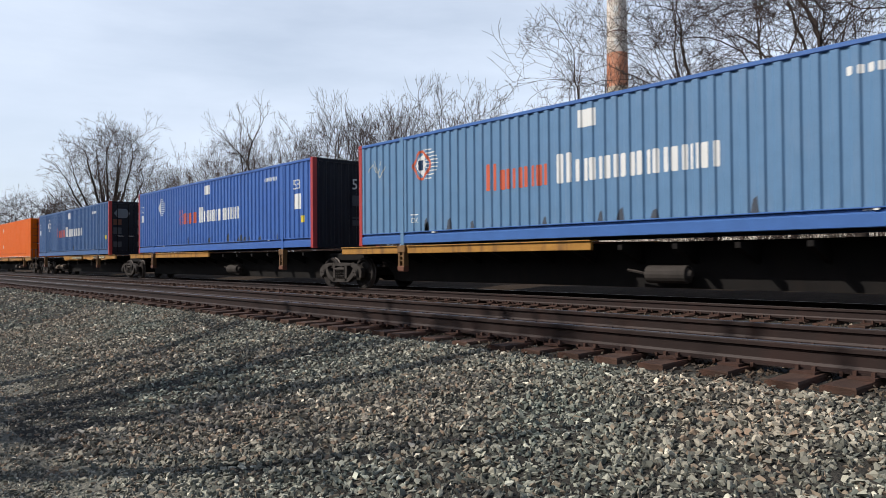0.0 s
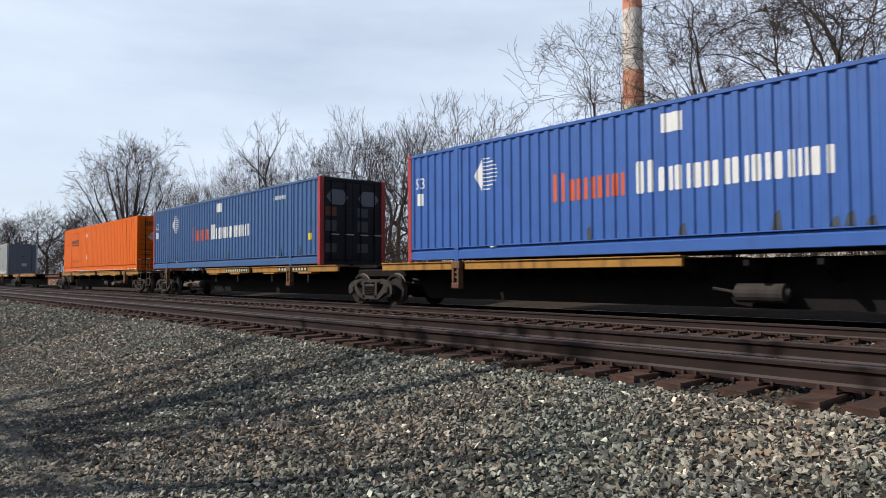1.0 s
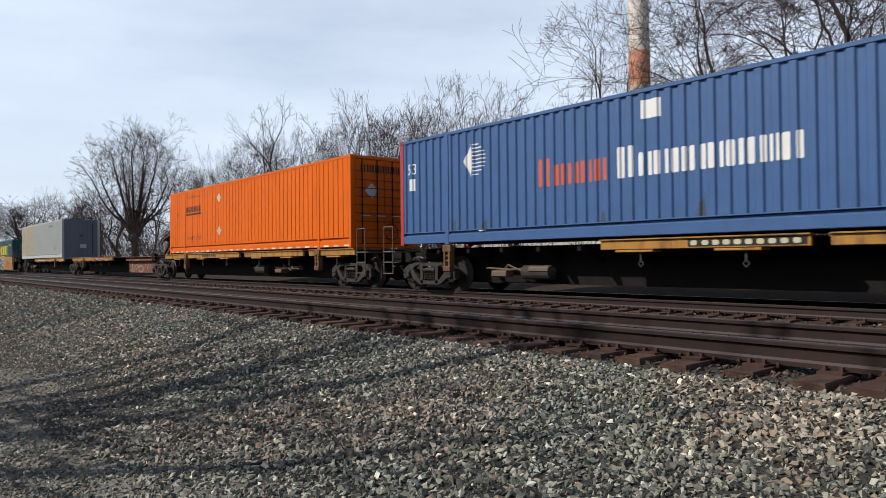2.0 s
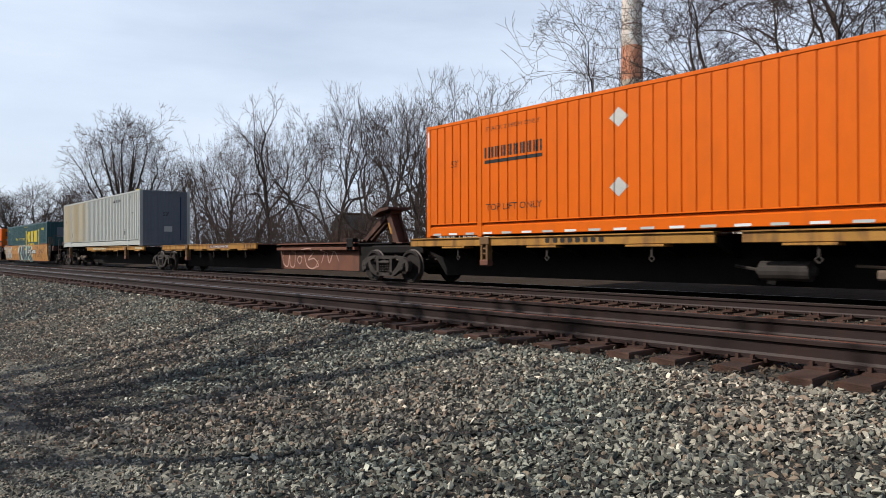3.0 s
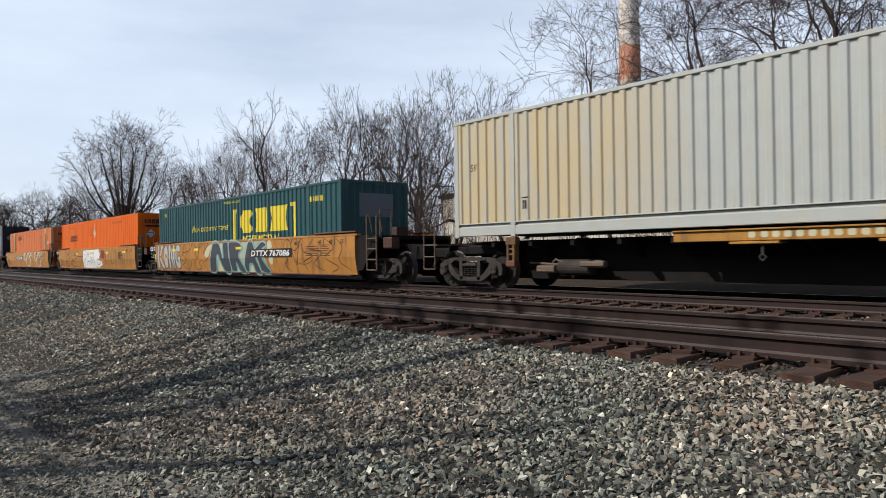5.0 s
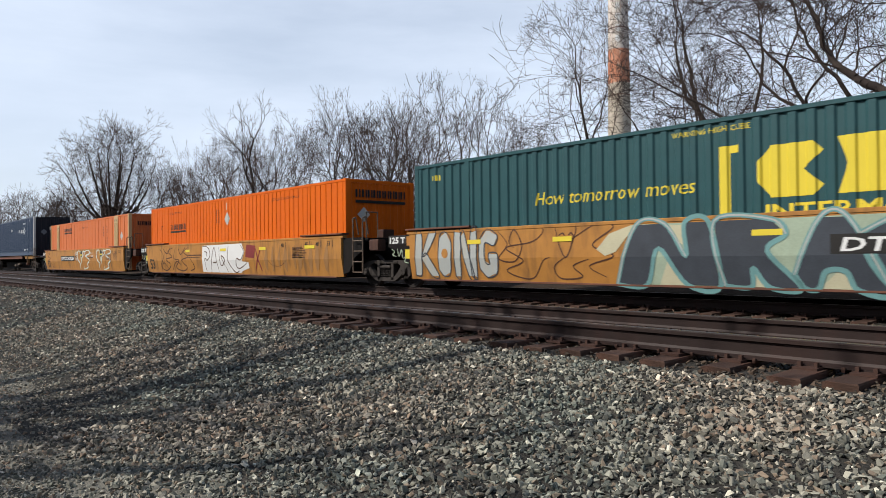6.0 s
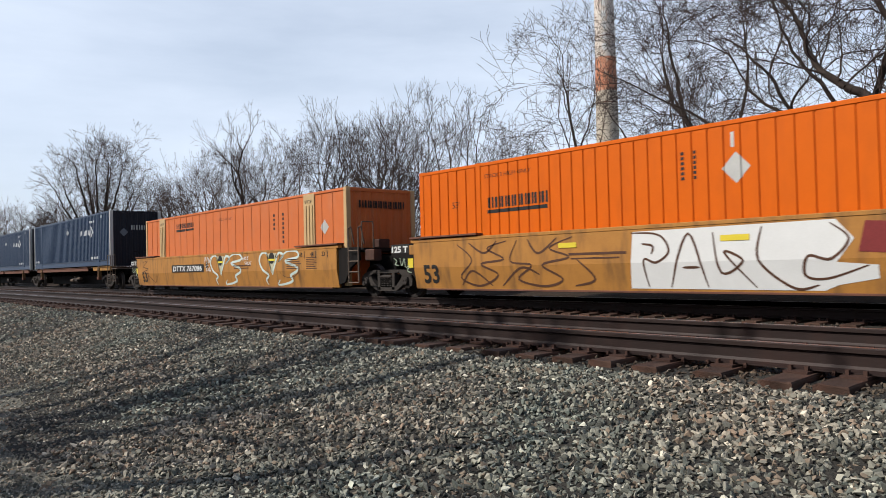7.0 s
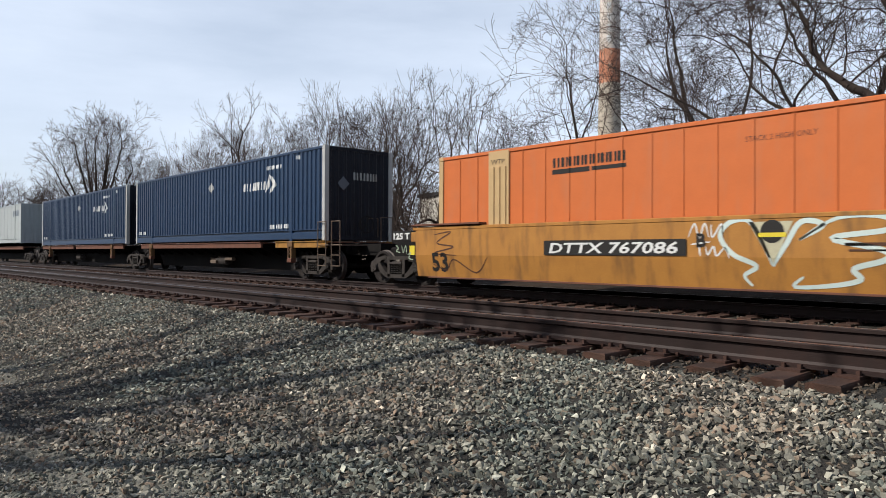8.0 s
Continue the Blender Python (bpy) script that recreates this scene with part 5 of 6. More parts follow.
# ---------------------------------------------------------------- the train, front to back
def globe_mark(c, lines, y, x, z, r):
    paint_on(c, [[(x - r * 0.62, z), (x, z + r), (x + r * 0.1, z + r * 0.55), (x + r * 0.1, z - r * 0.55), (x, z - r)]], lines, y, M_WHITE, "mark", "white half-round mark")
    for i in range(9):
        zz = z + r * (0.88 - 0.22 * i)
        h = math.sqrt(max(0.02, 1 - ((zz - z) / r) ** 2)) * r
        paint_on(c, [rect(x + r * 0.15, zz, h * 1.05, r * 0.07)], lines, y, M_WHITE, "stripe")


def blue_container(x, paint, label, rail, end, doors, red_front, tag_white=True, seed=1):
    c, lines, y = container(x, DECK, paint, label, rail=rail, end=end, corner=M_RED, doors=doors)
    globe_mark(c, lines, y, -13.25, 2.06, 0.42)
    paint_on(c, mark_bars(-11.03, 1.2, [0.42, 0.37, 0.36, 0.36, 0.38], 0.46, 1.36, seed), lines, y, M_MARK_RED, "word_mark", "orange-red word mark")
    paint_on(c, mark_bars(-8.9, 1.2, [0.42, 0.36, 0.37, 0.36, 0.37, 0.35, 0.37, 0.38, 0.2, 0.40], 0.46, 1.36, seed + 5, gap=0.13), lines, y, M_WHITE, "word_mark", "large white word mark")
    paint_on(c, [rect(-8.34, 2.3, 0.42, 0.36)], lines, y, M_WHITE, "sticker", "white sticker")
    paint_on(c, mark_bars(-3.3, 2.36, [0.14] * 7, 0.14, 1.0, seed + 9), lines, y, M_WHITE, "number_mark")
    for xx in (-13.0, -3.1):
        paint_on(c, [rect(xx, 0.30, 0.22, 0.05)], lines, y, M_WHITE, "small_label")
    return c, lines, y


def build_train():
    # three blue boxes on one articulated car
    a, al, ay = blue_container(-0.56, M_BLUE_FADED, "faded light blue corrugated container with red and white word marks", M_BLUE_RAIL, M_BLUE_FADED, False, True, seed=2)
    b, bl, by = blue_container(-19.25, M_BLUE, "blue corrugated container with red corner posts and white word mark", M_BLUE, M_END_SHADED, False, True, seed=3)
    c, cl, cy = blue_container(-40.08, M_BLUE_C, "dull blue corrugated container with red corner posts and doors darkened for shade", M_BLUE_C, M_END_SHADED, True, True, seed=4)
    paint_on(a, ribbon([(-13.72, 2.06), (-13.38, 2.42), (-13.04, 2.06), (-13.38, 1.70), (-13.72, 2.06)], 0.07, 0.0), al, ay - 0.003, M_MARK_RED, "diamond", "red diamond outline")
    paint_on(a, [[(-13.62, 2.06), (-13.38, 2.31), (-13.14, 2.06), (-13.38, 1.81)]], al, ay - 0.002, M_WHITE, "mark", "white diamond")
    paint_on(a, [rect(-13.48, 1.93, 0.16, 0.26)], al, ay - 0.005, M_NAVY, "mark", "dark bar")
    paint_on(a, lettering("DA", -13.78, 0.58, 0.2, width=0.26) + [rect(-13.8, 0.78, 0.3, 0.03)], al, ay, M_WHITE, "stencil")
    for r in ([(-15.7, 2.1), (-15.5, 2.3), (-15.3, 2.05), (-15.1, 2.35)], [(-15.4, 2.4), (-15.2, 1.9), (-14.95, 2.2)]):
        paint_on(a, ribbon(r, 0.035), al, ay, M_GREY, "scratch", "pale scratched tag")
    for box, ls, yy in ((b, bl, by), (c, cl, cy)):
        paint_on(box, [rect(-15.75, 1.5, 0.22, 0.32)], ls, yy, M_WHITE, "sticker", "white sticker")
        paint_on(box, lettering("53", -15.85, 1.95, 0.42), ls, yy, M_WHITE, "number")
        paint_on(box, [rect(-0.75, 0.85, 0.16, 0.22)], ls, yy, M_MARK_YELLOW, "sticker", "yellow sticker")
    paint_on(b, lettering("53", -1.25, 1.95, 0.46), bl, by, M_WHITE, "number")
    paint_on(b, [rect(-1.2, 1.3, 0.42, 0.5)], bl, by, M_WHITE, "sticker", "white data sticker")
    flat_mark(b, lettering("53", 0.2, 1.95, 0.5), "x", 0.004, M_WHITE, "number")
    flat_mark(b, [rect(0.2, 1.4, 0.5, 0.35), rect(0.2, 0.75, 0.6, 0.18), rect(0.2, 0.98, 0.6, 0.05)], "x", 0.004, M_PLACARD, "data_panel")
    for yc in (-0.62, 0.62):
        flat_mark(c, [[(yc - 0.42, 2.25), (yc - 0.22, 2.0), (yc + 0.22, 2.0), (yc + 0.42, 2.25), (yc + 0.22, 2.5), (yc - 0.22, 2.5)]], "x", -0.028, M_GREY_SHADED, "sticker", "grey six-sided sticker")
        for zz, hh in ((1.62, 0.3), (1.12, 0.36), (0.42, 0.3)):
            flat_mark(c, [rect(yc - 0.45, zz, 0.42, hh)], "x", -0.028, M_RUSTY if zz > 1.5 and yc < 0 else M_PLACARD, "placard")
    spine_car(1.0, -18.1, [(-8.6, -14.5, M_YELLOW), (-14.9, -17.6, M_YELLOW)], [-18.1], "black spine car carrying a faded blue container", cylinder=-7.2, brackets=[-2.5, -14.7])
    spine_car(-18.1, -37.6, [(-27.2, -33.1, M_YELLOW), (-33.6, -36.6, M_YELLOW)], [-37.6], "black spine car carrying a blue container", brackets=[-21.2, -33.4], cylinder=-26.0)
    sc = spine_car(-37.6, -56.6, [(-39.0, -45.0, M_YELLOW), (-45.3, -49.4, M_YELLOW)], [-55.3], "black spine car with worn yellow sills under a blue container", brackets=[-42.1, -54.2], cylinder=-51.6)
    for xx in (-42.9, -47.4):
        flat_mark(sc, [rect(xx + 37.6 - 0.05, 1.03, 2.1, 0.14)], "y", -1.303, M_MARK_BLACK, "number_panel", "black number panel with white bars")
        flat_mark(sc, mark_bars(xx + 37.6, 1.055, [0.2] * 10, 0.09, 1.0, 6), "y", -1.306, M_PALE, "number_mark")

    # orange box, empty platform, grey box on the next car
    d, dl, dy = container(-58.8, DECK, M_ORANGE, "bright orange container with black word mark and grooved sides", prof=GROOVE, pitch=0.29, doors=True, end=M_ORANGE)
    paint_on(d, mark_bars(-14.0, 1.86, [0.20] * 9, 0.26, 1.0, 8, gap=0.1), dl, dy, M_MARK_BLACK, "word_mark", "black word mark")
    paint_on(d, [rect(-14.0, 1.73, 1.82, 0.08)], dl, dy, M_MARK_BLACK, "underline")
    paint_on(d, lettering("TOP LIFT ONLY", -13.95, 0.62, 0.22, width=1.75), dl, dy, M_MARK_BLACK, "stencil")
    paint_on(d, lettering("STACK 2 HIGH ONLY", -13.95, 2.5, 0.14, width=1.7), dl, dy, M_MARK_BLACK, "stencil")
    paint_on(d, lettering("53'", -15.2, 1.75, 0.24), dl, dy, M_MARK_BLACK, "number")
    for zz in (2.1, 0.72):
        paint_on(d, [[(-10.2, zz), (-9.98, zz + 0.2), (-10.2, zz + 0.4), (-10.42, zz + 0.2)]], dl, dy, M_GALV, "placard_holder", "silver diamond placard holder")
    flat_mark(d, mark_bars(-0.9, 2.4, [0.2] * 9, 0.22, 1.0, 3), "x", -0.026, M_MARK_BLACK, "word_mark")
    flat_mark(d, [[(-0.5, 1.55), (-0.25, 1.8), (-0.5, 2.05), (-0.75, 1.8)]], "x", -0.026, M_GALV, "placard_holder", "silver diamond placard holder")
    for k in range(26):
        flat_mark(d, [rect(-15.9 + 0.62 * k, 0.06, 0.3, 0.05)], "y", -1.2955, M_WHITE if k % 2 else M_GALV, "reflector_strip")
    flat_mark(d, [rect(-16.1, 2.35, 0.05, 0.4)], "y", -1.302, M_WHITE, "reflector_strip")
    for k in range(9):
        flat_mark(d, [rect(-1.15, 0.3 + 0.26 * k, 2.3, 0.03)], "x", -0.024, M_RUSTY, "panel_seam")
    sd = spine_car(-58.0, -77.2, [(-58.6, -61.4, M_YELLOW), (-61.8, -66.5, M_YELLOW), (-67.0, -72.6, M_YELLOW), (-72.9, -75.64, M_YELLOW)], [-59.2, -77.2], "black spine car with yellow sills under an orange container", brackets=[-60.8, -72.75], cylinder=-66.0)
    flat_mark(sd, mark_bars(-70.9 + 58.0, 1.05, [0.2] * 8, 0.11, 1.0, 12), "y", -1.303, M_MARK_BLACK, "number_mark")
    se = spine_car(-77.2, -95.8, [(-84.9, -91.5, M_YELLOW), (-91.75, -94.85, M_YELLOW)], [-95.8], "empty rusty spine car with raised trailer hitch", hitch=-80.5, brackets=[-91.65])
    lx = 77.2
    flat_mark(se, [rect(-89.2 + lx - 0.04, 1.03, 1.9, 0.15)], "y", -1.303, M_RUSTY, "stencil_panel")
    flat_mark(se, lettering("ALL PURPOSE SPINE CAR", -89.15 + lx, 1.06, 0.12, width=1.8), "y", -1.307, M_WHITE, "stencil")
    flat_mark(se, [rect(-85.9 + lx, 1.05, 0.05, 0.1), rect(-85.7 + lx, 1.05, 0.05, 0.1), rect(-85.4 + lx, 1.05, 0.05, 0.1)], "y", -1.303, M_MARK_BLACK, "number_mark")
    # rust-brown only where lit; behind the sills the beam's black stands for shade
    part("beam_side", Shape().sweep_y([(-84.6 + lx, 0.26), (-79.4 + lx, 0.26), (-79.4 + lx, 1.1), (-84.6 + lx, 1.1)], -0.432, -0.415), M_RUSTY, se, "rust-brown painted beam side along the lit stretch")
    # centre beam graffiti and ledge of the bare stretch
    part("ledge", Shape().slab(-84.6 + lx, -79.4 + lx, -0.62, -0.42, 0.93, 1.03).box(-84.6 + lx, -79.4 + lx, -0.6, -0.42, 1.14, 1.18), M_RUSTY, se)
    part("upright", Shape().slab(-79.85 + lx, -79.5 + lx, -0.62, -0.42, 0.9, 1.3, 0.03).slab(-79.95 + lx, -79.45 + lx, -0.5, 0.5, 1.12, 1.2, 0.03), M_BLACK, se)
    # the folding hitch
    hx = -78.3 + lx
    h = part("trailer_hitch", Shape().slab(hx - 0.35, hx + 1.0, -0.34, 0.34, 1.05, 1.15, 0.02).slab(hx - 1.5, hx - 1.15, -0.26, 0.26, 1.12, 1.26, 0.03), M_HITCH, se, "raised rust-brown trailer hitch stand")
    for sy in (-1, 1):
        y0, y1 = sorted((sy * 0.05, sy * 0.16))
        part("strut", Shape().sweep_y([(hx - 1.42, 1.16), (hx - 1.22, 1.14), (hx - 0.08, 1.86), (hx + 0.02, 2.02), (hx - 0.16, 2.02)], y0, y1), M_HITCH, h)
        z0, z1 = sorted((sy * 0.12, sy * 0.20))
        part("post", Shape().sweep_y([(hx + 0.42, 1.12), (hx + 0.70, 1.12), (hx + 0.20, 2.1), (hx - 0.02, 2.1)], z0, z1), M_HITCH, h)
    part("post_web", Shape().sweep_y([(hx + 0.48, 1.14), (hx + 0.58, 1.14), (hx + 0.16, 2.06), (hx + 0.06, 2.06)], -0.12, 0.12), M_HITCH, h)
    part("yellow_stripe", Shape().sweep_y([(hx + 0.27, 1.42), (hx + 0.37, 1.42), (hx + 0.19, 1.76), (hx + 0.10, 1.76)], -0.207, -0.201), M_YELLOW, h, "worn yellow stripe")
    part("head_plate", Shape().sweep_y([(hx - 0.48, 1.98), (hx - 0.40, 1.96), (hx - 0.05, 2.10), (hx + 0.42, 2.16), (hx + 0.40, 2.23), (hx - 0.06, 2.20), (hx - 0.46, 2.06)], -0.40, 0.40)
         .slab(hx - 0.2, hx + 0.3, -0.2, 0.2, 2.04, 2.14, 0.02), M_HITCH, h, "tilted king pin plate")
    part("hinge_pin", Shape().tube((hx - 0.02, -0.24, 1.95), (hx - 0.02, 0.24, 1.95), 0.055, k=10).tube((hx - 1.32, -0.3, 1.22), (hx - 1.32, 0.3, 1.22), 0.06, k=10), M_TRUCK, h)
    tags = [[(-84.4, .95), (-84.45, .5), (-84.1, .35), (-83.95, .8), (-83.9, .4), (-83.6, .36), (-83.5, .9)], [(-83.4, .6), (-83.2, .45), (-83.05, .65), (-83.25, .72), (-83.4, .6)],
            [(-82.8, .95), (-82.1, .98), (-82.6, .6), (-82.2, .65), (-81.9, .4), (-82.3, .33)], [(-81.7, .5), (-81.4, .95), (-81.2, .5), (-80.9, .9), (-80.6, .55)], [(-82.9, .9), (-82.7, .4), (-82.2, .3), (-81.9, .6)]]
    for tg in tags:
        g = Shape()
        for q in ribbon([(x + lx, z) for x, z in tg], 0.045):
            n = len(g.v)
            g.v += [(x, -0.436 if not 0.9 < z < 1.06 else -0.626, z) for x, z in q]
            g.f.append(tuple(range(n, n + 4)))
        part("graffiti", g, M_PINKWHITE, se, "faded white spray scrawl")

    gr, gl, gy = container(-98.2, DECK, M_GREY_STAINED, "light grey corrugated container with beige weathering and end darkened for shade", end=M_GREY_SHADED, corner=M_GREY, rail=M_GREY, post=M_GREY, roof=M_GREY, doors=False)
    paint_on(gr, mark_bars(-4.7, 2.42, [0.15] * 10, 0.15, 1.0, 5), gl, gy, M_MARK_BLACK, "number_mark")
    paint_on(gr, lettering("53'", -1.45, 1.62, 0.24), gl, gy, M_MARK_BLACK, "number")
    paint_on(gr, lettering("53'", -15.6, 1.62, 0.24), gl, gy, M_MARK_BLACK, "number")
    for xx, zz in ((-2.6, 0.62), (-13.9, 0.62), (-1.72, 2.45)):
        paint_on(gr, [rect(xx, zz, 0.06, 0.2), rect(xx + 0.09, zz, 0.06, 0.2), rect(xx - 0.03, zz + 0.24, 0.22, 0.03)], gl, gy, M_MARK_BLACK, "stencil_mark")
    flat_mark(gr, lettering("53'", -0.1, 1.58, 0.26), "x", -0.026, M_MARK_BLACK, "number")
    flat_mark(gr, [rect(-0.05, 0.75, 0.42, 0.28)], "x", -0.026, M_GALV, "data_plate", "pale data plate")
    flat_mark(gr, [rect(0.78, 0.3, 0.06, 2.3)], "x", -0.026, M_NAVY, "seam")
    part("lashing", Shape().box(-0.5, -0.12, -1.31, -1.1, 2.9, 2.93), M_MARK_YELLOW, gr, "yellow strip on the top corner")
    sg = spine_car(-95.8, -115.0, [(-97.5, -100.3, M_YELLOW), (-100.5, -108.3, M_YELLOW)], [-114.1], "black spine car with yellow sills under a grey container", brackets=[-100.4, -112.4], cylinder=-111.0)
    flat_mark(sg, mark_bars(-106.9 + 95.8, 1.05, [0.19] * 14, 0.11, 1.0, 15), "y", -1.303, M_PALE, "number_mark")
    flat_mark(sg, mark_bars(-98.9 + 95.8, 1.05, [0.16] * 7, 0.12, 1.0, 16), "y", -1.303, M_PALE, "chalk_scrawl")
    end_steps(sc, -56.75 + 37.6)
    coupler(sc, -56.6 + 37.6, -1)
    rigging(sc, -52.2 + 37.6)
    end_steps(sd, -58.15 + 58.0, wheel=True)
    coupler(sd, 0.0, 1)
    rigging(sd, -63.8 + 58.0)
    end_steps(sg, -115.3 + 95.8)
    coupler(sg, -115.0 + 95.8, -1)
    rigging(sg, -111.2 + 95.8)
    for car, xs in ((sc, (-41.0, -43.6, -46.5, -48.6)), (sd, (-59.8, -63.0, -65.4, -68.4, -71.0, -73.9)), (se, (-86.0, -87.6, -89.0, -90.4, -92.7, -94.0)), (sg, (-98.5, -102.2, -104.5, -106.8))):
        for xx in xs:
            xx -= car.location.x
            td = part("tie_down", Shape().slab(xx - 0.42, xx + 0.42, -1.335, -1.0, 0.945, 0.992, 0.01), M_YELLOW, car, "worn yellow ledge under the sill")
            part("lashing_ring", Shape().box(xx + 0.1, xx + 0.14, -1.27, -1.24, 0.76, 0.945).pipe([(xx + 0.12, -1.255, 0.78), (xx + 0.06, -1.255, 0.72), (xx + 0.12, -1.255, 0.66), (xx + 0.18, -1.255, 0.72), (xx + 0.12, -1.255, 0.78)], 0.014, 5), M_TRUCK, td)
    for box, ls, yy in ((b, bl, by), (a, al, ay), (c, cl, cy)):
        rng = random.Random(int(-box.location.x))
        for k in range(9):
            xx = -rng.uniform(1.0, 14.5)
            hh = rng.uniform(0.12, 0.34)
            paint_on(box, [[(xx, 0.36), (xx + 0.16, 0.36), (xx + 0.13, 0.36 + hh), (xx + 0.05, 0.36 + hh * 0.8)]], ls, yy, M_BLUE_SCUFF, "scuff", "dark scuffed patch")

    # three well cars
    w1 = well_car(-118.6, -135.8, [-118.0, -137.4], "tan-yellow well car covered in graffiti under a green container", ladder=-117.7)
    w2 = well_car(-139.0, -155.5, [-157.2], "tan-yellow well car with white graffiti under an orange container", ladder=-138.1)
    w3 = well_car(-159.0, -175.6, [-176.9], "tan-yellow well car with white scroll graffiti under a faded orange container", ladder=-158.1)
    cs, sl, sy = container(-119.6, 0.31, M_GREEN, "dark green corrugated container with yellow lettering", end=M_GREEN)
    ox = 119.6
    paint_on(cs, lettering("How tomorrow moves", -12.03, 1.62, 0.40, shear=0.2, width=3.75), sl, sy, M_MARK_YELLOW, "slogan", "yellow slogan")
    paint_on(cs, lettering("INTERMODAL", -7.06, 1.08, 0.36, bold=0.008, width=3.1), sl, sy, M_MARK_YELLOW, "word")
    paint_on(cs, lettering("WARNING HIGH CUBE", -8.75, 2.64, 0.14, width=1.45), sl, sy, M_MARK_YELLOW, "warning")
    for x0, sgn in ((-7.85, 1), (-3.05, -1)):
        paint_on(cs, [[(x0, 1.1), (x0 + 0.2, 1.1), (x0 + 0.2, 2.25), (x0 + 0.36, 2.25), (x0 + 0.36, 2.38), (x0, 2.38)] if sgn > 0 else [(x0, 1.1), (x0 + 0.2, 1.1), (x0 + 0.2, 2.38), (x0 - 0.16, 2.38), (x0 - 0.16, 2.25), (x0, 2.25)]], sl, sy, M_MARK_YELLOW, "bracket_mark", "yellow bracket")
    paint_on(cs, [[(-7.18, 1.72), (-6.95, 1.44), (-6.3, 1.44), (-6.15, 1.6), (-6.45, 1.87), (-6.15, 2.14), (-6.3, 2.3), (-6.95, 2.3), (-7.18, 2.05)], [(-5.95, 1.44), (-5.05, 1.44), (-4.95, 1.9), (-5.05, 2.32), (-5.95, 2.32), (-5.8, 1.9)],
                  [(-4.8, 1.44), (-3.4, 1.44), (-3.62, 1.88), (-3.4, 2.32), (-4.75, 2.32), (-4.55, 1.88)]], sl, sy, M_MARK_YELLOW, "word_mark", "large yellow block mark")
    paint_on(cs, mark_bars(-1.9, 2.3, [0.16] * 5, 0.18, 1.0, 4), sl, sy, M_MARK_YELLOW, "number_mark")
    paint_on(cs, mark_bars(-15.5, 2.45, [0.12] * 3, 0.14, 1.0, 4), sl, sy, M_MARK_YELLOW, "number_mark")
    flat_mark(cs, [rect(-0.6, 1.75, 1.3, 0.75)], "x", -0.026, M_GREY_SHADED, "data_panel", "grey data panel")

    o1, l1, y1 = container(-139.0, 0.31, M_ORANGE, "bright orange container with grooved sides in a well car", prof=GROOVE, pitch=0.29, end=M_ORANGE, length=16.4)
    paint_on(o1, mark_bars(-14.0, 1.82, [0.195] * 9, 0.25, 1.0, 8, gap=0.1), l1, y1, M_MARK_BLACK, "word_mark", "black word mark")
    paint_on(o1, [rect(-14.03, 1.7, 1.78, 0.08)], l1, y1, M_MARK_BLACK, "underline")
    paint_on(o1, lettering("STACK 2 HIGH ONLY", -14.1, 2.52, 0.13, width=1.4), l1, y1, M_MARK_BLACK, "stencil")
    paint_on(o1, lettering("53'", -15.2, 1.9, 0.22), l1, y1, M_MARK_BLACK, "number")
    paint_on(o1, lettering("STACK 2 HIGH ONLY", -4.6, 2.5, 0.14, width=1.9), l1, y1, M_MARK_BLACK, "stencil")
    paint_on(o1, [[(-8.17, 1.8), (-7.92, 2.07), (-8.17, 2.34), (-8.42, 2.07)]], l1, y1, M_GALV, "placard_holder", "silver diamond placard holder")
    paint_on(o1, [rect(-8.25, 2.42, 0.06, 0.26)], l1, y1, M_GALV, "strap")
    for xx in (-9.18, -8.95):
        paint_on(o1, [rect(xx, 1.95 + 0.09 * k, 0.07, 0.055) for k in range(6)], l1, y1, M_MARK_BLACK, "stencil_mark")
    flat_mark(o1, mark_bars(-0.95, 2.35, [0.21] * 9, 0.24, 1.0, 3, gap=0.1), "x", 0.004, M_MARK_BLACK, "word_mark")
    flat_mark(o1, [rect(-0.95, 2.18, 1.9, 0.09)], "x", 0.004, M_MARK_BLACK, "underline")
    flat_mark(o1, [[(-0.65, 1.6), (-0.42, 1.83), (-0.65, 2.06), (-0.88, 1.83)]], "x", 0.004, M_GALV, "placard_holder", "silver diamond placard holder")

    o2, l2, y2 = container(-158.7, 0.31, M_ORANGE_OLD, "faded orange plate-sided container with beige lifting panels", prof=RIBBED, pitch=0.62, end=M_ORANGE_OLD, corner=M_BEIGE, length=16.2, roof=M_GREY)
    for xx in (-14.5, -2.35):
        b2 = Shape()
        b2.box(xx, xx + 0.62, -1.306, -1.27, 0.1, 2.86)
        for k in range(3):
            b2.slab(xx + 0.08 + 0.18 * k, xx + 0.18 + 0.18 * k, -1.33, -1.30, 0.2, 2.5, 0.01)
        part("lift_panel", b2, M_BEIGE, o2, "ribbed beige lifting panel")
    paint_on(o2, mark_bars(-12.66, 2.34, [0.195] * 9, 0.2, 1.0, 8, gap=0.1), l2, y2, M_MARK_BLACK, "word_mark", "black word mark")
    paint_on(o2, [rect(-12.68, 2.2, 0.95, 0.1), rect(-11.68, 2.21, 0.8, 0.08)], l2, y2, M_MARK_BLACK, "underline")
    paint_on(o2, lettering("STACK 2 HIGH ONLY", -8.58, 2.42, 0.13, width=1.14), l2, y2, M_RUSTY, "stencil")
    flat_mark(o2, mark_bars(-0.85, 2.3, [0.19] * 9, 0.22, 1.0, 3, gap=0.1), "x", 0.004, M_MARK_BLACK, "word_mark")
    paint_on(o2, [[(-1.2, 1.55), (-0.97, 1.78), (-1.2, 2.01), (-1.43, 1.78)]], l2, y2, M_GALV, "placard_holder", "silver diamond placard holder")

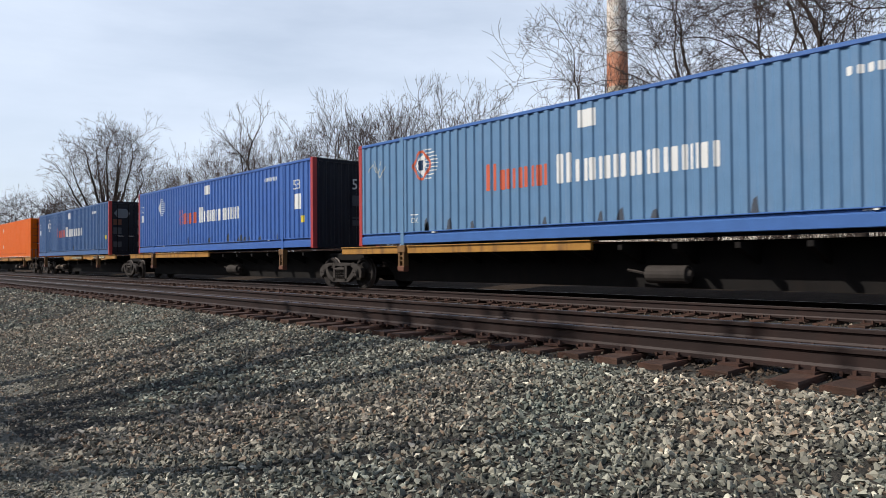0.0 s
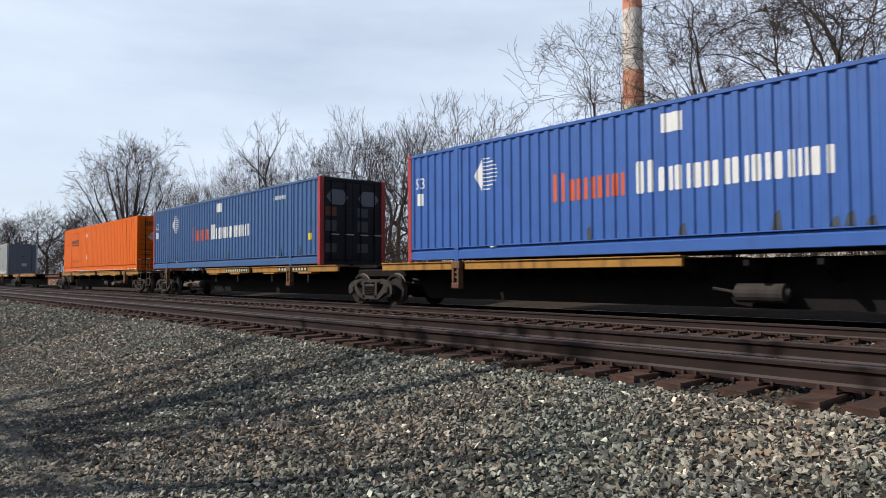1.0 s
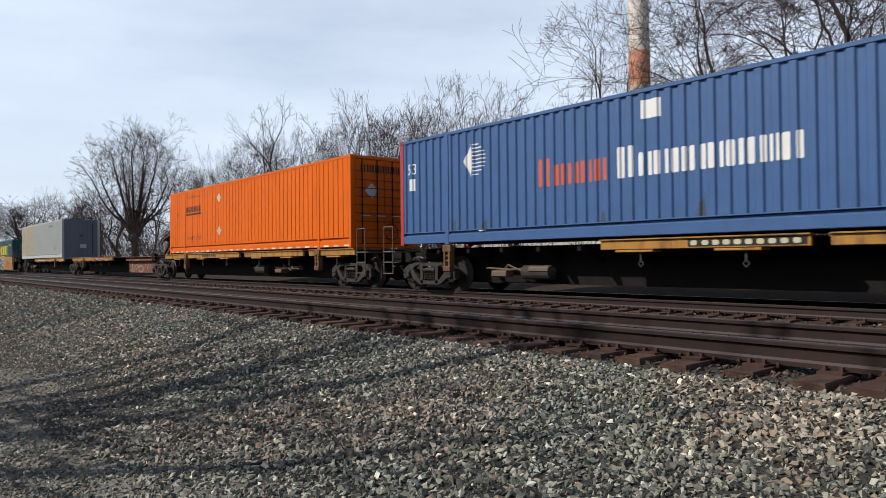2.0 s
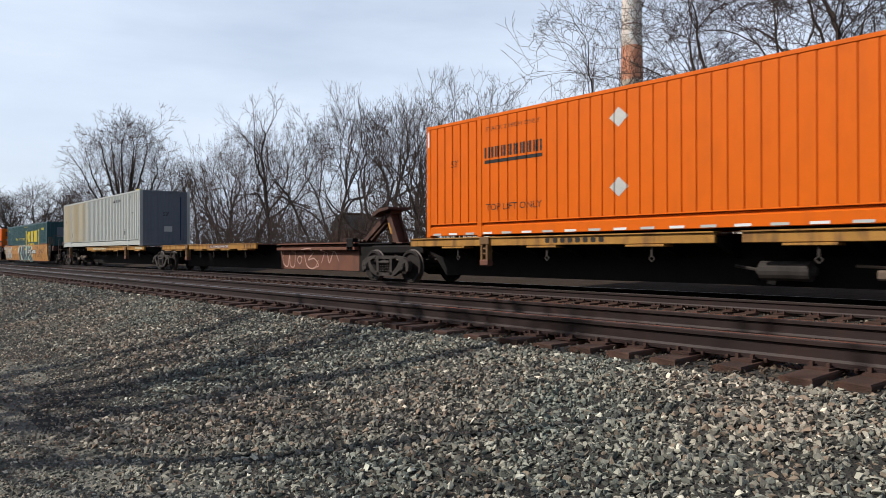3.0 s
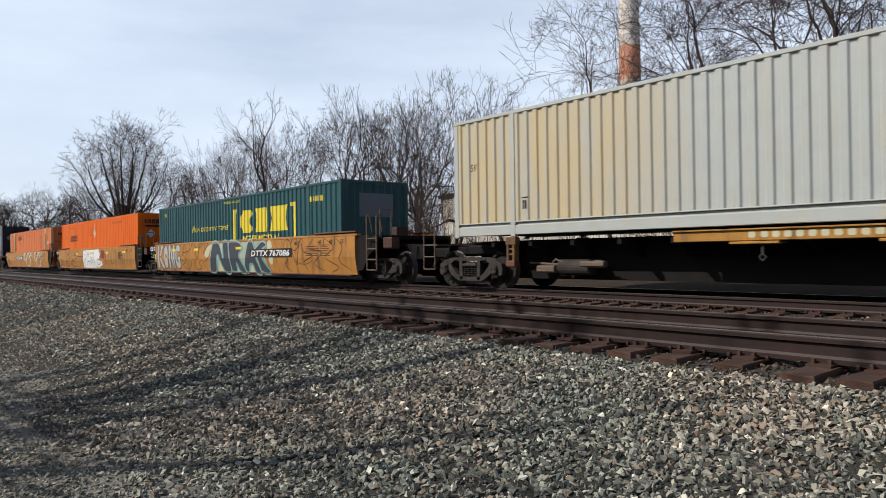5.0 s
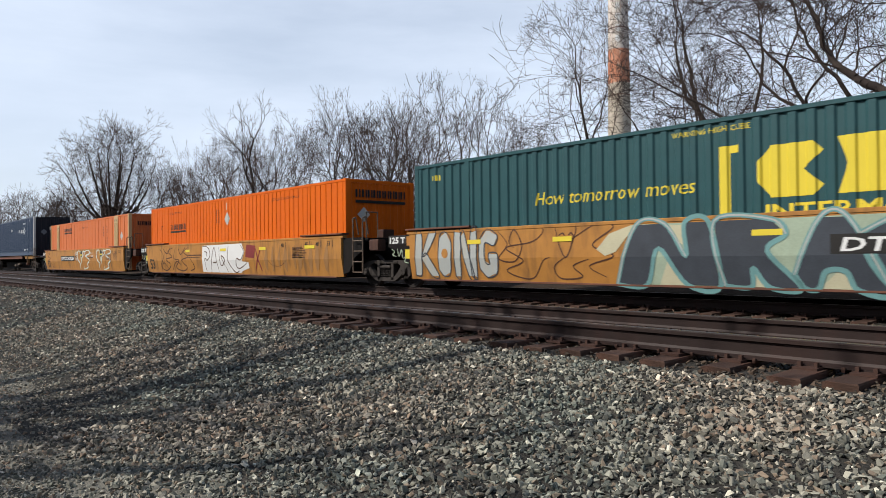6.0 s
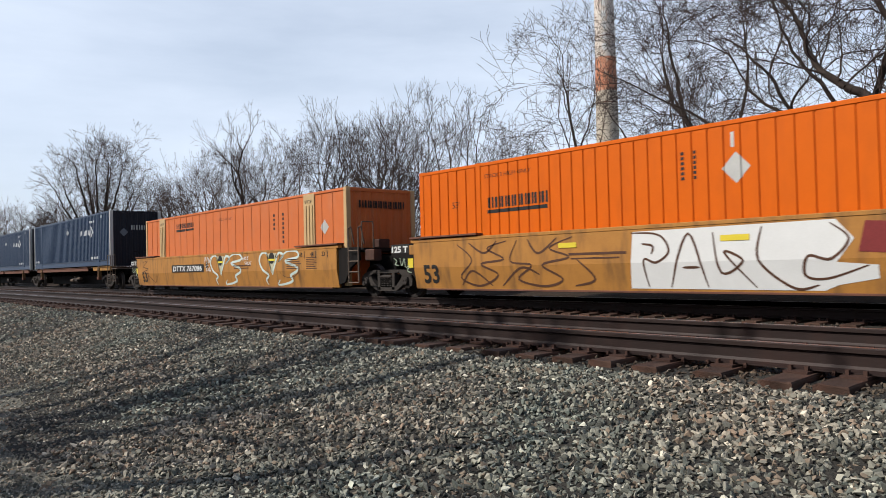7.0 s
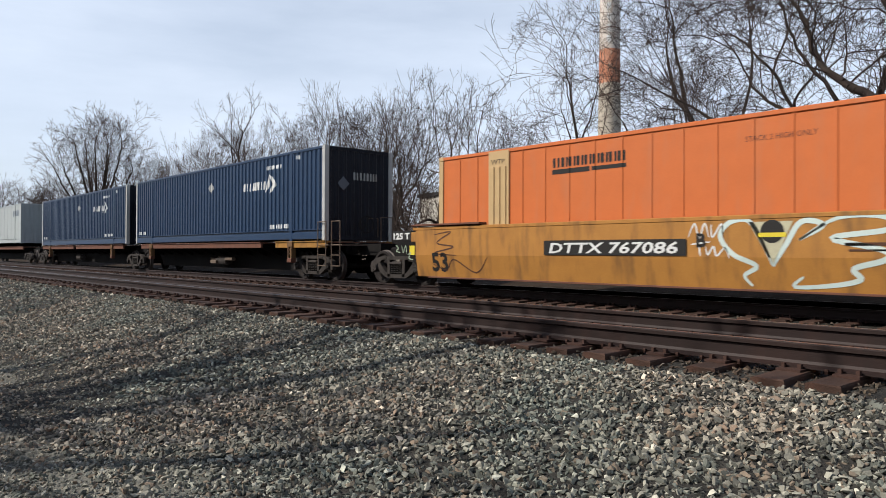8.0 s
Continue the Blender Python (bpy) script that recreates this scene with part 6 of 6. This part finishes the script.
    for xx in (-14.42, -2.27):
        flat_mark(o2, lettering("WTP", xx, 2.56, 0.16, width=0.42), "y", -1.309, M_MARK_BLACK, "stencil")
    for xx, n in ((-4.35, 4), (-3.75, 7)):
        paint_on(o2, [rect(xx, 2.3 - 0.15 * k, 0.11, 0.09) for k in range(n)], l2, y2, M_MARK_BLACK, "stencil_mark")

    # marks on the well cars
    for w, xn in ((w1, -125.6), (w3, -171.43)):
        well_marks(w, xn, [rect(0, 0.82, 3.2, 0.30)], M_MARK_BLACK, "number_panel", "black number panel", 0.012)
        well_marks(w, xn, [[(a, b) for a, b in t] for t in lettering("DTTX 767086", 0.14, 0.865, 0.29, shear=0.15, bold=0.006, width=2.9)], M_WHITE, "number", proud=0.017)
    for w, xn in ((w2, -155.15), (w3, -175.0)):
        well_marks(w, xn, split_low(lettering("53", 0, 0.42, 0.62, bold=0.018)), M_MARK_BLACK, "number")
    well_marks(w2, -147.4, [rect(0, 1.14, 0.5, 0.1), rect(3.2, 1.14, 0.5, 0.1), rect(-3.45, 1.14, 0.45, 0.1), rect(6.3, 1.14, 0.6, 0.1)], M_MARK_YELLOW, "reflector", "yellow reflective strip", 0.010)
    well_marks(w1, -131.0, [rect(0, 1.13, 0.5, 0.1), rect(4.2, 1.13, 0.5, 0.1), rect(-2.6, 1.13, 0.45, 0.1)], M_MARK_YELLOW, "reflector", "yellow reflective strip", 0.010)
    for w in (w1, w2, w3):
        xe = {w1: -136.75, w2: -156.5, w3: -176.6}[w]
        flat_mark(w, [rect(xe - w.location.x, 1.18, 0.75, 0.24)], "y", -1.408, M_MARK_BLACK, "load_panel", "black load panel")
        flat_mark(w, lettering("125 T", xe - w.location.x + 0.04, 1.21, 0.22, bold=0.008, width=0.66), "y", -1.412, M_WHITE, "number")
        part("load_box", Shape().slab(xe - w.location.x + 0.78, xe - w.location.x + 1.12, -1.425, -1.30, 1.13, 1.38, 0.015), M_WELL, w)
        tag = [q for r in ([(0, 1.06), (.12, .98), (.04, .9), (.2, .86)], [(.25, 1.06), (.32, .86), (.42, 1.04), (.46, .82)], [(.5, .8), (.62, .86), (.56, .72), (.72, .68)]) for q in ribbon(r, 0.03)]
        flat_mark(w, [[(a + xe - w.location.x + 0.12, b) for a, b in q] for q in tag], "y", -1.408, M_PALE_GREEN, "graffiti", "faded green tag")
        flat_mark(w, [rect(xe - w.location.x + 0.7, 0.8, 0.2, 0.24)], "y", -1.408, M_MARK_YELLOW, "tag", "yellow square tag")
        x0 = w.location.x
        for k, txt in enumerate(("53", "48", "45", "40")):
            well_marks(w, x0 - 0.8 - 0.65 * k - (0.9 if k == 3 else 0), lettering(txt, 0, 1.21, 0.19, bold=0.004) + [rect(0.30, 1.16, 0.025, 0.22)], M_MARK_BLACK, "length_mark")
        well_marks(w, x0 - 2.9, [rect(0, 0.78 + 0.07 * k, 0.9 - 0.1 * (k % 3), 0.03) for k in range(1, 6)], M_BROWN, "stencil_mark")
    for w, xs in ((w2, -150.6), (w3, -165.7)):
        well_marks(w, xs, [rect(0, 0.98, 1.35, 0.05), rect(0.05, 0.9, 1.15, 0.03)], M_BROWN, "stencil_mark")
    for w in (w1, w2, w3):
        coupler(w, 1.3, 1)
        part("end_rail", Shape().pipe([(0.9, -1.2, 1.4), (0.9, -1.2, 2.15), (0.9, -0.8, 2.15), (0.9, -0.8, 1.4)], 0.018, 6), M_LADDER, w)
        part("valve_box", Shape().slab(0.6, 0.9, -0.6, -0.2, 1.4, 1.66, 0.03), M_HITCH, w)
    build_graffiti(w1, w2, w3)

    # two navy boxes and a trailer at the back
    for xn, lab in ((-180.05, "navy blue corrugated container with bare aluminium corner posts"), (-197.53, "navy blue corrugated container with white word mark")):
        u, ul, uy = container(xn, DECK, M_NAVY, lab, corner=M_GALV, end=M_END_SHADED, pitch=0.27)
        paint_on(u, mark_bars(-5.3, 1.78, [0.36, 0.42, 0.40, 0.36], 0.28, 1.0, 7, gap=0.15, lean=0.1), ul, uy, M_WHITE, "word_mark", "white word mark")
        paint_on(u, [[(-3.72, 1.62), (-3.38, 1.95), (-3.5, 2.28), (-3.6, 1.95)], [(-3.45, 2.28), (-3.05, 2.05), (-3.0, 1.85), (-3.4, 1.62), (-3.25, 1.95)]], ul, uy, M_WHITE, "mark", "white crossed mark")
        paint_on(u, [[(-8.0, 1.85), (-7.78, 2.1), (-8.0, 2.35), (-8.22, 2.1)]], ul, uy, M_GALV, "placard_holder", "silver diamond placard holder")
        for xx, n in ((-3.36, 7), (-15.9, 6)):
            paint_on(u, mark_bars(xx, 0.42, [0.17] * n, 0.14, 1.0, 11), ul, uy, M_WHITE, "stencil_mark")
        paint_on(u, mark_bars(-3.6, 2.42, [0.14] * 7, 0.13, 1.0, 12), ul, uy, M_WHITE, "number_mark")
        paint_on(u, mark_bars(-1.75, 2.6, [0.14] * 2, 0.13, 1.0, 12), ul, uy, M_WHITE, "number_mark")
        flat_mark(u, mark_bars(-0.25, 1.9, [0.22, 0.26, 0.24, 0.2], 0.24, 1.0, 7, gap=0.2), "x", 0.004, M_GREY, "word_mark")
        flat_mark(u, [[(-0.62, 1.55), (-0.4, 1.77), (-0.62, 1.99), (-0.84, 1.77)]], "x", 0.004, M_GREY_SHADED, "placard_holder")
    su = spine_car(-179.0, -197.0, [(-180.0, -183.0, M_YELLOW), (-184.0, -195.5, M_RUSTY)], [-181.1, -197.0], "black spine car under a navy container", brackets=[-182.0, -194.2], cylinder=-188.0)
    spine_car(-197.0, -215.6, [(-198.0, -206.0, M_RUSTY), (-206.5, -213.5, M_RUSTY)], [-214.6], "black spine car under a navy container at the back", brackets=[-199.6, -211.6], cylinder=-207.0)
    end_steps(su, -0.35, wheel=True)
    end_steps(su, -1.1)
    coupler(su, 0.0, 1)
    rigging(su, -9.0)
    t, tl, ty = container(-219.8, 1.45, M_TRAILER, "white box trailer riding on a flat car", end=M_TRAILER, prof=RIBBED, pitch=1.2, name="box_trailer")
    paint_on(t, mark_bars(-2.6, 2.0, [0.4, 0.4, 0.5, 0.5], 0.42, 1.0, 5), tl, ty, M_NAVY, "word_mark", "dark word mark")
    for xx in (-2.2, -12.5, -13.8):
        part("trailer_wheel" if xx < -5 else "landing_leg", Shape().tube((xx, -1.2, -0.0), (xx, 1.2, -0.0), 0.26, k=16) if xx < -5 else Shape().box(xx - 0.1, xx + 0.1, -0.9, 0.9, -0.24, 0.05), M_BLACK, t)
    spine_car(-217.5, -237.0, [(-219.0, -236.0, M_RUSTY)], [-218.6, -236.0], "black flat car carrying a white trailer", brackets=[])


def build_graffiti(w1, w2, w3):
    def strokes(w, x, rows, width, mat, label, name="graffiti"):
        polys = []
        for r in rows:
            polys += ribbon(r, width)
        well_marks(w, x, split_low(polys), mat, name, label)

    # first well: silver letters, a brown character, a dark block piece, more brown outlines
    silver = [[(0.0, .37), (.22, .37), (.30, .80), (.30, 1.42), (.08, 1.42)], [(.30, .80), (.62, .36), (.90, .36), (.50, .92)], [(.30, .84), (.50, .92), (.86, 1.44), (.60, 1.46)],
              [(.92, .52), (1.10, .36), (1.34, .46), (1.42, 1.16), (1.22, 1.44), (.98, 1.30)], [(1.52, .36), (1.70, .36), (1.76, 1.40), (1.54, 1.44)], [(1.74, 1.30), (1.98, .36), (2.16, .40), (1.88, 1.42)],
              [(2.08, .38), (2.26, .36), (2.30, 1.44), (2.10, 1.40)], [(2.38, .55), (2.60, .35), (2.92, .46), (2.98, .88), (2.70, .90), (2.72, .66), (2.58, .72), (2.58, 1.14), (2.86, 1.08), (2.98, 1.30), (2.66, 1.46), (2.40, 1.18)]]
    well_marks(w1, -135.6, split_low(silver), M_GREY, "graffiti", "pale silver block graffiti")
    well_marks(w1, -135.6, split_low([q for d in silver for q in ribbon(d + d[:1], 0.03, 0.1)]), M_DARKSPRAY, "graffiti_outline", "dark outline", 0.004)
    well_marks(w1, -135.6, split_low([ball(1.18, .92, .12, 10)]), M_WELL, "graffiti_fill", "", 0.005)
    strokes(w1, -132.6, [[(0, 1.40), (.28, 1.10), (.02, .78), (.5, .72), (.72, 1.05), (.5, 1.42), (.34, 1.16), (.48, 1.02)], [(.35, 1.48), (1.3, 1.43), (1.05, 1.15), (.25, 1.02), (.75, .73), (.24, .53), (.54, .38), (1.0, .36), (1.3, .72), (1.5, .80)],
                         [(1.68, 1.46), (2.18, 1.44), (2.1, 1.1), (1.93, .8), (1.76, 1.06), (1.66, 1.42)], [(2.0, 1.12), (2.7, 1.46), (3.1, 1.38), (2.6, 1.04), (3.1, .82), (2.5, .62), (2.9, .40)], [(1.9, .8), (1.6, .6), (1.75, .36), (2.3, .4), (2.1, .62), (2.5, .76)],
                         [(1.75, 1.25), (1.85, 1.3), (1.92, 1.24)], [(2.0, 1.25), (2.08, 1.3), (2.14, 1.22)]], 0.032, M_BROWN, "dark brown outlined character")
    well_marks(w1, -129.9, split_low([[(.0, .95), (.3, 1.25), (.8, 1.40), (1.1, 1.36), (.7, 1.18), (.45, .9), (.2, .82)]]), M_PALE, "graffiti_fill", "pale cream swoosh", 0.003)
    dark = [[(.03, .27), (.50, 1.39), (1.10, 1.40), (1.52, .80), (1.50, 1.40), (1.95, 1.40), (2.12, .29), (1.50, .29), (.98, .95), (.68, .27)], [(2.20, .29), (2.05, 1.40), (3.0, 1.40), (3.25, 1.15), (2.95, .88), (3.45, .28), (2.95, .28), (2.70, .60), (2.65, .28)],
            [(3.35, .50), (3.75, 1.38), (4.15, 1.38), (4.70, .27), (4.25, .27), (4.10, .55), (3.82, .55), (3.70, .28), (3.50, .28)], [(4.30, 1.12), (4.90, 1.40), (5.25, 1.25), (4.85, 1.08), (4.92, .75), (5.45, .28), (4.80, .28), (4.48, .62)]]
    well_marks(w1, -129.5, split_low([[(.0, .28), (5.4, .28), (5.1, .80), (.22, .80)], [(.22, .80), (5.1, .80), (4.9, 1.40), (.45, 1.40)]]), M_PALE_GREEN, "graffiti_ground", "pale green sprayed ground")
    well_marks(w1, -129.5, split_low([[(.95, .28), (1.5, .28), (1.15, .72)], [(2.62, .28), (3.0, .28), (2.75, .55)], [(3.70, .28), (4.3, .28), (4.0, .56)], [(2.42, .95), (2.8, 1.0), (2.8, 1.2), (2.42, 1.2)], [(1.2, 1.1), (1.5, 1.0), (1.5, 1.35), (1.1, 1.38)]]), M_PALE, "graffiti_fill", "pale yellow fill", 0.003)
    well_marks(w1, -129.5, split_low([t for d in dark for t in [d]]), M_DARKSPRAY, "graffiti", "dark blue-grey block letters", 0.006)
    well_marks(w1, -129.5, split_low([q for d in dark for q in ribbon(d + d[:1], 0.085, 0.06)]), M_TEAL, "graffiti_outline", "teal outline", 0.008)
    well_marks(w1, -129.47, split_low([q for d in dark for q in ribbon([(u - 0.03, v) for u, v in d[:4]], 0.03, 0.2)]), M_GREY, "graffiti_outline", "thin white highlight", 0.010)
    well_marks(w1, -123.9, split_low([ball(-.15, 1.22, .2), ball(-.05, .72, .16)]), M_PALE, "graffiti", "pale yellow blot")
    strokes(w1, -123.0, [[(-.05, 1.1), (.12, 1.38), (.42, 1.36), (.55, 1.1), (.86, .56), (1.0, 1.0), (1.15, 1.38), (1.4, 1.3)], [(.5, 1.15), (.62, 1.4), (.9, 1.4), (1.0, 1.2), (.75, 1.02), (.55, 1.15)], [(0.0, 1.1), (.3, .8), (.05, .55), (.45, .33)],
                         [(1.2, 1.35), (1.35, 1.0), (1.95, .85), (1.35, .65), (1.6, .33)], [(2.0, 1.40), (1.7, 1.1), (2.5, .95), (2.0, .6), (2.6, .36)], [(2.6, 1.42), (3.2, 1.1), (2.7, .8), (3.4, .5), (3.0, .33)], [(3.3, 1.4), (3.7, 1.1), (3.5, .7), (4.1, .4)]], 0.034, M_BROWN, "dark brown outlined scrawl")
    # second well: brown outlines, white block piece, faded shadow piece
    strokes(w2, -153.9, [[(0, 1.33), (.5, .95), (.1, .55), (.7, .35), (1.3, .6), (.8, .85), (1.5, .95), (1.0, 1.2), (1.6, 1.35)], [(1.9, 1.35), (1.7, .9), (2.3, .8), (1.9, .5), (2.6, .35), (3.1, .5), (2.6, .8), (3.3, .95), (2.8, 1.15), (3.4, 1.36)],
                         [(.4, 1.35), (.9, 1.1), (1.3, 1.36)], [(2.2, 1.36), (2.5, 1.05), (3.0, 1.36)], [(3.5, .9), (3.9, .5), (3.4, .36)], [(0.1, .36), (.5, .7), (1.1, .35)], [(1.4, .35), (2.0, .75), (2.5, .6)]], 0.05, M_BROWN, "brown outline graffiti")
    well_marks(w2, -149.2, split_low([[(0, .32), (.1, 1.38), (3.6, 1.4), (3.85, 1.1), (3.6, .75), (4.15, .7), (4.15, .5), (3.6, .4), (3.4, .31)]]), M_WHITE, "graffiti", "white painted block piece")
    o = []
    for r in [[(.1, 1.36), (1.0, 1.3), (1.3, 1.0), (.9, .8), (.5, .85), (.6, .35)], [(.45, 1.15), (.8, 1.1), (.75, .95)], [(1.3, .35), (1.9, 1.3), (2.4, .35)], [(1.7, .7), (2.2, .7)], [(2.6, 1.3), (2.8, .6), (3.4, .8), (2.9, .95), (3.7, .35)], [(3.9, 1.35), (3.8, .8), (4.6, .35), (5.2, .4)],
              [(5.5, 1.35), (5.9, 1.1), (5.5, .8), (5.0, .85), (4.9, .55), (5.4, .5), (6.3, .7)]]:
        o += ribbon([(x * 0.64, z) for x, z in r], 0.045)
    ob = well_marks(w2, -149.2, split_low(o), M_BROWN, "graffiti_outline", "brown outline", 0.004)
    well_marks(w2, -145.3, split_low([[(0, .9), (.7, .85), (.8, 1.3), (.1, 1.35)]]), M_MAROON, "graffiti", "maroon patch")
    strokes(w2, -144.6, [[(0, .4), (.5, 1.2)], [(0.1, 1.2), (.5, .4)]], 0.07, M_MAROON, "maroon cross")
    rng = random.Random(17)
    for k in range(9):
        u, wd = 0.48 * k + rng.uniform(-0.1, 0.1), rng.uniform(0.10, 0.24)
        well_marks(w2, -143.8, split_low([[(u, 0.36 + rng.uniform(0, 0.2)), (u + wd * 0.6, 0.33 + rng.uniform(0, 0.2)), (u + wd, 0.8), (u + wd * 0.8, 1.36 - rng.uniform(0, 0.2)), (u + wd * 0.2, 1.36 - rng.uniform(0, 0.3)), (u - 0.05, 0.8)]]), M_SHADOWSPRAY, "graffiti", "faint brown faded smear")
    for w, xs in ((w2, -141.9), (w1, -120.6), (w3, -160.7)):
        well_marks(w, xs, [rect(0, 0.84 + 0.055 * k, 0.62 - 0.08 * (k % 3), 0.022) for k in range(7)], M_BROWN, "stencil_mark")
        strokes(w, xs - 1.7, [[(0, .78), (.35, .60), (.9, .60), (1.3, .78)]], 0.018, M_BROWN, "dark weld outline", "weld_line")
    # third well: white hearts and scrolls
    for x0 in (-166.8, -162.9):
        well_marks(w3, x0, split_low([[(-.34, 1.38), (.36, 1.38), (.05, .66)]]), M_PALE, "graffiti_fill", "pale cream fill")
        well_marks(w3, x0, split_low([ball(.04, 1.22, .19, 14)]), M_MARK_BLACK, "graffiti", "black sprayed face", 0.003)
        well_marks(w3, x0, [rect(-.18, 1.13, .44, .07)], M_MARK_YELLOW, "reflector", "yellow reflective strip", 0.006)
        strokes(w3, x0, [[(-.30, .33), (-.42, .50), (-.22, .66), (-.60, .85), (-.82, 1.15), (-.66, 1.38), (-.34, 1.40), (-.12, 1.05), (.05, .66)], [(.05, .66), (.25, 1.0), (.48, 1.36), (.8, 1.30), (.45, 1.08)],
                         [(.45, 1.08), (1.0, 1.40), (1.62, 1.40), (1.70, 1.22), (.92, 1.10), (1.60, .92), (1.64, .78), (1.22, .64), (1.30, .48), (.92, .38), (.36, .34), (.50, .50)]], 0.085, M_SCROLL, "white scroll graffiti")
    strokes(w3, -168.2, [[(0, 1.15), (.12, 1.38), (.2, 1.12), (.3, 1.38), (.38, 1.14)], [(.42, 1.36), (.44, 1.14), (.6, 1.36), (.62, 1.15)], [(0.05, 1.02), (.4, 1.06)], [(.2, 1.04), (.22, .82)], [(.32, .98), (.36, .84), (.46, .98), (.52, .82), (.66, .96), (.74, .78)]], 0.03, M_WHITE, "small white tag")
    well_marks(w3, -165.0, lettering("EAST", 0, 1.20, 0.17, shear=0.1, width=.5), M_WHITE, "graffiti", "small white tag")
    well_marks(w3, -164.8, lettering("SIDE", 0, 1.02, 0.17, shear=0.1, width=.5), M_WHITE, "graffiti", "small white tag")
    well_marks(w3, -168.05, lettering("B", 0, 0.98, 0.32, bold=0.012), M_MARK_BLACK, "number")
    strokes(w3, -175.1, [[(.2, 1.3), (.8, 1.36), (.3, 1.1), (.9, 1.0), (.2, .85), (1.0, .8)], [(.1, .6), (.6, .45), (.9, .7), (1.6, .4), (2.0, .75)]], 0.035, M_BROWN, "thin dark scrawl")


build_train()


# ---------------------------------------------------------------- tracks and stones
rng_track = random.Random(21)
build_track("near_track", NEAR_C, NEAR_Z, 1.6, -110, "empty railway track on rusty timber ties in crushed stone", rng_track)
build_track("train_track", FAR_C, 0.0, 1.6, -90, "railway track that carries the freight train", rng_track)
rng_stone = np.random.default_rng(11)
scatter("ballast", M_STONE, [(-6.5, -0.3, 1.4, 5.1, 1150, 0.020, 0.045), (-6.5, 0.3, 0.5, 1.4, 1100, 0.014, 0.036), (-16, -6.5, 2.3, 5.1, 600, 0.024, 0.047), (-16, -6.5, 0.3, 2.3, 700, 0.012, 0.032), (-6.5, -4.3, 0.2, 1.2, 900, 0.010, 0.026), (-34, -16, -1.0, 5.1, 95, 0.035, 0.06), (-60, -34, -2, 5.1, 30, 0.05, 0.08),
                             (0.3, 4, -3, 5.1, 90, 0.03, 0.055), (-6.5, 0.3, -3, 0.5, 90, 0.03, 0.055), (-20, -6.5, -4, 0.6, 50, 0.035, 0.06), (4, 12, -4, 5.1, 30, 0.04, 0.07)],
        rng_stone, "loose angular grey ballast stones with a few white ones", "gravel")
scatter("track_ballast", M_STONE_RUSTY, [(-14, 1.0, 5.1, 7.9, 250, 0.020, 0.044), (-40, -14, 5.1, 7.9, 55, 0.035, 0.055), (-14, 1, 7.9, 11.6, 85, 0.024, 0.05), (-45, -14, 7.9, 11.6, 26, 0.04, 0.065), (-40, 0, 14.0, 15.4, 40, 0.04, 0.07),
                                         (-20, 1, 11.6, 15.5, 34, 0.024, 0.05)],
        rng_stone, "rust-stained ballast between the ties and tracks", "gravel")


# ---------------------------------------------------------------- what moves
def motions():
    for ob, x, z in MOVERS:
        walk(ob, [(0.5 * k, pose(x + SPEED * 0.5 * k, FAR_C, z)) for k in range(17)])
    step = SPEED / 30 / WHEEL_R
    for w, sx in WHEELS:
        walk(w, [(k / 30, pose(sx, 0, WHEEL_R, 0, math.degrees(step * k), 0)) for k in range(241)])


motions()
